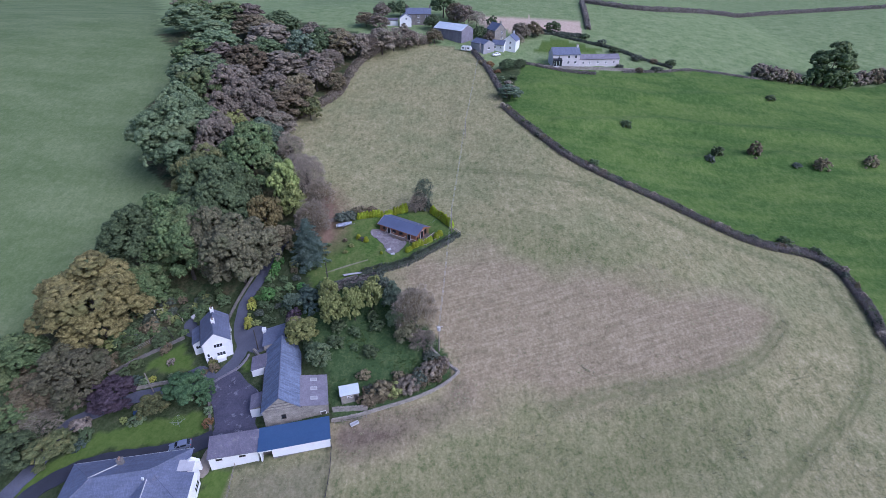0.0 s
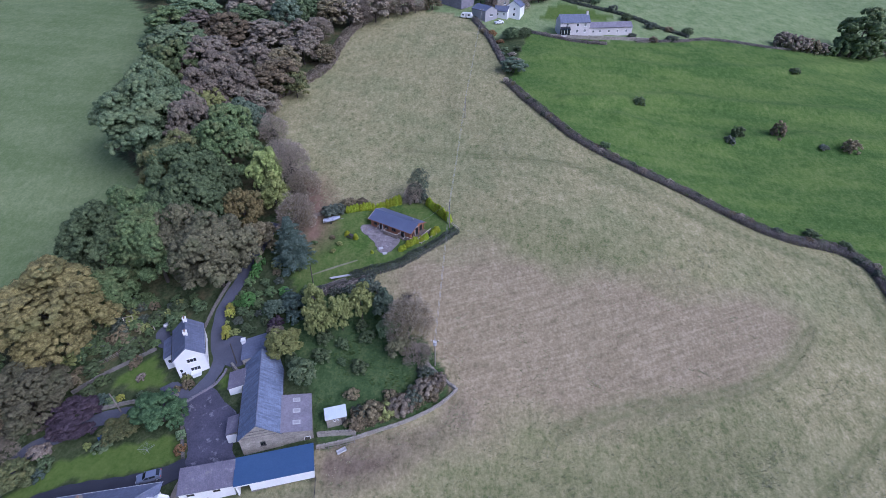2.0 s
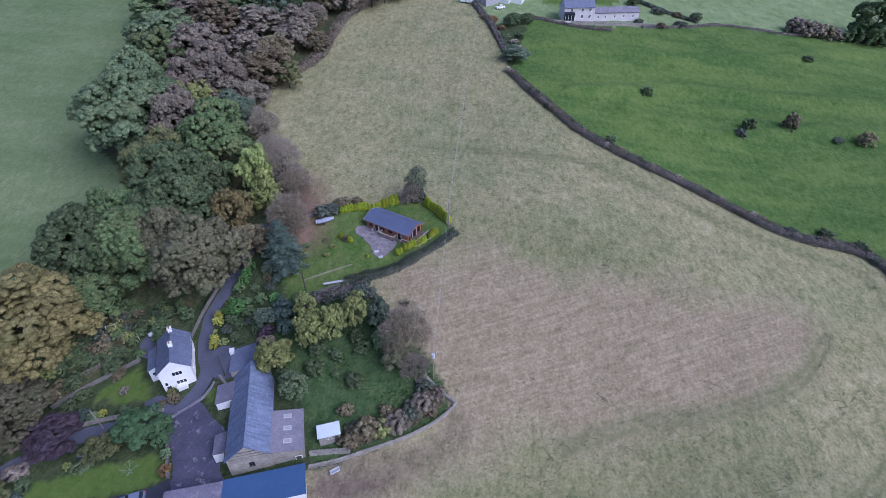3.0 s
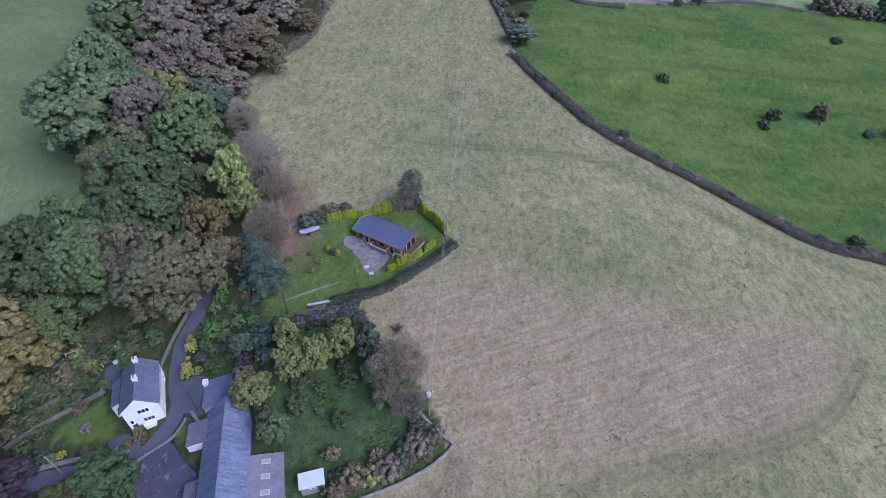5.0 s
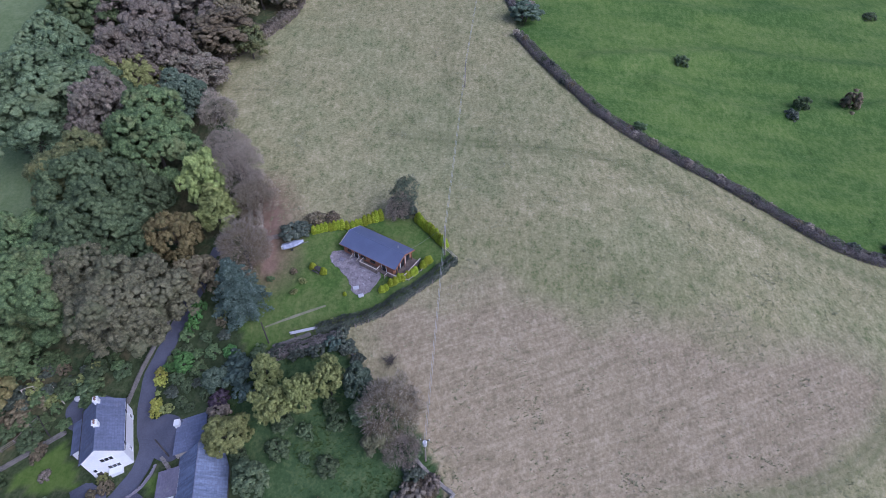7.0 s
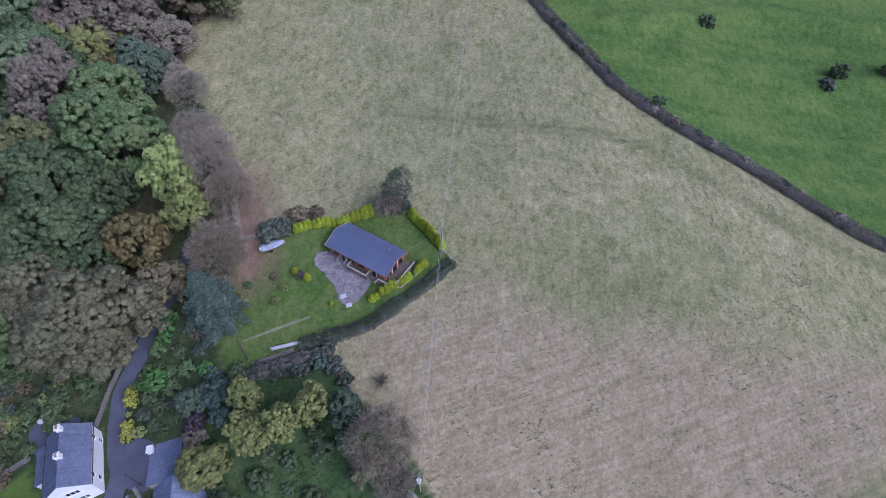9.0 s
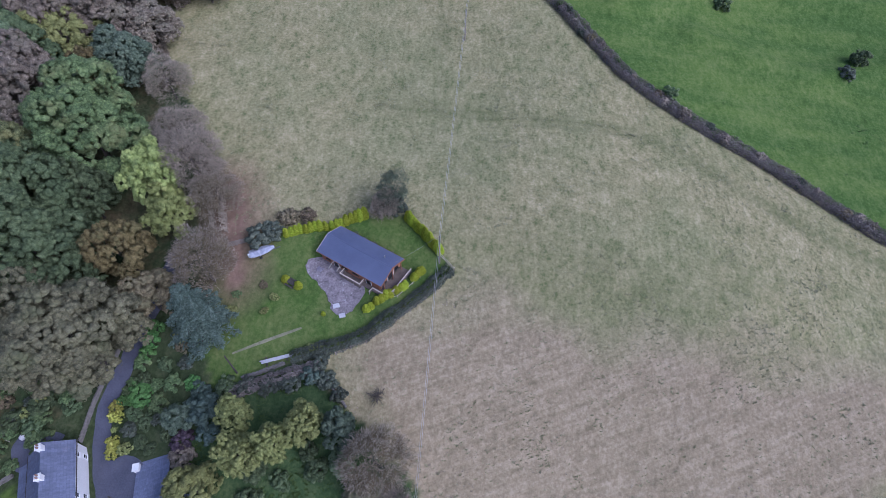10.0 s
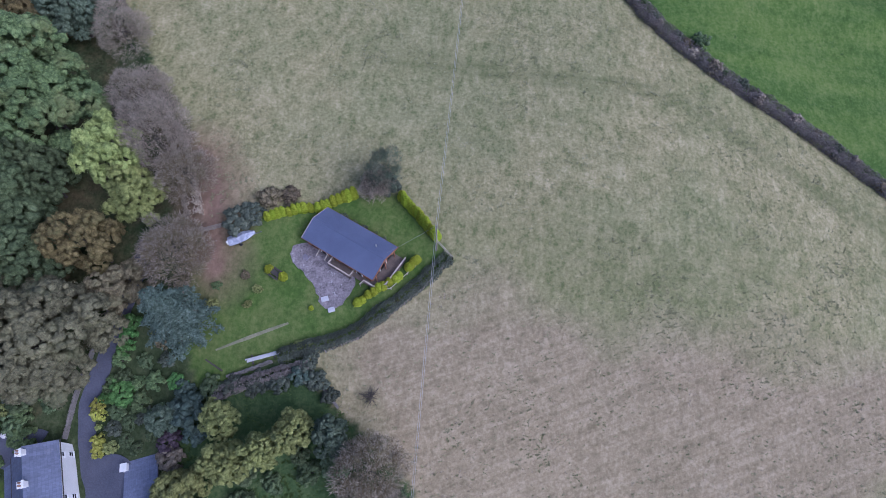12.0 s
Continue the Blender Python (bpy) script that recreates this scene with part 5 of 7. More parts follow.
def courses(corners, n, thick=0.1, step=0.025):
    """A slated or sheeted slope in one stepped skin, from the eave (first two corners) to the ridge (last two)."""
    bm = bmesh.new()
    a, b, c, d = (Vector(p) for p in corners)
    nor = (b - a).cross(d - a).normalized()
    if nor.z < 0:
        nor = -nor
    line = []
    for k in range(n):
        line += [(k / n, step), ((k + 1) / n, 0.0)]
    rows = [(bm.verts.new(a.lerp(d, t) + nor * h), bm.verts.new(b.lerp(c, t) + nor * h)) for t, h in line]
    rows += [(bm.verts.new(d - nor * thick), bm.verts.new(c - nor * thick)), (bm.verts.new(a - nor * thick), bm.verts.new(b - nor * thick))]
    for p, q in zip(rows, rows[1:] + rows[:1]):
        bm.faces.new((p[0], p[1], q[1], q[0]))
    bm.faces.new([r[0] for r in rows])
    bm.faces.new([r[1] for r in rows][::-1])
    bmesh.ops.recalc_face_normals(bm, faces=bm.faces)
    return bm


def window(parent, m, w, h, frame_mat=None, bars=1, cross=0, sill=True, name="window"):
    """A window on a wall: frame and glazing bars, pane, and sill; local x across, z up, y out of the wall (towards -y)."""
    bm = boxes((-w / 2, -w / 2 + 0.07, -0.07, 0.05, 0, h), (w / 2 - 0.07, w / 2, -0.07, 0.05, 0, h), (-w / 2 + 0.07, w / 2 - 0.07, -0.07, 0.05, h - 0.07, h), (-w / 2 + 0.07, w / 2 - 0.07, -0.07, 0.05, 0, 0.07))
    for k in range(bars):
        x = -w / 2 + w * (k + 1) / (bars + 1)
        block(bm, x - 0.03, x + 0.03, -0.06, 0.04, 0.07, h - 0.07)
    for k in range(cross):
        z = h * (k + 1) / (cross + 1)
        block(bm, -w / 2 + 0.07, w / 2 - 0.07, -0.055, 0.035, z - 0.025, z + 0.025)
    win = part(name, bm, frame_mat or WHITE_PAINT, parent)
    win.matrix_basis = m
    part("pane", boxes((-w / 2 + 0.06, w / 2 - 0.06, -0.025, 0.0, 0.06, h - 0.06)), GLASS, win)
    if sill:
        part("sill", boxes((-w / 2 - 0.1, w / 2 + 0.1, -0.16, 0.02, -0.09, -0.004)), frame_mat or WHITE_PAINT, win)
    return win


def door(parent, m, w, h, material, name="door"):
    d = part(name, boxes((-w / 2, w / 2, -0.05, 0.03, 0, h)), material, parent)
    d.matrix_basis = m
    part("frame", boxes((-w / 2 - 0.09, -w / 2 - 0.004, -0.07, 0.04, 0, h + 0.09), (w / 2 + 0.004, w / 2 + 0.09, -0.07, 0.04, 0, h + 0.09), (-w / 2 - 0.004, w / 2 + 0.004, -0.07, 0.04, h + 0.004, h + 0.09)), WHITE_PAINT, d)
    part("handle", boxes((w / 2 - 0.16, w / 2 - 0.06, -0.1, -0.05, h * 0.48, h * 0.5)), METAL, d)
    return d


def chimney(parent, x, y, z0, z1, material, pots=2, wide=0.7):
    bm = boxes((x - wide / 2, x + wide / 2, y - 0.4, y + 0.4, z0, z1), (x - wide / 2 - 0.07, x + wide / 2 + 0.07, y - 0.47, y + 0.47, z1, z1 + 0.14))
    c = part("chimney", bm, material, parent)
    for k in range(pots):
        bm = bmesh.new()
        yy = y + (k - (pots - 1) / 2) * 0.4
        stick(bm, (x, yy, z1 + 0.13), (x, yy, z1 + 0.55), 0.14, 0.11, 10)
        part("chimney_pot", bm, POT, c)
    return c


POT = plain("clay_pot", (0.2, 0.12, 0.09), (0.34, 0.22, 0.16), 0.85, 8, 1, relief=0)


def face_m(x, y, z, side):
    """Pose of an opening on the wall that looks towards a side: s, n, e or w."""
    return pose(x, y, z, 0, 0, {"s": 0, "e": 90, "n": 180, "w": -90}[side])


def gable_house(ob, w, length, z0, eave, ridge, wall_mat, roof_mat, over=0.25, n=14, ridge_mat=None, verge=0.15):
    """Walls with gables at both ends and a roof of two slopes; the ridge runs along local y."""
    a, b = w / 2, length / 2
    t = 0.35
    part("wall", prism([(-a, z0), (-a, eave), (0, ridge - 0.1), (a, eave), (a, z0)], -b, -b + t), wall_mat, ob)
    part("wall", prism([(-a, z0), (-a, eave), (0, ridge - 0.1), (a, eave), (a, z0)], b - t, b), wall_mat, ob)
    part("wall", boxes((-a, -a + t, -b + t, b - t, z0, eave)), wall_mat, ob)
    part("wall", boxes((a - t, a, -b + t, b - t, z0, eave)), wall_mat, ob)
    rise = (ridge - eave) / a
    for s in (-1, 1):
        part("roof", courses([(s * (a + over), -b - verge, eave - over * rise), (s * (a + over), b + verge, eave - over * rise), (0, b + verge, ridge), (0, -b - verge, ridge)], n), roof_mat, ob)
    part("ridge", prism([(-0.14, ridge - 0.06), (0, ridge + 0.09), (0.14, ridge - 0.06)], -b - verge - 0.02, b + verge + 0.02), ridge_mat or roof_mat, ob)
    for s in (-1, 1):
        x = s * (a + over + 0.05)
        part("gutter", boxes((min(x, x + s * 0.1), max(x, x + s * 0.1), -b - verge, b + verge, eave - over * rise - 0.14, eave - over * rise - 0.03)), DARK_TIMBER, ob)


def lean_to(ob, x0, x1, y0, y1, z0, zh, zl, wall_mat, roof_mat, n=8, over=0.15, name="lean_to"):
    """A lean-to along a wall at x0 (high) that falls to x1 (low): walls and one slope."""
    lo, hi = min(x0, x1), max(x0, x1)
    zat = lambda x: zh + (zl - zh) * (x - x0) / (x1 - x0)
    prof = [(lo, z0), (lo, zat(lo) - 0.12), (hi, zat(hi) - 0.12), (hi, z0)]
    body = part(name, prism(prof, y0, y1), wall_mat, ob)
    s = 1 if x1 > x0 else -1
    xe = x1 + s * over
    part("roof", courses([(xe, y0 - over, zat(xe)), (xe, y1 + over, zat(xe)), (x0, y1 + over, zh), (x0, y0 - over, zh)], n, 0.08), roof_mat, body)
    return body


# ---- the white cottage by the lane ----
def build_cottage():
    ob = thing("cottage", pose(-48.4, -39.1, 0, 0, 0, 26.8), "white-rendered cottage with a grey slate roof beside the lane", "house")
    gable_house(ob, 5.9, 9.6, -2.2, 4.1, 6.6, WHITE, SLATE, n=20)
    chimney(ob, 0, 4.0, 6.1, 7.3, WHITE, 2)
    chimney(ob, 0.1, -0.4, 6.1, 7.2, WHITE, 2)
    lt = lean_to(ob, -2.95, -5.3, -1.2, 4.4, -1.6, 3.2, 2.1, WHITE, SLATE, 9)
    window(lt, face_m(-4.2, -1.2, 0.5, "s"), 1.2, 0.9, None, 1)
    for z, x in ((2.4, 0.3), (-0.1, 0.5)):
        window(ob, face_m(x, -4.8, z, "s"), 1.9, 1.05, None, 2)
    for y in (-3.1, 3.0):
        for z, dy in ((2.5, 0), (0.4, 0.2)):
            window(ob, face_m(2.95, y + dy, z, "e"), 0.75, 1.05, None, 0, 1)
    bay = part("porch", boxes((-0.5, 1.3, -5.7, -4.8, -2.0, -0.35), (-0.62, 1.42, -5.82, -4.8, -0.35, -0.22)), WHITE, ob)
    window(ob, face_m(-2.2, -4.8, 0.2, "s"), 0.6, 1.0, None, 0)
    door(ob, face_m(-2.0, -4.8, -1.6, "s"), 0.85, 1.75, DARK_TIMBER)


build_cottage()


# ---- the long barn with its lean-tos ----
def build_barn():
    ob = thing("barn", pose(-29.1, -49.3, 0, 0, 0, 17.1), "long stone barn with a blue-grey slate roof", "barn")
    gable_house(ob, 7.3, 19.2, -5.0, 0.9, 4.1, STONE, SLATE_BLUE, over=0.3, n=26, ridge_mat=SLATE)
    for z in (1.0, 1.75, 2.5):
        half = 3.65 * (4.0 - z) / 3.2
        part("string_course", boxes((-half, half, -9.72, -9.6, z - 0.07, z + 0.05)), STONE_DARK, ob)
    window(ob, face_m(0.3, -9.6, -1.9, "s"), 0.95, 1.1, DARK_TIMBER, 1)
    window(ob, face_m(-3.65, -0.5, -1.8, "w"), 1.0, 1.2, None, 1)
    window(ob, face_m(-3.65, 3.2, -1.8, "w"), 1.0, 1.2, None, 1)
    # east lean-to with three rooflights
    lt = lean_to(ob, 3.65, 9.3, -9.5, -1.0, -5.0, 0.85, -0.15, STONE, CEMENT, 5, 0.15)
    door(lt, face_m(8.2, -9.5, -3.6, "s"), 1.0, 1.6, DARK_TIMBER)
    for y in (-7.6, -4.9, -2.3):
        z = 0.85 - (6.5 - 3.65) / 5.65
        rl = part("rooflight", slab([(5.9, y - 0.45, 0.585), (7.3, y - 0.45, 0.335), (7.3, y + 0.45, 0.335), (5.9, y + 0.45, 0.585)], 0.2), PALE_GREY, lt)
        part("pane", slab([(6.05, y - 0.33, 0.57), (7.15, y - 0.33, 0.375), (7.15, y + 0.33, 0.375), (6.05, y + 0.33, 0.57)], 0.03), CEMENT_PALE, rl)
    # west porch with a dark slated roof and a white end
    pch = lean_to(ob, -3.65, -6.9, 3.5, 7.8, -4.2, 1.1, 0.45, WHITE, SLATE_OLD, 6, 0.15)
    window(pch, face_m(-5.6, 5.6, -3.1, "s"), 1.3, 1.3, None, 1)
    lw = lean_to(ob, -3.65, -6.5, -6.4, -2.6, -4.8, -0.3, -1.0, STONE, SLATE_OLD, 6, 0.15)
    part("white_end", boxes((-6.6, -3.7, -6.62, -6.56, -4.6, -1.12)), WHITE, lw, "white-painted end wall")
    # north annex
    an = thing("annex", pose(-29.1, -49.3, 0, 0, 0, 17.1), "low stone annex with a grey slate roof behind the barn", "outbuilding")
    part("wall", boxes((-4.5, 0.2, 9.7, 15.6, -2.5, 1.5)), STONE, an)
    part("roof", courses([(-4.8, 9.7, 1.6), (-4.8, 15.9, 1.6), (0.4, 15.9, 2.7), (0.4, 9.7, 2.7)], 13), SLATE, an)
    part("gable", prism([(-4.5, 1.5), (0.2, 1.5), (0.2, 2.5)], 9.72, 15.58), STONE, an)
    part("chimney", boxes((-5.0, -4.2, 14.6, 15.6, 0.5, 2.4), (-5.08, -4.12, 14.52, 15.68, 2.4, 2.5)), WHITE, an)


PALE_GREY = plain("pale_metal", (0.42, 0.41, 0.43), (0.55, 0.54, 0.56), 0.6, 6, 1, relief=0)
CEMENT_PALE = plain("clear_sheet", (0.3, 0.29, 0.31), (0.4, 0.39, 0.41), 0.4, 6, 1, relief=0)
build_barn()


# ---- blue-roofed shed, low white outbuilding, garden hut ----
def build_blue_shed():
    ob = thing("shed", pose(-22.6, -62.1, 0, 0, 0, 17.2), "long shed with a bright blue sheet roof and white front", "shed")
    part("wall", boxes((-6.7, 6.7, 2.0, 2.35, -6.2, -1.6)), WHITE, ob)
    part("wall", boxes((-6.7, -6.4, -2.2, 2.0, -6.2, -2.05)), WHITE, ob)
    part("wall", boxes((6.4, 6.7, -2.2, 2.0, -6.2, -2.05)), WHITE, ob)
    part("front_panel", boxes((-4.4, 6.7, -2.45, -2.2, -4.6, -2.05)), WHITE_PAINT, ob, "white-painted boarded front")
    part("plinth", boxes((-4.4, 6.7, -2.4, -2.2, -6.6, -4.6)), STONE_DARK, ob)
    part("back_wall", boxes((-6.4, -4.4, -1.2, -1.0, -6.2, -2)), DARK_TIMBER, ob)
    part("post", boxes((-6.7, -6.45, -2.45, -2.2, -6.4, -2.0)), WHITE_PAINT, ob)
    part("roof", courses([(-6.95, -2.75, -1.95), (6.95, -2.75, -1.95), (6.95, 2.6, -1.4), (-6.95, 2.6, -1.4)], 3, 0.09, 0.015), BLUE, ob)
    part("fascia", boxes((-6.95, 6.95, -2.8, -2.76, -2.2, -1.98)), WHITE_PAINT, ob)


def build_low_house():
    ob = thing("outbuilding", pose(-33.7, -65.4, 0, 0, 0, 15.6), "low white outbuilding with an old grey slate roof", "outbuilding")
    part("wall", boxes((-4.5, 4.5, -2.1, -1.8, -6.4, -2.3)), WHITE, ob)
    part("wall", boxes((-4.5, 4.5, 1.8, 2.1, -6.4, -1.35)), WHITE, ob)
    for s in (-1, 1):
        part("wall", prism([(-1.8, -6.4), (1.8, -6.4), (1.8, -1.4), (-1.8, -2.3)], min(s * 4.2, s * 4.5), max(s * 4.2, s * 4.5)), WHITE, ob).matrix_basis = Matrix(((0, 1, 0, 0), (1, 0, 0, 0), (0, 0, 1, 0), (0, 0, 0, 1)))
    part("roof", courses([(-4.7, -2.35, -2.25), (4.7, -2.35, -2.25), (4.7, 2.3, -1.2), (-4.7, 2.3, -1.2)], 12), SLATE_OLD, ob)
    for x in (-2.6, 1.7):
        window(ob, face_m(x, -2.1, -3.3, "s"), 1.2, 0.5, DARK_TIMBER, 1, sill=False)
    part("downpipe", boxes((4.3, 4.4, -2.2, -2.1, -6.3, -2.3)), WHITE_PAINT, ob)


def build_hut():
    ob = thing("garden_hut", pose(-13.7, -52.0, 0, 0, 0, 19), "small garden hut with a pale metal roof in the orchard", "hut")
    for a in ((-1.9, 1.9, -1.1, -1.0), (-1.9, 1.9, 1.0, 1.1), (-1.9, -1.8, -1.0, 1.0), (1.8, 1.9, -1.0, 1.0)):
        part("wall", boxes((*a, -3.0, 0.3)), STONE, ob)
    part("roof", slab([(-2.1, -1.35, 0.42), (2.1, -1.35, 0.42), (2.1, 1.3, 0.75), (-2.1, 1.3, 0.75)], 0.1), ROOF_PALE, ob)
    for x in (-0.35, 0.25):
        window(ob, face_m(x, -1.1, -0.75, "s"), 0.42, 0.55, WHITE_PAINT, 0, sill=False)
    part("door", boxes((0.9, 1.6, -1.14, -1.1, -2.2, -0.2)), DARK_TIMBER, ob)


ROOF_PALE = plain("pale_roof_sheet", (0.52, 0.57, 0.62), (0.66, 0.70, 0.74), 0.5, 4, 0.7, relief=0.005)
build_blue_shed()
build_low_house()
build_hut()


# ---- the bungalow ----
def hip_roof(ob, x0, x1, y0, y1, z, h, material, n=14, ridge_mat=None, name="roof"):
    d = (y1 - y0) / 2
    a, b, ym = (x0 + d, 0, 0)[0], x1 - d, (y0 + y1) / 2
    for c in ([(x0, y0, z), (x1, y0, z), (b, ym, z + h), (a, ym, z + h)], [(x1, y1, z), (x0, y1, z), (a, ym, z + h), (b, ym, z + h)],
              [(x1, y0, z), (x1, y1, z), (b, ym + 0.01, z + h), (b, ym - 0.01, z + h)], [(x0, y1, z), (x0, y0, z), (a, ym - 0.01, z + h), (a, ym + 0.01, z + h)]):
        part(name, courses(c, n), material, ob)
    for p, q in (((x0, y0), a), ((x0, y1), a), ((x1, y0), b), ((x1, y1), b)):
        bm = bmesh.new()
        stick(bm, (*p, z + 0.08), (q, ym, z + h + 0.06), 0.09, 0.09, 6)
        part("hip_flashing", bm, ridge_mat or material, ob)
    bm = bmesh.new()
    stick(bm, (a, ym, z + h + 0.06), (b, ym, z + h + 0.06), 0.1, 0.1, 6)
    part("ridge", bm, material, ob)
    return a, b, ym


def build_bungalow():
    ob = thing("bungalow", pose(-47.9, -74.9, 0, 0, 0, 14), "white bungalow with a large hipped grey slate roof", "house")
    part("wall", boxes((-11.9, 7.9, -4.2, 5.6, -6.8, -2.0)), WHITE, ob)
    a, b, ym = hip_roof(ob, -12.6, 8.6, -5.0, 6.3, -2.0, 2.6, SLATE, 16, SLATE)
    chimney(ob, -3.4, 4.2, -1.6, 0.2, STONE_DARK, 2, 0.9)
    bm = bmesh.new()
    stick(bm, (a - 0.3, ym, 0.68), (-3.9, 4.0, -0.86), 0.1, 0.1, 6)
    part("ridge_cap", bm, PALE_GREY, ob, "pale lead ridge capping")
    part("vent", boxes((2.0, 2.3, ym - 1.6, ym - 1.3, 0.0, 0.55)), WHITE_PAINT, ob)
    wing = part("wing", boxes((-0.6, 6.6, -13, -4.9, -6.8, -2.0)), WHITE, ob)
    for s in (-1, 1):
        part("roof", courses([(3.0 + s * 4.3, -13.4, -2.0), (3.0 + s * 4.3, -4.6, -2.0), (3.0, -1.0, 0.45), (3.0, -13.4, 0.45)], 14), SLATE, wing)
    bm = bmesh.new()
    stick(bm, (3.0, -13.4, 0.5), (3.0, -1.2, 0.5), 0.1, 0.1, 6)
    part("ridge_cap", bm, PALE_GREY, wing)
    ext = part("extension", boxes((7.9, 9.6, -4.2, 3.2, -6.8, -2.1)), WHITE, ob)
    part("roof", courses([(9.9, -4.5, -2.1), (9.9, 0.9, -2.1), (6.2, 0.9, -1.15), (6.2, -4.5, -1.15)], 9), SLATE, ext)
    part("ribbed_roof", courses([(9.6, 1.0, -1.75), (9.6, 3.4, -1.75), (5.4, 3.4, -1.0), (5.4, 1.0, -1.0)], 7, 0.1, 0.07), PALE_GREY, ext)
    part("parapet", prism([(7.8, -4.5), (7.8, -1.8), (9.0, -0.9), (10.3, -1.8), (10.3, -4.5)], 3.0, 3.5), WHITE, ext, "white gable parapet")
    bay = part("bay_window", boxes((9.6, 10.4, -2.6, 0.6, -5.2, -2.5), (9.6, 10.6, -2.8, 0.8, -2.5, -2.35)), WHITE, ext)
    window(bay, face_m(10.4, -1.0, -4.4, "e"), 2.2, 1.4, None, 2)
    part("fascia", boxes((9.9, 10.0, -4.5, 0.9, -2.35, -2.12)), WHITE_PAINT, ext)
    part("gutter", boxes((-12.6, 8.6, 6.36, 6.44, -2.2, -2.06)), WHITE_PAINT, ob)
    for x in (-8, -4, 0, 4.5):
        window(ob, face_m(x, 4.1, -4.6, "n"), 1.4, 1.2, None, 1)
    for y in (-2, 1.5):
        window(ob, face_m(-11.9, y, -4.6, "w"), 1.4, 1.2, None, 1)
    return ob


build_bungalow()
patch("pavement", [(-40.2, -64.6), (-38.6, -65.2), (-38.0, -69.2), (-39.4, -70.2), (-40.4, -67)], TIMBER, 0.16, "timber decking between the buildings", "deck")


# ---- the log cabin ----
def log_wall(w, h, course=0.15, thick=0.16):
    """Stacked round-faced logs, each course with its own bulge; local x along, z up, outside towards -y."""
    bm = bmesh.new()
    n = int(h / course)
    prof = [(thick / 2, 0.0)]
    for k in range(n):
        z = k * course
        prof += [(-thick / 2 + 0.012, z + 0.01), (-thick / 2 - 0.012, z + 0.045), (-thick / 2 - 0.012, z + course - 0.045), (-thick / 2 + 0.012, z + course - 0.01)]
    prof += [(thick / 2, n * course)]
    a = [bm.verts.new((-w / 2, y, z)) for y, z in prof]
    b = [bm.verts.new((w / 2, y, z)) for y, z in prof]
    for k in range(len(a)):
        j = (k + 1) % len(a)
        bm.faces.new((a[k], a[j], b[j], b[k]))
    bm.faces.new(a[::-1])
    bm.faces.new(b)
    bmesh.ops.recalc_face_normals(bm, faces=bm.faces)
    return bm


def rail(parent, a, b, h=0.9, name="railing", mat=None):
    """A deck rail from a to b: posts, top rail and a mid rail."""
    a, b = Vector(a), Vector(b)
    n = max(1, round((b - a).length / 1.3))
    r = part(name, bmesh.new(), PALE_TIMBER, parent)
    for k in range(n + 1):
        p = a.lerp(b, k / n)
        part("post", boxes((p.x - 0.045, p.x + 0.045, p.y - 0.045, p.y + 0.045, p.z - 0.1, p.z + h)), TIMBER, r)
    q = (b - a).normalized()
    side = Vector((-q.y, q.x, 0))
    for z0, z1, wd, mt in ((h, h + 0.07, 0.09, mat or PALE_TIMBER), (h * 0.45, h * 0.45 + 0.08, 0.03, TIMBER)):
        bm = bmesh.new()
        v = [bm.verts.new(p + side * s * wd + Vector((0, 0, z))) for z in (z0, z1) for p, s in ((a - q * 0.05, -1), (b + q * 0.05, -1), (b + q * 0.05, 1), (a - q * 0.05, 1))]
        for f in ((0, 3, 2, 1), (4, 5, 6, 7), (0, 1, 5, 4), (1, 2, 6, 5), (2, 3, 7, 6), (3, 0, 4, 7)):
            bm.faces.new([v[k] for k in f])
        part("handrail" if z0 == h else "mid_rail", bm, mt, r)
    return r


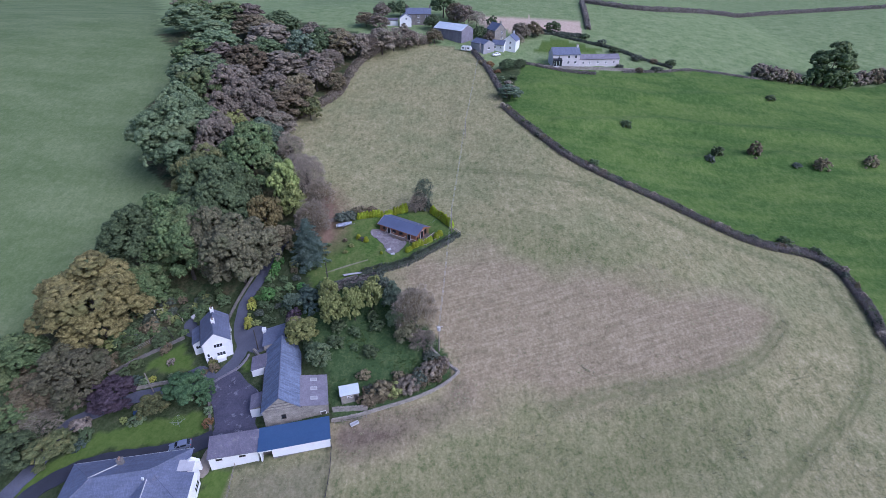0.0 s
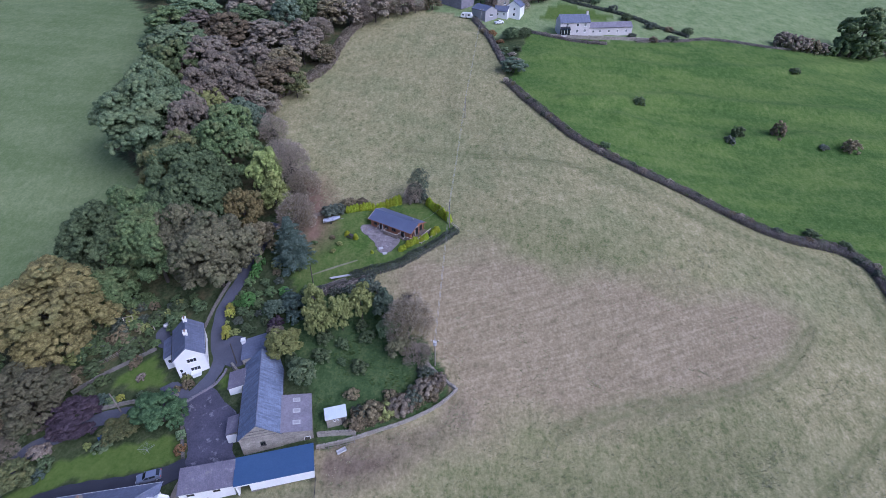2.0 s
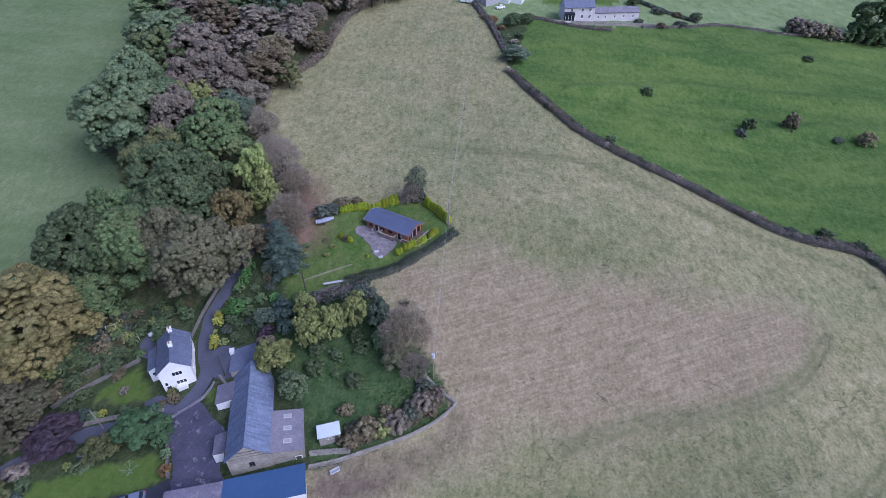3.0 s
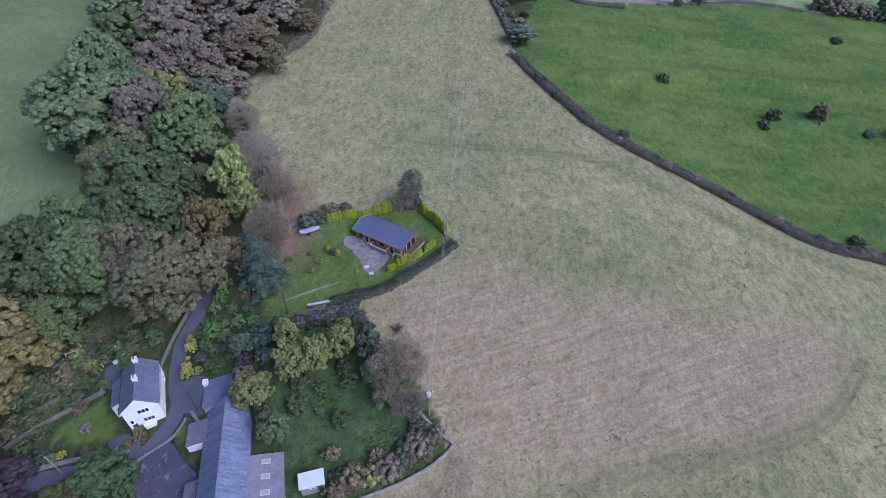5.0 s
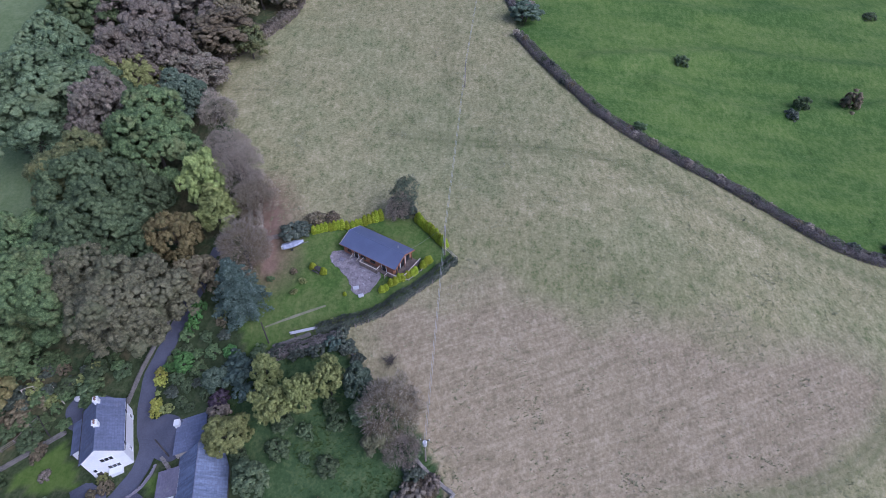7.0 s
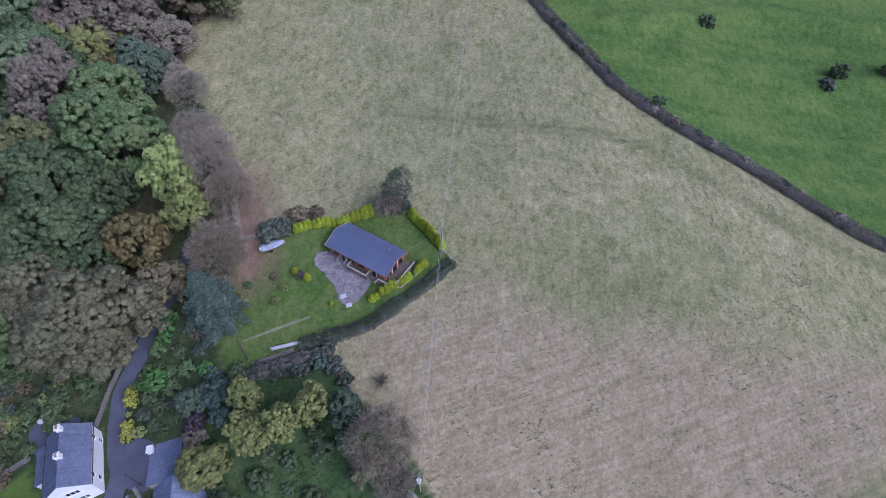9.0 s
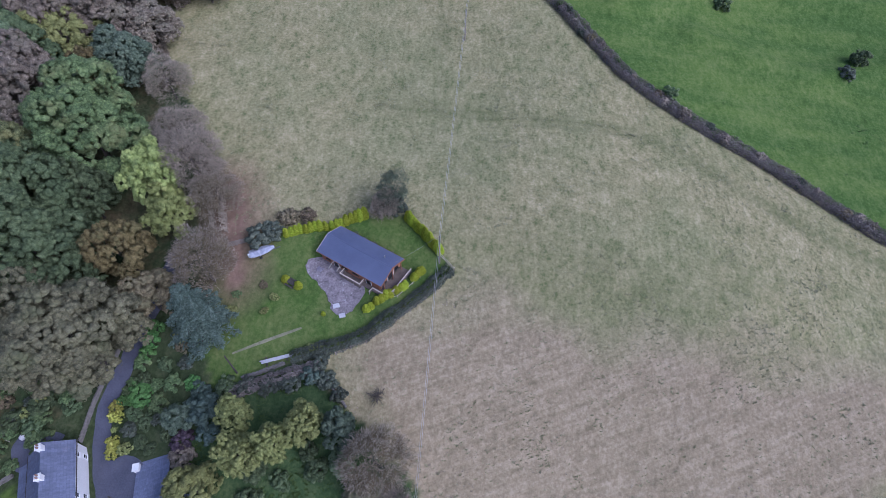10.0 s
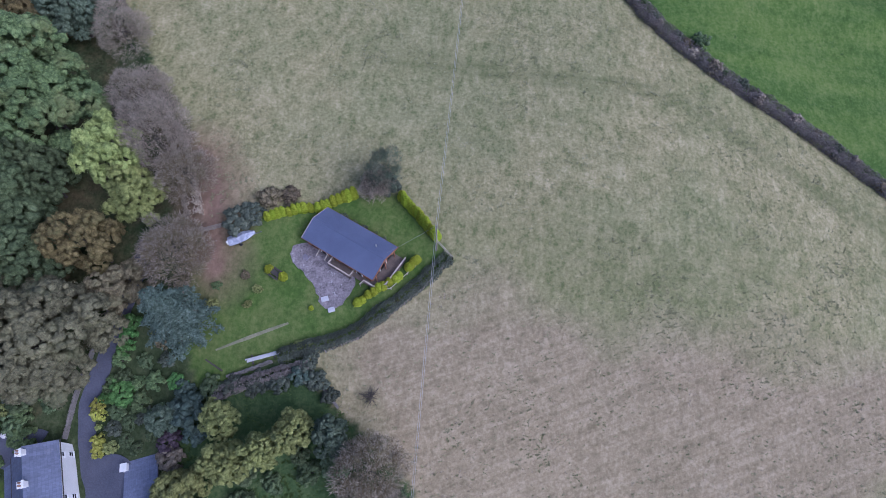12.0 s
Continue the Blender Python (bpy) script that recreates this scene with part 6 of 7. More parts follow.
def build_cabin():
    Z = 12.05
    ob = thing("log_cabin", pose(-8.2, -2.95, Z, 0, 0, -28.2), "stained log cabin with a grey-blue felt roof and timber deck", "cabin")
    L, W, H, R = 12.2, 5.8, 2.1, 3.25
    for y, rz in ((-W / 2, 0), (W / 2, 180)):
        w = part("log_wall", log_wall(L, H + 0.05), LOGS, ob)
        w.matrix_basis = pose(0, y, 0, 0, 0, rz)
    for x, rz in ((-L / 2, -90), (L / 2, 90)):
        w = part("log_wall", log_wall(W - 0.2, H + 0.05), LOGS, ob)
        w.matrix_basis = pose(x, 0, 0, 0, 0, rz)
        g = part("gable", prism([(-W / 2, H), (0, R - 0.15), (W / 2, H)], -0.07, 0.07), LOGS, ob)
        g.matrix_basis = pose(x, 0, 0, 0, 0, 90)
    part("base", boxes((-L / 2, L / 2, -W / 2, W / 2, -1.3, -0.02)), STONE_DARK, ob)
    over, slope = 0.42, (R - H) / (W / 2)
    for s in (-1, 1):
        ye, ze = s * (W / 2 + over), H - over * slope + 0.1
        part("roof", courses([(-L / 2 - 0.65, ye, ze), (L / 2 + 0.75, ye, ze), (L / 2 + 0.75, 0, R + 0.1), (-L / 2 - 0.65, 0, R + 0.1)], 5, 0.12, 0.012), FELT, ob)
        part("fascia", boxes((-L / 2 - 0.65, L / 2 + 0.75, min(ye, ye + s * 0.03), max(ye, ye + s * 0.03), ze - 0.2, ze + 0.01)), LOGS, ob)
        for x in (-L / 2 - 0.69, L / 2 + 0.76):
            bm = slab([(x - 0.03, ye, ze + 0.05), (x + 0.05, ye, ze + 0.05), (x + 0.05, 0, R + 0.15), (x - 0.03, 0, R + 0.15)], 0.24)
            part("barge_board", bm, PALE_TIMBER if x < 0 else LOGS, ob)
    part("ridge", prism([(-0.16, R + 0.04), (0, R + 0.15), (0.16, R + 0.04)], -L / 2 - 0.65, L / 2 + 0.75), FELT, ob).matrix_basis = pose(0, 0, 0.02, 0, 0, 90)
    # flue
    bm = bmesh.new()
    stick(bm, (4.3, 1.3, 2.5), (4.3, 1.3, 3.35), 0.09, 0.09, 10)
    stick(bm, (4.3, 1.3, 3.35), (4.3, 1.3, 3.45), 0.15, 0.04, 10)
    part("flue", bm, METAL, ob)
    for x, w in ((-4.6, 0.9), (-1.1, 1.2), (1.2, 1.2)):
        window(ob, face_m(x, -W / 2 - 0.09, 0.85, "s"), w, 0.95, DARK_TIMBER, 1)
    for x in (-2.9, 3.9):
        d = door(ob, face_m(x, -W / 2 - 0.09, 0.05, "s"), 0.95, 1.95, GLASS)
    for y in (-1.7, 1.7):
        window(ob, face_m(L / 2 + 0.09, y, 0.35, "e"), 1.1, 1.55, DARK_TIMBER, 0)
    door(ob, face_m(L / 2 + 0.09, 0, 0.05, "e"), 1.5, 1.95, GLASS)
    for y in (-2.4, 0, 2.4):
        part("roof_post", boxes((L / 2 + 0.55, L / 2 + 0.68, y - 0.06, y + 0.06, 0, H + 0.1 + (2.9 - abs(y)) * slope - 0.1)), LOGS, ob)
    # deck round the east end and along the front
    deck = part("deck", boxes((6.25, 8.5, -2.4, 2.9, -0.18, -0.06)), DECKING, ob, "weathered timber deck")
    for k in range(12):
        part("plank", boxes((6.25, 8.5, -2.4 + k * 0.445, -2.4 + k * 0.445 + 0.425, -0.056, -0.02)), DECKING, deck)
    bm = bmesh.new()
    v = [bm.verts.new((x, y, z)) for z in (-0.18, -0.03) for x, y in ((3.0, -3.0), (3.0, -3.75), (7.2, -3.75), (8.5, -2.42), (6.0, -2.42), (6.0, -3.0))]
    bm.faces.new(v[6:])
    bm.faces.new(v[5::-1])
    for k in range(6):
        bm.faces.new((v[k], v[(k + 1) % 6], v[(k + 1) % 6 + 6], v[k + 6]))
    bmesh.ops.recalc_face_normals(bm, faces=bm.faces)
    part("deck", bm, DECKING, ob)
    fd = part("deck", boxes((-1.2, 3.0, -4.3, -3.0, -0.2, -0.06)), DECKING, ob, "weathered timber front deck")
    for k in range(9):
        part("plank", boxes((-1.2 + k * 0.467, -1.2 + k * 0.467 + 0.45, -4.3, -3.0, -0.056, -0.02)), DECKING, fd)
    part("skirt", boxes((-1.2, 3.0, -4.34, -4.3, -1.0, -0.2), (6.3, 7.2, -3.79, -3.75, -1.4, -0.19), (8.5, 8.54, -2.4, 2.9, -1.4, -0.19)), STONE_DARK, ob)
    for a, b in (((5.3, -3.7, 0), (7.15, -3.7, 0)), ((7.15, -3.7, 0), (8.45, -2.4, 0)), ((8.45, -2.4, 0), (8.45, 2.85, 0)), ((5.3, -3.7, 0), (5.0, -4.4, -0.4)), ((-1.1, -4.25, 0), (3.0, -4.25, 0)), ((3.0, -4.25, 0), (3.0, -3.1, 0)), ((-1.1, -4.25, 0), (-1.1, -3.1, 0))):
        rail(ob, a, b)
    for k in range(3):
        part("step", boxes((-3.6, -2.2, -3.4 - 0.3 * k, -3.1 - 0.3 * k, -0.75, -0.15 - 0.2 * k)), TIMBER, ob)
    rail(ob, (-3.7, -3.1, -0.1), (-3.7, -4.0, -0.55))
    rail(ob, (-2.1, -3.1, -0.1), (-2.1, -4.0, -0.55))
    return ob


build_cabin()

# ---- hill farm at the top of the field ----
def farm_house(name, x, y, rz, w, length, eave, ridge, wall_mat, roof_mat, label, category="house", chimneys=(), windows=(), n=10):
    z = min(gz(x + dx, y + dy) for dx in (-5, 0, 5) for dy in (-5, 0, 5)) - 0.3
    base = gz(x, y)
    ob = thing(name, pose(x, y, base, 0, 0, rz), label, category)
    gable_house(ob, w, length, z - base, eave, ridge, wall_mat, roof_mat, n=n)
    for cy in chimneys:
        chimney(ob, 0, cy, ridge - 0.5, ridge + 0.9, wall_mat, 2)
    for side, u, v, ww, hh in windows:
        px, py = {"s": (u, -length / 2), "n": (u, length / 2), "e": (w / 2, u), "w": (-w / 2, u)}[side]
        window(ob, face_m(px, py, v, side), ww, hh, None, 1)
    return ob


farm_house("hill_barn", -3, 158.5, 53, 9.5, 19, 4.6, 7.0, CEMENT, ROOF_PALE, "large grey farm shed with a pale sheet roof", "barn")
h = farm_house("farmhouse", -24, 182, 98, 7, 14, 5.4, 8.0, STONE_DARK, SLATE, "dark stone farmhouse with a slate roof", chimneys=(-6.4, 6.4), windows=[("w", u, v, 1.1, 1.3) for u in (-4.5, 0, 4.5) for v in (0.9, 3.5)])
farm_house("cottage", -30.6, 176.5, 8, 6.4, 6, 4.2, 6.6, WHITE, SLATE, "white gabled wing of the hill farmhouse", windows=[("s", -0.8, 0.8, 1.6, 1.1), ("s", 0.4, 3.4, 0.8, 0.9)])
farm_house("garage", -38.5, 178, 98, 4, 7, 2.6, 3.4, WHITE, SLATE_OLD, "small white garage beside the farmhouse", "garage")
farm_house("shed", 12.6, 142, 40, 7, 10, 3.6, 5.2, CEMENT_PALE, SLATE, "small pale grey shed on the hill farm", "shed", windows=[("s", 0, 1.0, 1.8, 1.0)])
farm_house("house", 27.0, 146, -18, 6.6, 8, 4.6, 7.0, WHITE, SLATE, "white-rendered house with a steep gable on the hill farm", chimneys=(3.4,), windows=[("s", 0.6, 2.9, 0.9, 1.2), ("s", 0.6, 0.6, 0.9, 1.2), ("w", -1.0, 1.0, 0.9, 1.1)])
farm_house("cottage", 20.8, 143.6, 72, 4.6, 6.4, 2.9, 4.6, WHITE, SLATE, "low white cottage wing on the hill farm", windows=[("w", -1.6, 1.0, 0.9, 1.0), ("w", 1.4, 1.0, 0.9, 1.0)])
farm_house("house", 19.5, 158.5, 28, 6.6, 9, 5.2, 8.2, STONE, SLATE, "grey stone house with a slate roof on the hill farm", chimneys=(-4.0,), windows=[("s", 0.8, 3.4, 0.9, 1.2), ("s", 0.8, 0.9, 0.9, 1.2)])
old_farm = farm_house("farmhouse", 51.8, 130.6, 102, 6.4, 13.4, 5.2, 7.8, STONE_PALE, SLATE, "two-storey pale stone farmhouse with a slate roof", chimneys=(-6.0,), windows=[("w", u, v, 1.0, 1.3) for u in (-4.6, -1.2, 3.6) for v in (0.9, 3.4)])
farm_house("byre", 68.4, 134.6, 102, 5.2, 20.5, 3.0, 4.6, STONE_PALE, CEMENT, "long low pale stone byre joined to the farmhouse", "byre", windows=[("w", u, 0.8, 0.8, 1.0) for u in (-7.5, -3.4, 0.6, 4.8, 8.0)])

glazed = part("conservatory", boxes((-5.0, -3.25, 2.5, 6.6, -1.5, 0.3)), STONE_PALE, old_farm, "glazed lean-to on a pale stone base")
part("pane", boxes((-4.95, -3.25, 2.55, 6.55, 0.3, 2.6)), GLASS, glazed)
for u in (2.5, 3.85, 5.2, 6.5):
    part("glazing_bar", boxes((-5.02, -4.95, u, u + 0.1, 0.3, 2.6)), WHITE_PAINT, glazed)
part("roof", slab([(-5.2, 2.4, 2.62), (-5.2, 6.7, 2.62), (-3.24, 6.7, 3.5), (-3.24, 2.4, 3.5)], 0.06), GLASS, glazed)


# ---- vehicles ----
def build_car(x, y, rz, paint, label, length=4.15):
    z = gz(x, y) + 0.2
    ob = thing("car", pose(x, y, z, 0, 0, rz), label, "car")
    hl, w = length / 2, 0.86
    prof = [(-hl, 0.35), (-hl, 0.72), (-hl + 0.12, 0.92), (-hl + 1.05, 1.0), (-hl + 1.75, 1.42), (-hl + 2.4, 1.48), (hl - 0.75, 1.42), (hl - 0.12, 0.98), (hl, 0.75), (hl, 0.35), (hl - 0.1, 0.22), (-hl + 0.15, 0.22)]
    bm = bmesh.new()
    sides = []
    for s, wd in ((-1, w), (1, w)):
        sides.append([bm.verts.new((px, s * (wd - max(0, pz - 0.95) * 0.42), pz)) for px, pz in prof])
    bm.faces.new(sides[0][::-1])
    bm.faces.new(sides[1])
    for k in range(len(prof)):
        j = (k + 1) % len(prof)
        bm.faces.new((sides[0][k], sides[0][j], sides[1][j], sides[1][k]))
    bmesh.ops.recalc_face_normals(bm, faces=bm.faces)
    bmesh.ops.bevel(bm, geom=list(bm.edges), offset=0.05, segments=2, affect="EDGES")
    body = part("body", bm, paint, ob)
    part("windscreen", slab([(-hl + 1.13, -0.68, 1.07), (-hl + 1.72, -0.6, 1.43), (-hl + 1.72, 0.6, 1.43), (-hl + 1.13, 0.68, 1.07)], 0.03), GLASS, ob)
    part("rear_window", slab([(hl - 0.68, -0.6, 1.4), (hl - 0.2, -0.68, 1.08), (hl - 0.2, 0.68, 1.08), (hl - 0.68, 0.6, 1.4)], 0.03), GLASS, ob)
    for s in (-1, 1):
        bm = bmesh.new()
        for a, b in ((-hl + 1.35, -hl + 2.2), (-hl + 2.27, hl - 0.8)):
            v = [bm.verts.new((px, s * (w - (pz - 0.95) * 0.42 + 0.012), pz)) for px, pz in ((a, 1.03), (b, 1.03), (b - 0.08, 1.36), (a + 0.42 if a < -0.5 else a, 1.36))]
            bm.faces.new(v if s < 0 else v[::-1])
        part("side_window", bm, GLASS, ob)
        part("mirror", boxes((-hl + 1.3, -hl + 1.45, min(s * 0.86, s * 1.02), max(s * 0.86, s * 1.02), 0.95, 1.08)), paint, ob)
        part("headlight", boxes((-hl - 0.015, -hl + 0.2, min(s * 0.5, s * 0.8), max(s * 0.5, s * 0.8), 0.66, 0.82)), PALE_GREY, ob)
        part("tail_light", boxes((hl - 0.1, hl + 0.015, min(s * 0.58, s * 0.8), max(s * 0.58, s * 0.8), 0.74, 0.96)), RED_LAMP, ob)
        for wx in (-hl + 0.78, hl - 0.75):
            bm = bmesh.new()
            stick(bm, (wx, s * 0.68, 0.3), (wx, s * 0.88, 0.3), 0.3, 0.3, 18)
            tyre = part("wheel", bm, RUBBER, ob)
            bm = bmesh.new()
            stick(bm, (wx, s * 0.86, 0.3), (wx, s * 0.895, 0.3), 0.19, 0.17, 14)
            part("rim", bm, METAL, tyre)
    return ob


RED_LAMP = plain("red_lamp", (0.3, 0.01, 0.01), (0.4, 0.02, 0.02), 0.3, 5, 1, relief=0)
build_car(-45.6, -64.6, 23, CAR_BLUE, "grey-blue hatchback parked on the tarmac drive")
build_car(19.4, 134.6, 30, WHITE_PAINT, "small white car parked at the hill farm")


def build_caravan():
    x, y = 4.6, 139
    ob = thing("caravan", pose(x, y, gz(x, y), 0, 0, -12), "white touring caravan at the field edge", "caravan")
    bm = prism([(-2.6, 0.7), (-2.7, 1.3), (-2.2, 2.45), (2.1, 2.5), (2.6, 1.4), (2.5, 0.6), (2.1, 0.45), (-2.1, 0.45)], -1.05, 1.05)
    bmesh.ops.bevel(bm, geom=list(bm.edges), offset=0.12, segments=2, affect="EDGES")
    part("body", bm, WHITE_PAINT, ob)
    for px in (-1.5, 1.2):
        part("window", boxes((px - 0.5, px + 0.5, -1.08, -1.04, 1.35, 1.95)), GLASS, ob)
    part("door", boxes((-0.45, 0.2, -1.075, -1.045, 0.6, 2.2)), PALE_GREY, ob)
    for s in (-1, 1):
        bm = bmesh.new()
        stick(bm, (0.2, s * 0.8, 0.3), (0.2, s * 1.0, 0.3), 0.31, 0.31, 16)
        part("wheel", bm, RUBBER, ob)
    part("drawbar", boxes((-3.9, -2.6, -0.06, 0.06, 0.42, 0.52)), METAL, ob)


build_caravan()


def build_boat():
    x, y = -25.1, -3.1
    ob = thing("boat", pose(x, y, gz(x, y) + 0.35, 0, 0, 30), "small boat on a trailer under a pale grey tarpaulin", "boat")
    bm = bmesh.new()
    rows = []
    for k in range(13):
        t = k / 12
        u = -2.1 + 4.2 * t
        half = 0.92 * (1 - max(0, t - 0.45) ** 2 * 2.6) * (0.86 + 0.14 * min(1, t * 6))
        keel = 0.12 + 0.35 * max(0, t - 0.6)
        sag = 0.05 * math.sin(k * 2.1)
        row = [(u, -half * 0.5, keel), (u, -half, 0.55), (u, -half * 0.96, 0.72), (u, -half * 0.45, 0.88 + sag), (u, 0, 1.0 + sag * 0.5), (u, half * 0.45, 0.88 + sag), (u, half * 0.96, 0.72), (u, half, 0.55), (u, half * 0.5, keel)]
        rows.append([bm.verts.new(p) for p in row])
    for a, b in zip(rows, rows[1:]):
        for k in range(9):
            bm.faces.new((a[k], a[(k + 1) % 9], b[(k + 1) % 9], b[k]))
    bm.faces.new(rows[0])
    bm.faces.new(rows[-1][::-1])
    bmesh.ops.recalc_face_normals(bm, faces=bm.faces)
    part("covered_hull", bm, TARP, ob)
    part("trailer", boxes((-2.2, 3.0, -0.05, 0.05, -0.02, 0.08), (-0.6, -0.5, -0.9, 0.9, -0.05, 0.05)), METAL, ob)
    for s in (-1, 1):
        bm = bmesh.new()
        stick(bm, (-0.55, s * 0.82, -0.05), (-0.55, s * 0.96, -0.05), 0.25, 0.25, 14)
        part("wheel", bm, RUBBER, ob)
    part("outboard", boxes((-2.4, -2.1, -0.16, 0.16, 0.1, 0.85)), WHITE_PAINT, ob)


build_boat()


# ---- walls, fences, gates ----
def stone_wall(line, h, w, label, seed, material=None, lift=0.0):
    """A dry-stone wall: rough stones laid in courses on each side of a core, with cope stones on top."""
    rng = np.random.default_rng(seed)
    pts = smooth_line(line, 0.45)
    ob = thing("stone_wall", Matrix(), label, "wall")
    core, cope = bmesh.new(), bmesh.new()
    for k, (p, q) in enumerate(zip(pts, pts[1:])):
        ang = math.atan2(q[1] - p[1], q[0] - p[0])
        for c in range(max(2, int(h / 0.3))):
            m = pose((p[0] + q[0]) / 2, (p[1] + q[1]) / 2, gz(*p) + lift - 0.1 + 0.3 * c, 0, 0, math.degrees(ang) + rng.uniform(-6, 6))
            wd = w * (1 - 0.12 * c) * rng.uniform(0.85, 1.12)
            tmp = len(core.verts)
            block(core, -0.26, 0.26, -wd / 2, wd / 2, 0, 0.29 * rng.uniform(0.9, 1.1))
            core.verts.ensure_lookup_table()
            for v in core.verts[tmp:]:
                v.co = m @ (v.co + Vector(rng.uniform(-0.03, 0.03, 3)))
        tmp = len(cope.verts)
        m = pose(p[0], p[1], gz(*p) + lift - 0.1 + 0.3 * max(2, int(h / 0.3)), 0, rng.uniform(-12, 12), math.degrees(ang) + rng.uniform(-14, 14))
        block(cope, -0.2, 0.2, -w * 0.42, w * 0.42, 0, rng.uniform(0.14, 0.26))
        cope.verts.ensure_lookup_table()
        for v in cope.verts[tmp:]:
            v.co = m @ v.co
    part("courses", core, material or STONE, ob)
    part("coping", cope, material or STONE, ob)
    return ob


stone_wall([(9.4, -43.6), (7.2, -46.0), (4.2, -48.4), (-0.6, -51.2), (-6, -53.6), (-11, -55.7), (-16.4, -57.4)], 0.7, 0.42, "pale dry-stone wall round the orchard", 1)
stone_wall([(0.8, -36.6), (3.4, -39.6), (7.0, -42.2), (9.2, -43.4)], 0.7, 0.6, "broken dry-stone wall along the orchard hedge", 2)
stone_wall([(-11.0, -22.6), (-9.2, -24.6), (-7.4, -26.4)], 0.5, 0.4, "grey dry-stone wall at the field edge", 3, STONE_DARK)
stone_wall([(-43.6, -12), (-45.4, -18), (-46.6, -22.6), (-47.8, -27.2), (-48.4, -30), (-48.9, -32.8)], 1.1, 0.28, "stone wall along the lane", 4, STONE_DARK)
stone_wall([(-69.5, -49.5), (-65.6, -45), (-61.2, -41.2), (-57.4, -38.2)], 0.6, 0.5, "overgrown stone wall round the cottage lawn", 5, STONE_DARK)
stone_wall([(-63, -52.6), (-56.4, -50.2), (-50.6, -49.6), (-47.8, -48.2)], 0.8, 0.5, "stone wall between the cottage garden and the lane", 6)
stone_wall([(-46.4, -50.6), (-43.6, -48.2), (-41.2, -46.2), (-40, -44.2), (-39.6, -42.4)], 0.3, 0.17, "low pale kerb wall between lane and yard", 7, CEMENT)
stone_wall([(-45.2, -52.4), (-43.6, -55.6), (-42.2, -58.6), (-41.2, -60.6)], 0.7, 0.5, "stone wall between the lawn and the yard", 8, STONE_DARK)
stone_wall([(-38.6, -41.6), (-37.2, -42.8), (-36.4, -43.4)], 0.9, 0.6, "stone wall with shrubs near the barn", 9, STONE_DARK)
stone_wall([(-16.6, -55.2), (-13, -54.6), (-9.6, -54.2)], 0.9, 0.6, "grey stone wall behind the garden hut", 10)
stone_wall([(42, 124.6), (58, 126), (74, 128.6), (86, 130)], 1.2, 0.7, "stone garden wall below the old farmhouse", 11)
stone_wall([(-24.2, -23.2), (-21.4, -22.2), (-18, -20.8)], 0.4, 0.4, "grey stone wall at the foot of the garden", 13, STONE_DARK)


def fence(line, h, label, rails=2, gap=2.0, mat=None, board=0.1, name="fence"):
    """A post-and-rail fence: each post and each rail a part."""
    ob = thing(name, Matrix(), label, "fence")
    pts = []
    for (x0, y0), (x1, y1) in zip(line, line[1:]):
        n = max(1, round(math.dist((x0, y0), (x1, y1)) / gap))
        pts += [(x0 + (x1 - x0) * k / n, y0 + (y1 - y0) * k / n) for k in range(n)]
    pts.append(line[-1])
    mat = mat or TIMBER
    for x, y in pts:
        z = gz(x, y)
        part("post", boxes((x - 0.06, x + 0.06, y - 0.06, y + 0.06, z - 0.3, z + h + 0.08)), mat, ob)
    for (x0, y0), (x1, y1) in zip(pts, pts[1:]):
        for k in range(rails):
            bm = bmesh.new()
            zz = h * (k + 0.75) / rails
            a, b = Vector((x0, y0, gz(x0, y0) + zz)), Vector((x1, y1, gz(x1, y1) + zz))
            q = (b - a).normalized()
            s = Vector((-q.y, q.x, 0)) * 0.025
            v = [bm.verts.new(p) for p in (a - s, b - s, b + s, a + s)]
            v += [bm.verts.new(u.co + Vector((0, 0, board))) for u in v]
            for f in ((0, 3, 2, 1), (4, 5, 6, 7), (0, 1, 5, 4), (1, 2, 6, 5), (2, 3, 7, 6), (3, 0, 4, 7)):
                bm.faces.new([v[i] for i in f])
            part("rail", bm, mat, ob)
    return ob


fence([(5.3, -1.2), (7.9, -3.7)], 1.1, "pale rail fence at the garden corner", 2, 1.5, PALE_TIMBER)
fence([(7.9, -3.7), (3.4, -9.2), (-1.2, -13.4), (-5.4, -16.9), (-10, -19)], 1.0, "post and wire fence outside the clipped hedge", 2, 2.6, TIMBER, 0.03)
fence([(-31.9, -2.4), (-28.2, -1.2)], 1.2, "grey timber fence panel beside the garden", 4, 1.8, TIMBER, 0.2)
fence([(-62.6, -36.4), (-64.8, -40.4), (-68, -43.4)], 1.2, "weathered timber fence behind the cottage", 3, 1.8, TIMBER, 0.08)
fence([(-62.6, -36.4), (-59.6, -39.0)], 1.3, "dark timber fence beside the cottage lawn", 4, 1.8, DARK_TIMBER, 0.15)
fence([(-62.8, -31.2), (-59.8, -33.6)], 1.0, "old timber rail beside the paved yard", 2, 1.8, PALE_TIMBER)
fence([(-15.2, -62.8), (-14.4, -67.5), (-14, -76)], 1.1, "timber field fence beside the blue shed", 2, 2.4, DARK_TIMBER)
fence([(-33.2, -67.6), (-32, -76)], 1.0, "thin wire fence beside the paddock", 2, 2.4, TIMBER, 0.04)
fence([(-15.8, -57.8), (-12.4, -57.0), (-9.4, -55.9)], 1.0, "grey rail fence below the garden hut", 2, 1.8, TIMBER)
fence([(-3.2, -9.9), (-1.2, -9.2), (2.2, -5.4)], 0.5, "low pale garden rail beside the conifers", 1, 1.5, PALE_TIMBER)


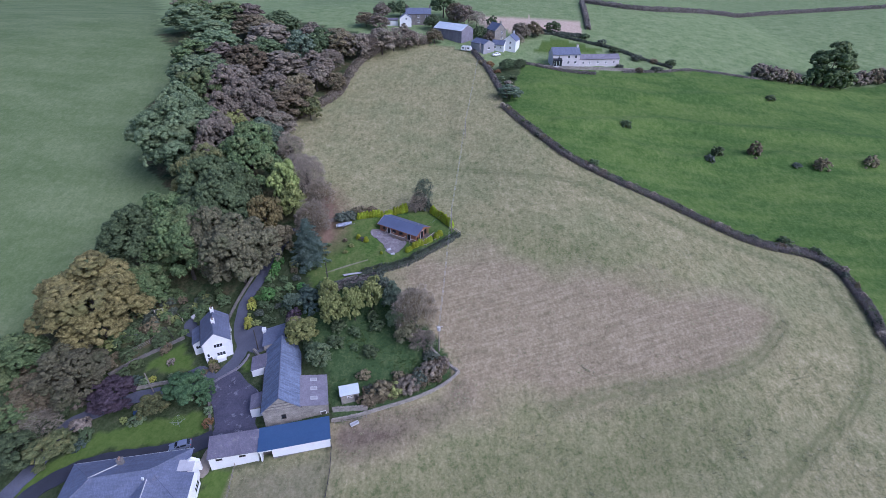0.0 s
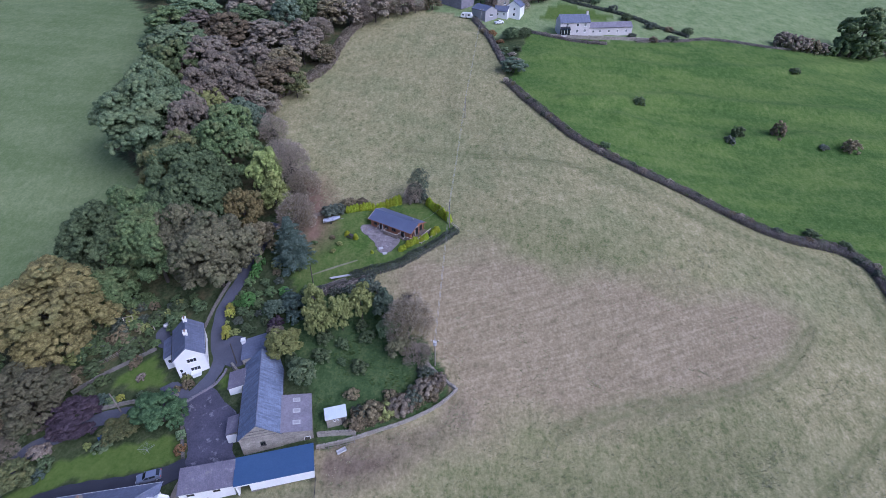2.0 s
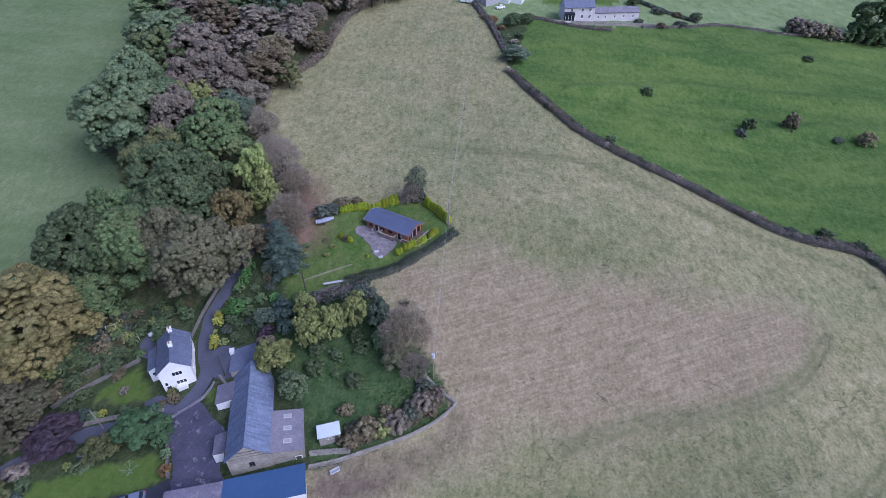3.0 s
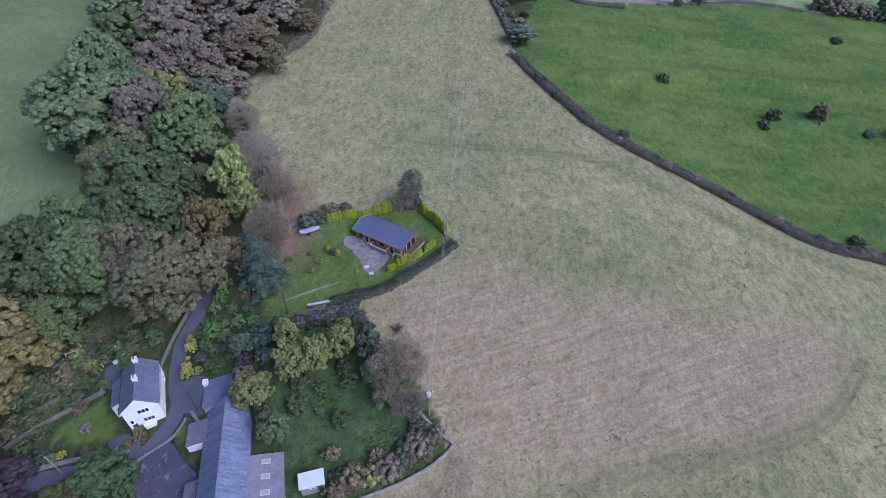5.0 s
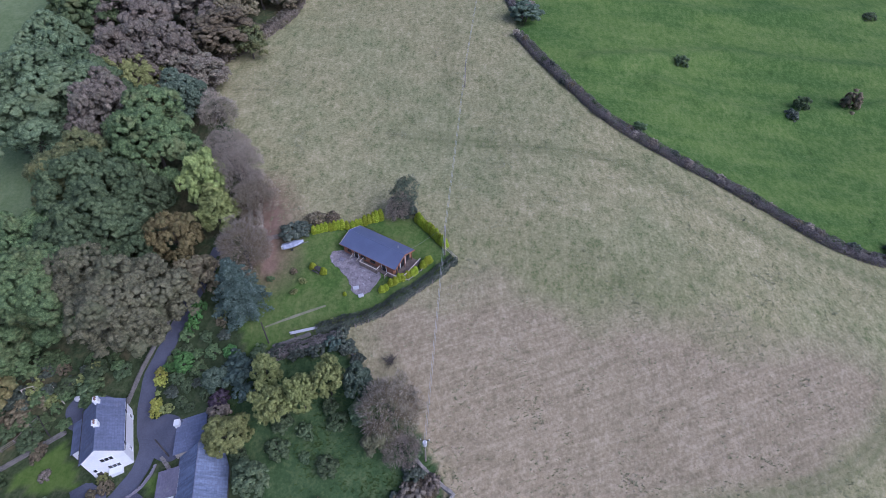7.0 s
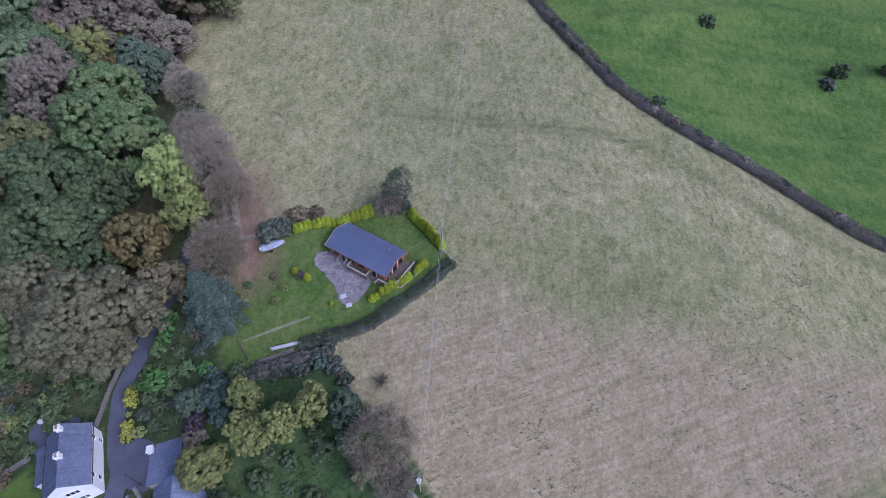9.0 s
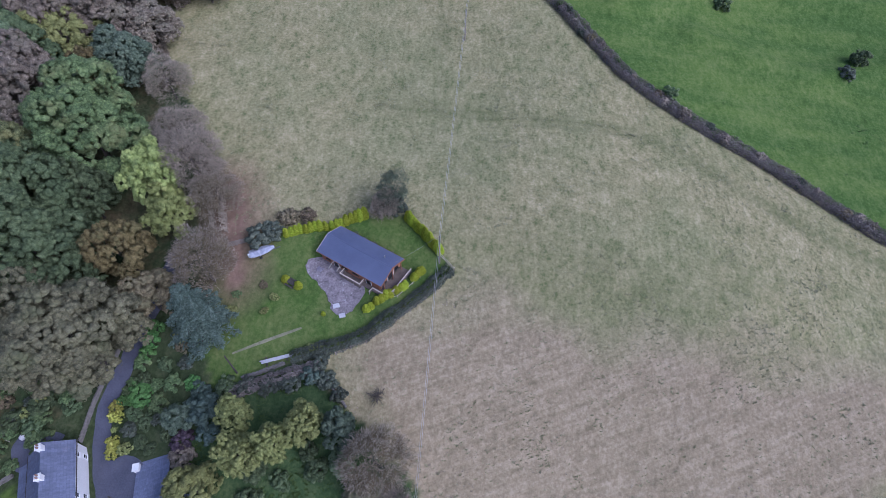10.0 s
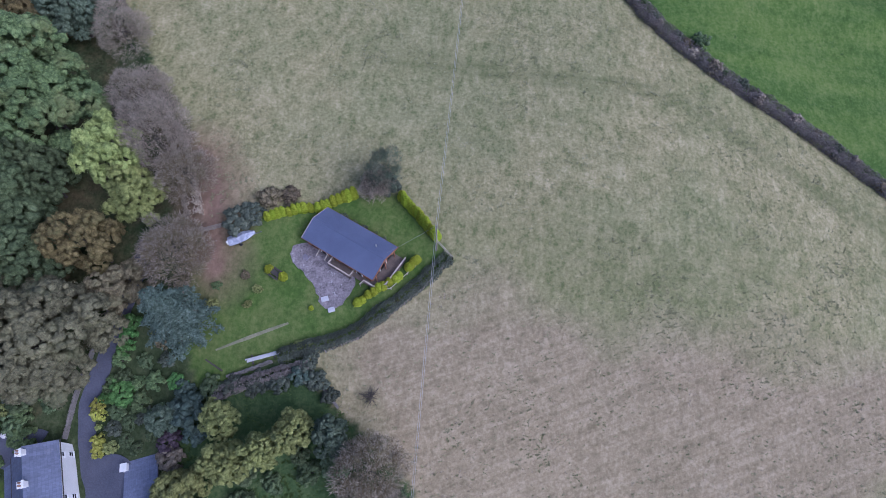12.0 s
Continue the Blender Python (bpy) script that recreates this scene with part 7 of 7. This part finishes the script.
# ---- poles and wires ----
def pole(x, y, h, label, transformer=False, mat=None, lean=(0, 0), arm=True):
    z = gz(x, y)
    ob = thing("utility_pole", pose(x, y, z), label, "pole")
    bm = bmesh.new()
    stick(bm, (0, 0, -0.8), (lean[0], lean[1], h), 0.15, 0.1, 10)
    part("post", bm, mat or TIMBER, ob)
    if arm:
        part("crossarm", boxes((lean[0] - 0.75, lean[0] + 0.75, lean[1] - 0.06, lean[1] + 0.06, h - 0.35, h - 0.22)), DARK_TIMBER, ob)
        for s in (-0.65, 0.65):
            bm = bmesh.new()
            stick(bm, (lean[0] + s, lean[1], h - 0.22), (lean[0] + s, lean[1], h - 0.02), 0.05, 0.07, 8)
            part("insulator", bm, WHITE_PAINT, ob)
    if transformer:
        bm = bmesh.new()
        stick(bm, (0, -0.38, h - 1.0), (0, -0.38, h - 0.1), 0.36, 0.36, 14)
        part("transformer", bm, PALE_GREY, ob)
        bm = bmesh.new()
        stick(bm, (0.25, -0.38, h - 0.1), (0.25, -0.38, h + 0.25), 0.07, 0.05, 8)
        stick(bm, (-0.25, -0.38, h - 0.1), (-0.25, -0.38, h + 0.25), 0.07, 0.05, 8)
        part("bushing", bm, WHITE_PAINT, ob)
    return Vector((x + lean[0], y + lean[1], z + h))


def wire(a, b, sag, label, r=0.03):
    bm = bmesh.new()
    last = None
    for k in range(25):
        t = k / 24
        p = a.lerp(b, t) - Vector((0, 0, sag * 4 * t * (1 - t)))
        if last is not None:
            stick(bm, last, p, r, r, 4)
        last = p
    me = bpy.data.meshes.new("cable")
    bm.to_mesh(me)
    bm.free()
    me.materials.append(WIRE)
    return tagged(new("cable", me), label, "cable")


P1 = pole(4.6, -39.2, 7.6, "timber power pole with a grey transformer", True)
P2 = pole(5.3, -2.4, 7.6, "timber power pole at the garden corner", mat=TIMBER, arm=False)
P3 = pole(7.1, 56.5, 7.2, "timber power pole in the hay field", arm=False)
P4 = pole(11.5, 131, 7.0, "timber power pole below the hill farm")
pole(-25.4, -22.4, 6.0, "dark timber pole at the foot of the garden", mat=DARK_TIMBER, arm=False)
pole(-57.8, -52.4, 5.5, "grey leaning pole beside the lane", mat=TIMBER, lean=(-0.6, 0.2), arm=False)
pole(-37.9, -41.0, 6.0, "dark telephone pole beside the tarmac apron", mat=DARK_TIMBER, arm=False)
for s in (-0.12, 0.12):
    o = Vector((s, 0, -0.02))
    for a, b, g in ((P1, P2, 0.6), (P2, P3, 1.0), (P3, P4, 1.4)):
        wire(a + o, b + o, g, "thin overhead power cable between poles", 0.022)
wire(P2, Vector((-2.4, -4.8, 14.6)), 0.2, "thin service cable from the pole to the cabin", 0.015)


# ---- small things ----
def loose(name, bm, material, x, y, rz, label, category, up=0.0, smooth=False):
    me = bpy.data.meshes.new(name)
    bm.to_mesh(me)
    bm.free()
    me.materials.append(material)
    ob = new(name, me)
    ob.matrix_basis = pose(x, y, gz(x, y) + up, 0, 0, rz)
    return tagged(ob, label, category)


def build_bench(x, y, rz):
    ob = thing("picnic_table", pose(x, y, gz(x, y), 0, 0, rz), "dark timber picnic table between two conifers", "table")
    part("tabletop", boxes((-0.9, 0.9, -0.38, 0.38, 0.7, 0.76)), DARK_TIMBER, ob)
    for s in (-1, 1):
        part("seat", boxes((-0.9, 0.9, min(s * 0.55, s * 0.82), max(s * 0.55, s * 0.82), 0.42, 0.47)), DARK_TIMBER, ob)
        part("leg", boxes((s * 0.65 - 0.05, s * 0.65 + 0.05, -0.75, 0.75, 0.3, 0.4), (s * 0.65 - 0.05, s * 0.65 + 0.05, -0.6, -0.5, 0, 0.7), (s * 0.65 - 0.05, s * 0.65 + 0.05, 0.5, 0.6, 0, 0.7)), DARK_TIMBER, ob)


build_bench(-19.1, -8.2, -28)


def build_board_stack(x, y, rz):
    ob = thing("board_stack", pose(x, y, gz(x, y), 0, 0, rz), "stack of long pale boards on bearers beside the hedge", "timber stack")
    for k, (dy, z, dx) in enumerate(((-0.2, 0.3, 0), (0.0, 0.3, 0.2), (0.2, 0.3, -0.2), (-0.1, 0.42, 0.1), (0.1, 0.42, 0.3))):
        part("board", boxes((-2.4 + dx, 2.4 + dx, dy - 0.09, dy + 0.09, z, z + 0.1)), PALE_GREY, ob)
    for u in (-1.6, 1.6):
        part("bearer", boxes((u - 0.1, u + 0.1, -0.7, 0.7, -0.1, 0.3)), DARK_TIMBER, ob)


build_board_stack(-19.3, -20.2, 20)
for x, y, s in ((-11.1, -11.4, 0.55), (-9.9, -12.9, 0.5)):
    loose("paving_slab", boxes((-s, s, -s * 0.7, s * 0.7, -0.1, 0.14)), PALE_GREY, x, y, 20, "pale stone slab lying on the gravel terrace", "slab", 0.1)
bm = bmesh.new()
rngp = np.random.default_rng(8)
for k in range(26):
    a, r = rngp.uniform(0, 6.28), rngp.uniform(0, 0.55)
    s = rngp.uniform(0.1, 0.2)
    n0 = len(bm.verts)
    block(bm, -s, s, -s * 0.7, s * 0.7, -0.1, s * 0.9)
    bm.verts.ensure_lookup_table()
    for v in bm.verts[n0:]:
        v.co = Matrix.Rotation(a * 3, 3, "Z") @ v.co + Vector((r * math.cos(a), r * math.sin(a), 0.12 * (0.6 - r)))
loose("rubble_heap", bm, CEMENT, -14.9, -5.2, 0, "small heap of pale stones on the gravel", "stones", 0.1)


def build_brush(x, y):
    ob = thing("brushwood_pile", pose(x, y, gz(x, y)), "tangled pile of dead branches lying in the field", "branches")
    rng = np.random.default_rng(31)
    for k in range(46):
        bm = bmesh.new()
        a, e, l = rng.uniform(0, 6.28), rng.uniform(0.0, 0.75), rng.uniform(0.6, 1.5)
        p = Vector((rng.uniform(-0.5, 0.5), rng.uniform(-0.5, 0.5), rng.uniform(0, 0.35)))
        q = p + Vector((math.cos(a) * l, math.sin(a) * l, e))
        stick(bm, p, q, 0.045, 0.02, 5)
        stick(bm, p.lerp(q, 0.5), q + Vector(rng.normal(size=3) * 0.25), 0.025, 0.01, 4)
        part("branch", bm, BARK, ob)


build_brush(-2.8, -24.5)


def build_airer(x, y):
    ob = thing("clothes_airer", pose(x, y, gz(x, y)), "pale rotary clothes airer on the lawn", "airer")
    bm = bmesh.new()
    stick(bm, (0, 0, -0.1), (0, 0, 1.9), 0.03, 0.025, 8)
    part("mast", bm, METAL, ob)
    for k in range(4):
        a = k * 1.571 + 0.4
        bm = bmesh.new()
        stick(bm, (0, 0, 1.2), (1.5 * math.cos(a), 1.5 * math.sin(a), 1.85), 0.025, 0.02, 6)
        part("arm", bm, METAL, ob)
        for r in (0.5, 0.75, 1.0):
            b = a + 1.571
            bm = bmesh.new()
            stick(bm, (1.5 * r * math.cos(a), 1.5 * r * math.sin(a), 1.2 + 0.65 * r), (1.5 * r * math.cos(b), 1.5 * r * math.sin(b), 1.2 + 0.65 * r), 0.008, 0.008, 4)
            part("line", bm, METAL, ob)


build_airer(-48.2, -60.0)


def build_tank(x, y, rz):
    ob = thing("gas_tank", pose(x, y, gz(x, y), 0, 0, rz), "white gas tank on a slab behind the cottage", "tank")
    bm = bmesh.new()
    rings = []
    for u, r in ((-1.0, 0.05), (-0.97, 0.25), (-0.85, 0.42), (-0.65, 0.5), (0.65, 0.5), (0.85, 0.42), (0.97, 0.25), (1.0, 0.05)):
        rings.append([bm.verts.new((u, r * math.cos(a), 0.78 + r * math.sin(a))) for a in np.arange(0, 6.28, 0.4488)])
    for a, b in zip(rings, rings[1:]):
        for k in range(len(a)):
            bm.faces.new((a[k], a[(k + 1) % len(a)], b[(k + 1) % len(a)], b[k]))
    bm.faces.new(rings[0][::-1])
    bm.faces.new(rings[-1])
    bmesh.ops.recalc_face_normals(bm, faces=bm.faces)
    part("vessel", bm, PALE_GREY, ob, smooth=True)
    for u in (-0.55, 0.55):
        part("foot", boxes((u - 0.08, u + 0.08, -0.35, 0.35, -0.1, 0.4)), METAL, ob)
    part("valve_cover", boxes((-0.2, 0.2, -0.15, 0.15, 1.25, 1.38)), PALE_GREY, ob)


build_tank(-57.0, -32.6, 60)


def build_swing(x, y, rz):
    ob = thing("garden_swing", pose(x, y, gz(x, y), 0, 0, rz), "pale A-frame garden swing in rough ground", "swing")
    for s in (-1, 1):
        for t in (-1, 1):
            bm = bmesh.new()
            stick(bm, (s * 0.9, t * 0.7, -0.1), (s * 0.9, 0, 1.9), 0.045, 0.045, 6)
            part("leg", bm, PALE_TIMBER, ob)
    bm = bmesh.new()
    stick(bm, (-1.0, 0, 1.9), (1.0, 0, 1.9), 0.05, 0.05, 6)
    part("beam", bm, PALE_TIMBER, ob)
    part("seat", boxes((-0.5, 0.5, -0.2, 0.2, 0.5, 0.55)), PALE_TIMBER, ob)


build_swing(-66.2, -32.4, 30)


def build_crate(x, y, rz):
    ob = thing("feed_trough", pose(x, y, gz(x, y), 0, 0, rz), "grey metal feed trough lying at the field edge", "trough")
    part("base", boxes((-0.9, 0.9, -0.35, 0.35, 0.05, 0.12)), PALE_GREY, ob)
    for s in (-1, 1):
        part("side", boxes((-0.9, 0.9, s * 0.35 - 0.03, s * 0.35 + 0.03, 0.12, 0.5)), PALE_GREY, ob)
        part("end", boxes((s * 0.87 - 0.03, s * 0.87 + 0.03, -0.32, 0.32, 0.12, 0.5)), PALE_GREY, ob)
        part("foot", boxes((s * 0.6 - 0.05, s * 0.6 + 0.05, -0.4, 0.4, -0.1, 0.05)), METAL, ob)


build_crate(-11.6, -57.6, 35)
loose("bin", boxes((-0.3, 0.3, -0.35, 0.35, 0, 1.0), (-0.33, 0.33, -0.38, 0.38, 1.0, 1.08)), BLUE, -58.6, -58.2, 15, "blue wheeled bin among the shrubs", "bin")


# ---- tussocks in the fields ----
def tussocks(name, count, region, x0, x1, y0, y1, size, material, seed, label):
    rng = np.random.default_rng(seed)
    x, y = rng.uniform(x0, x1, count), rng.uniform(y0, y1, count)
    keep = inside(region, x, y) & (value_noise(x, y, 6.0, seed) + 0.6 * value_noise(x, y, 2.0, seed + 1) + rng.uniform(-0.5, 0.5, count) > 0.84)
    x, y = x[keep], y[keep]
    z = land(x, y)
    k = 5
    c = np.repeat(np.stack([x, y, z], 1), k, 0)
    a = rng.uniform(0, 6.283, len(c))
    s = np.repeat(size * rng.uniform(0.5, 1.4, len(x)), k)
    out = np.stack([np.cos(a), np.sin(a), np.zeros(len(a))], 1)
    side = np.stack([-np.sin(a), np.cos(a), np.zeros(len(a))], 1)
    tip = c + out * s[:, None] + np.array([0, 0, 1.0]) * s[:, None] * 0.22
    base = c + out * s[:, None] * 0.12 - [0, 0, 0.06]
    v = np.stack([base - side * s[:, None] * 0.32, base + side * s[:, None] * 0.32, tip], 1).reshape(-1, 3)
    ob = new(name, raw_mesh(name, v, np.arange(len(v)).reshape(-1, 3), material))
    return tagged(ob, label, "grass", kind="stuff")


TUFT = foliage("tussock_grass", (0.30, 0.30, 0.155), (0.275, 0.262, 0.145), (0.40, 0.365, 0.24), scatter=0.4, gain=1.0, grain=0.2)
TUFT_STRAW = foliage("straw_stalks", (0.48, 0.385, 0.28), (0.36, 0.29, 0.21), (0.46, 0.385, 0.30), scatter=0.4, gain=1.0, grain=0.2)
TUFT_LUSH = foliage("lush_grass", (0.14, 0.225, 0.06), (0.105, 0.17, 0.046), (0.16, 0.225, 0.075), scatter=0.4, gain=1.0, grain=0.2)
tussocks("grass", 90000, FIELD, -62, 122, -75, 130, 0.34, TUFT, 51, "tussocky half-dry grass of the hay field")
tussocks("grass", 9000, MOWN, -20, 96, -64, -5, 0.2, TUFT_STRAW, 53, "pale dry stalks on the mown ground")
tussocks("grass", 9000, HEDGE_EAST + [(220, -90)] + [(200, 150)] + NORTH_WALL[:6][::-1], 20, 180, -20, 130, 0.4, TUFT_LUSH, 55, "lush tussocky grass of the eastern field")
tussocks("grass", 9000, ORCHARD, -32, 10, -58, -20, 0.4, TUFT_LUSH, 57, "long rough grass under the orchard trees")
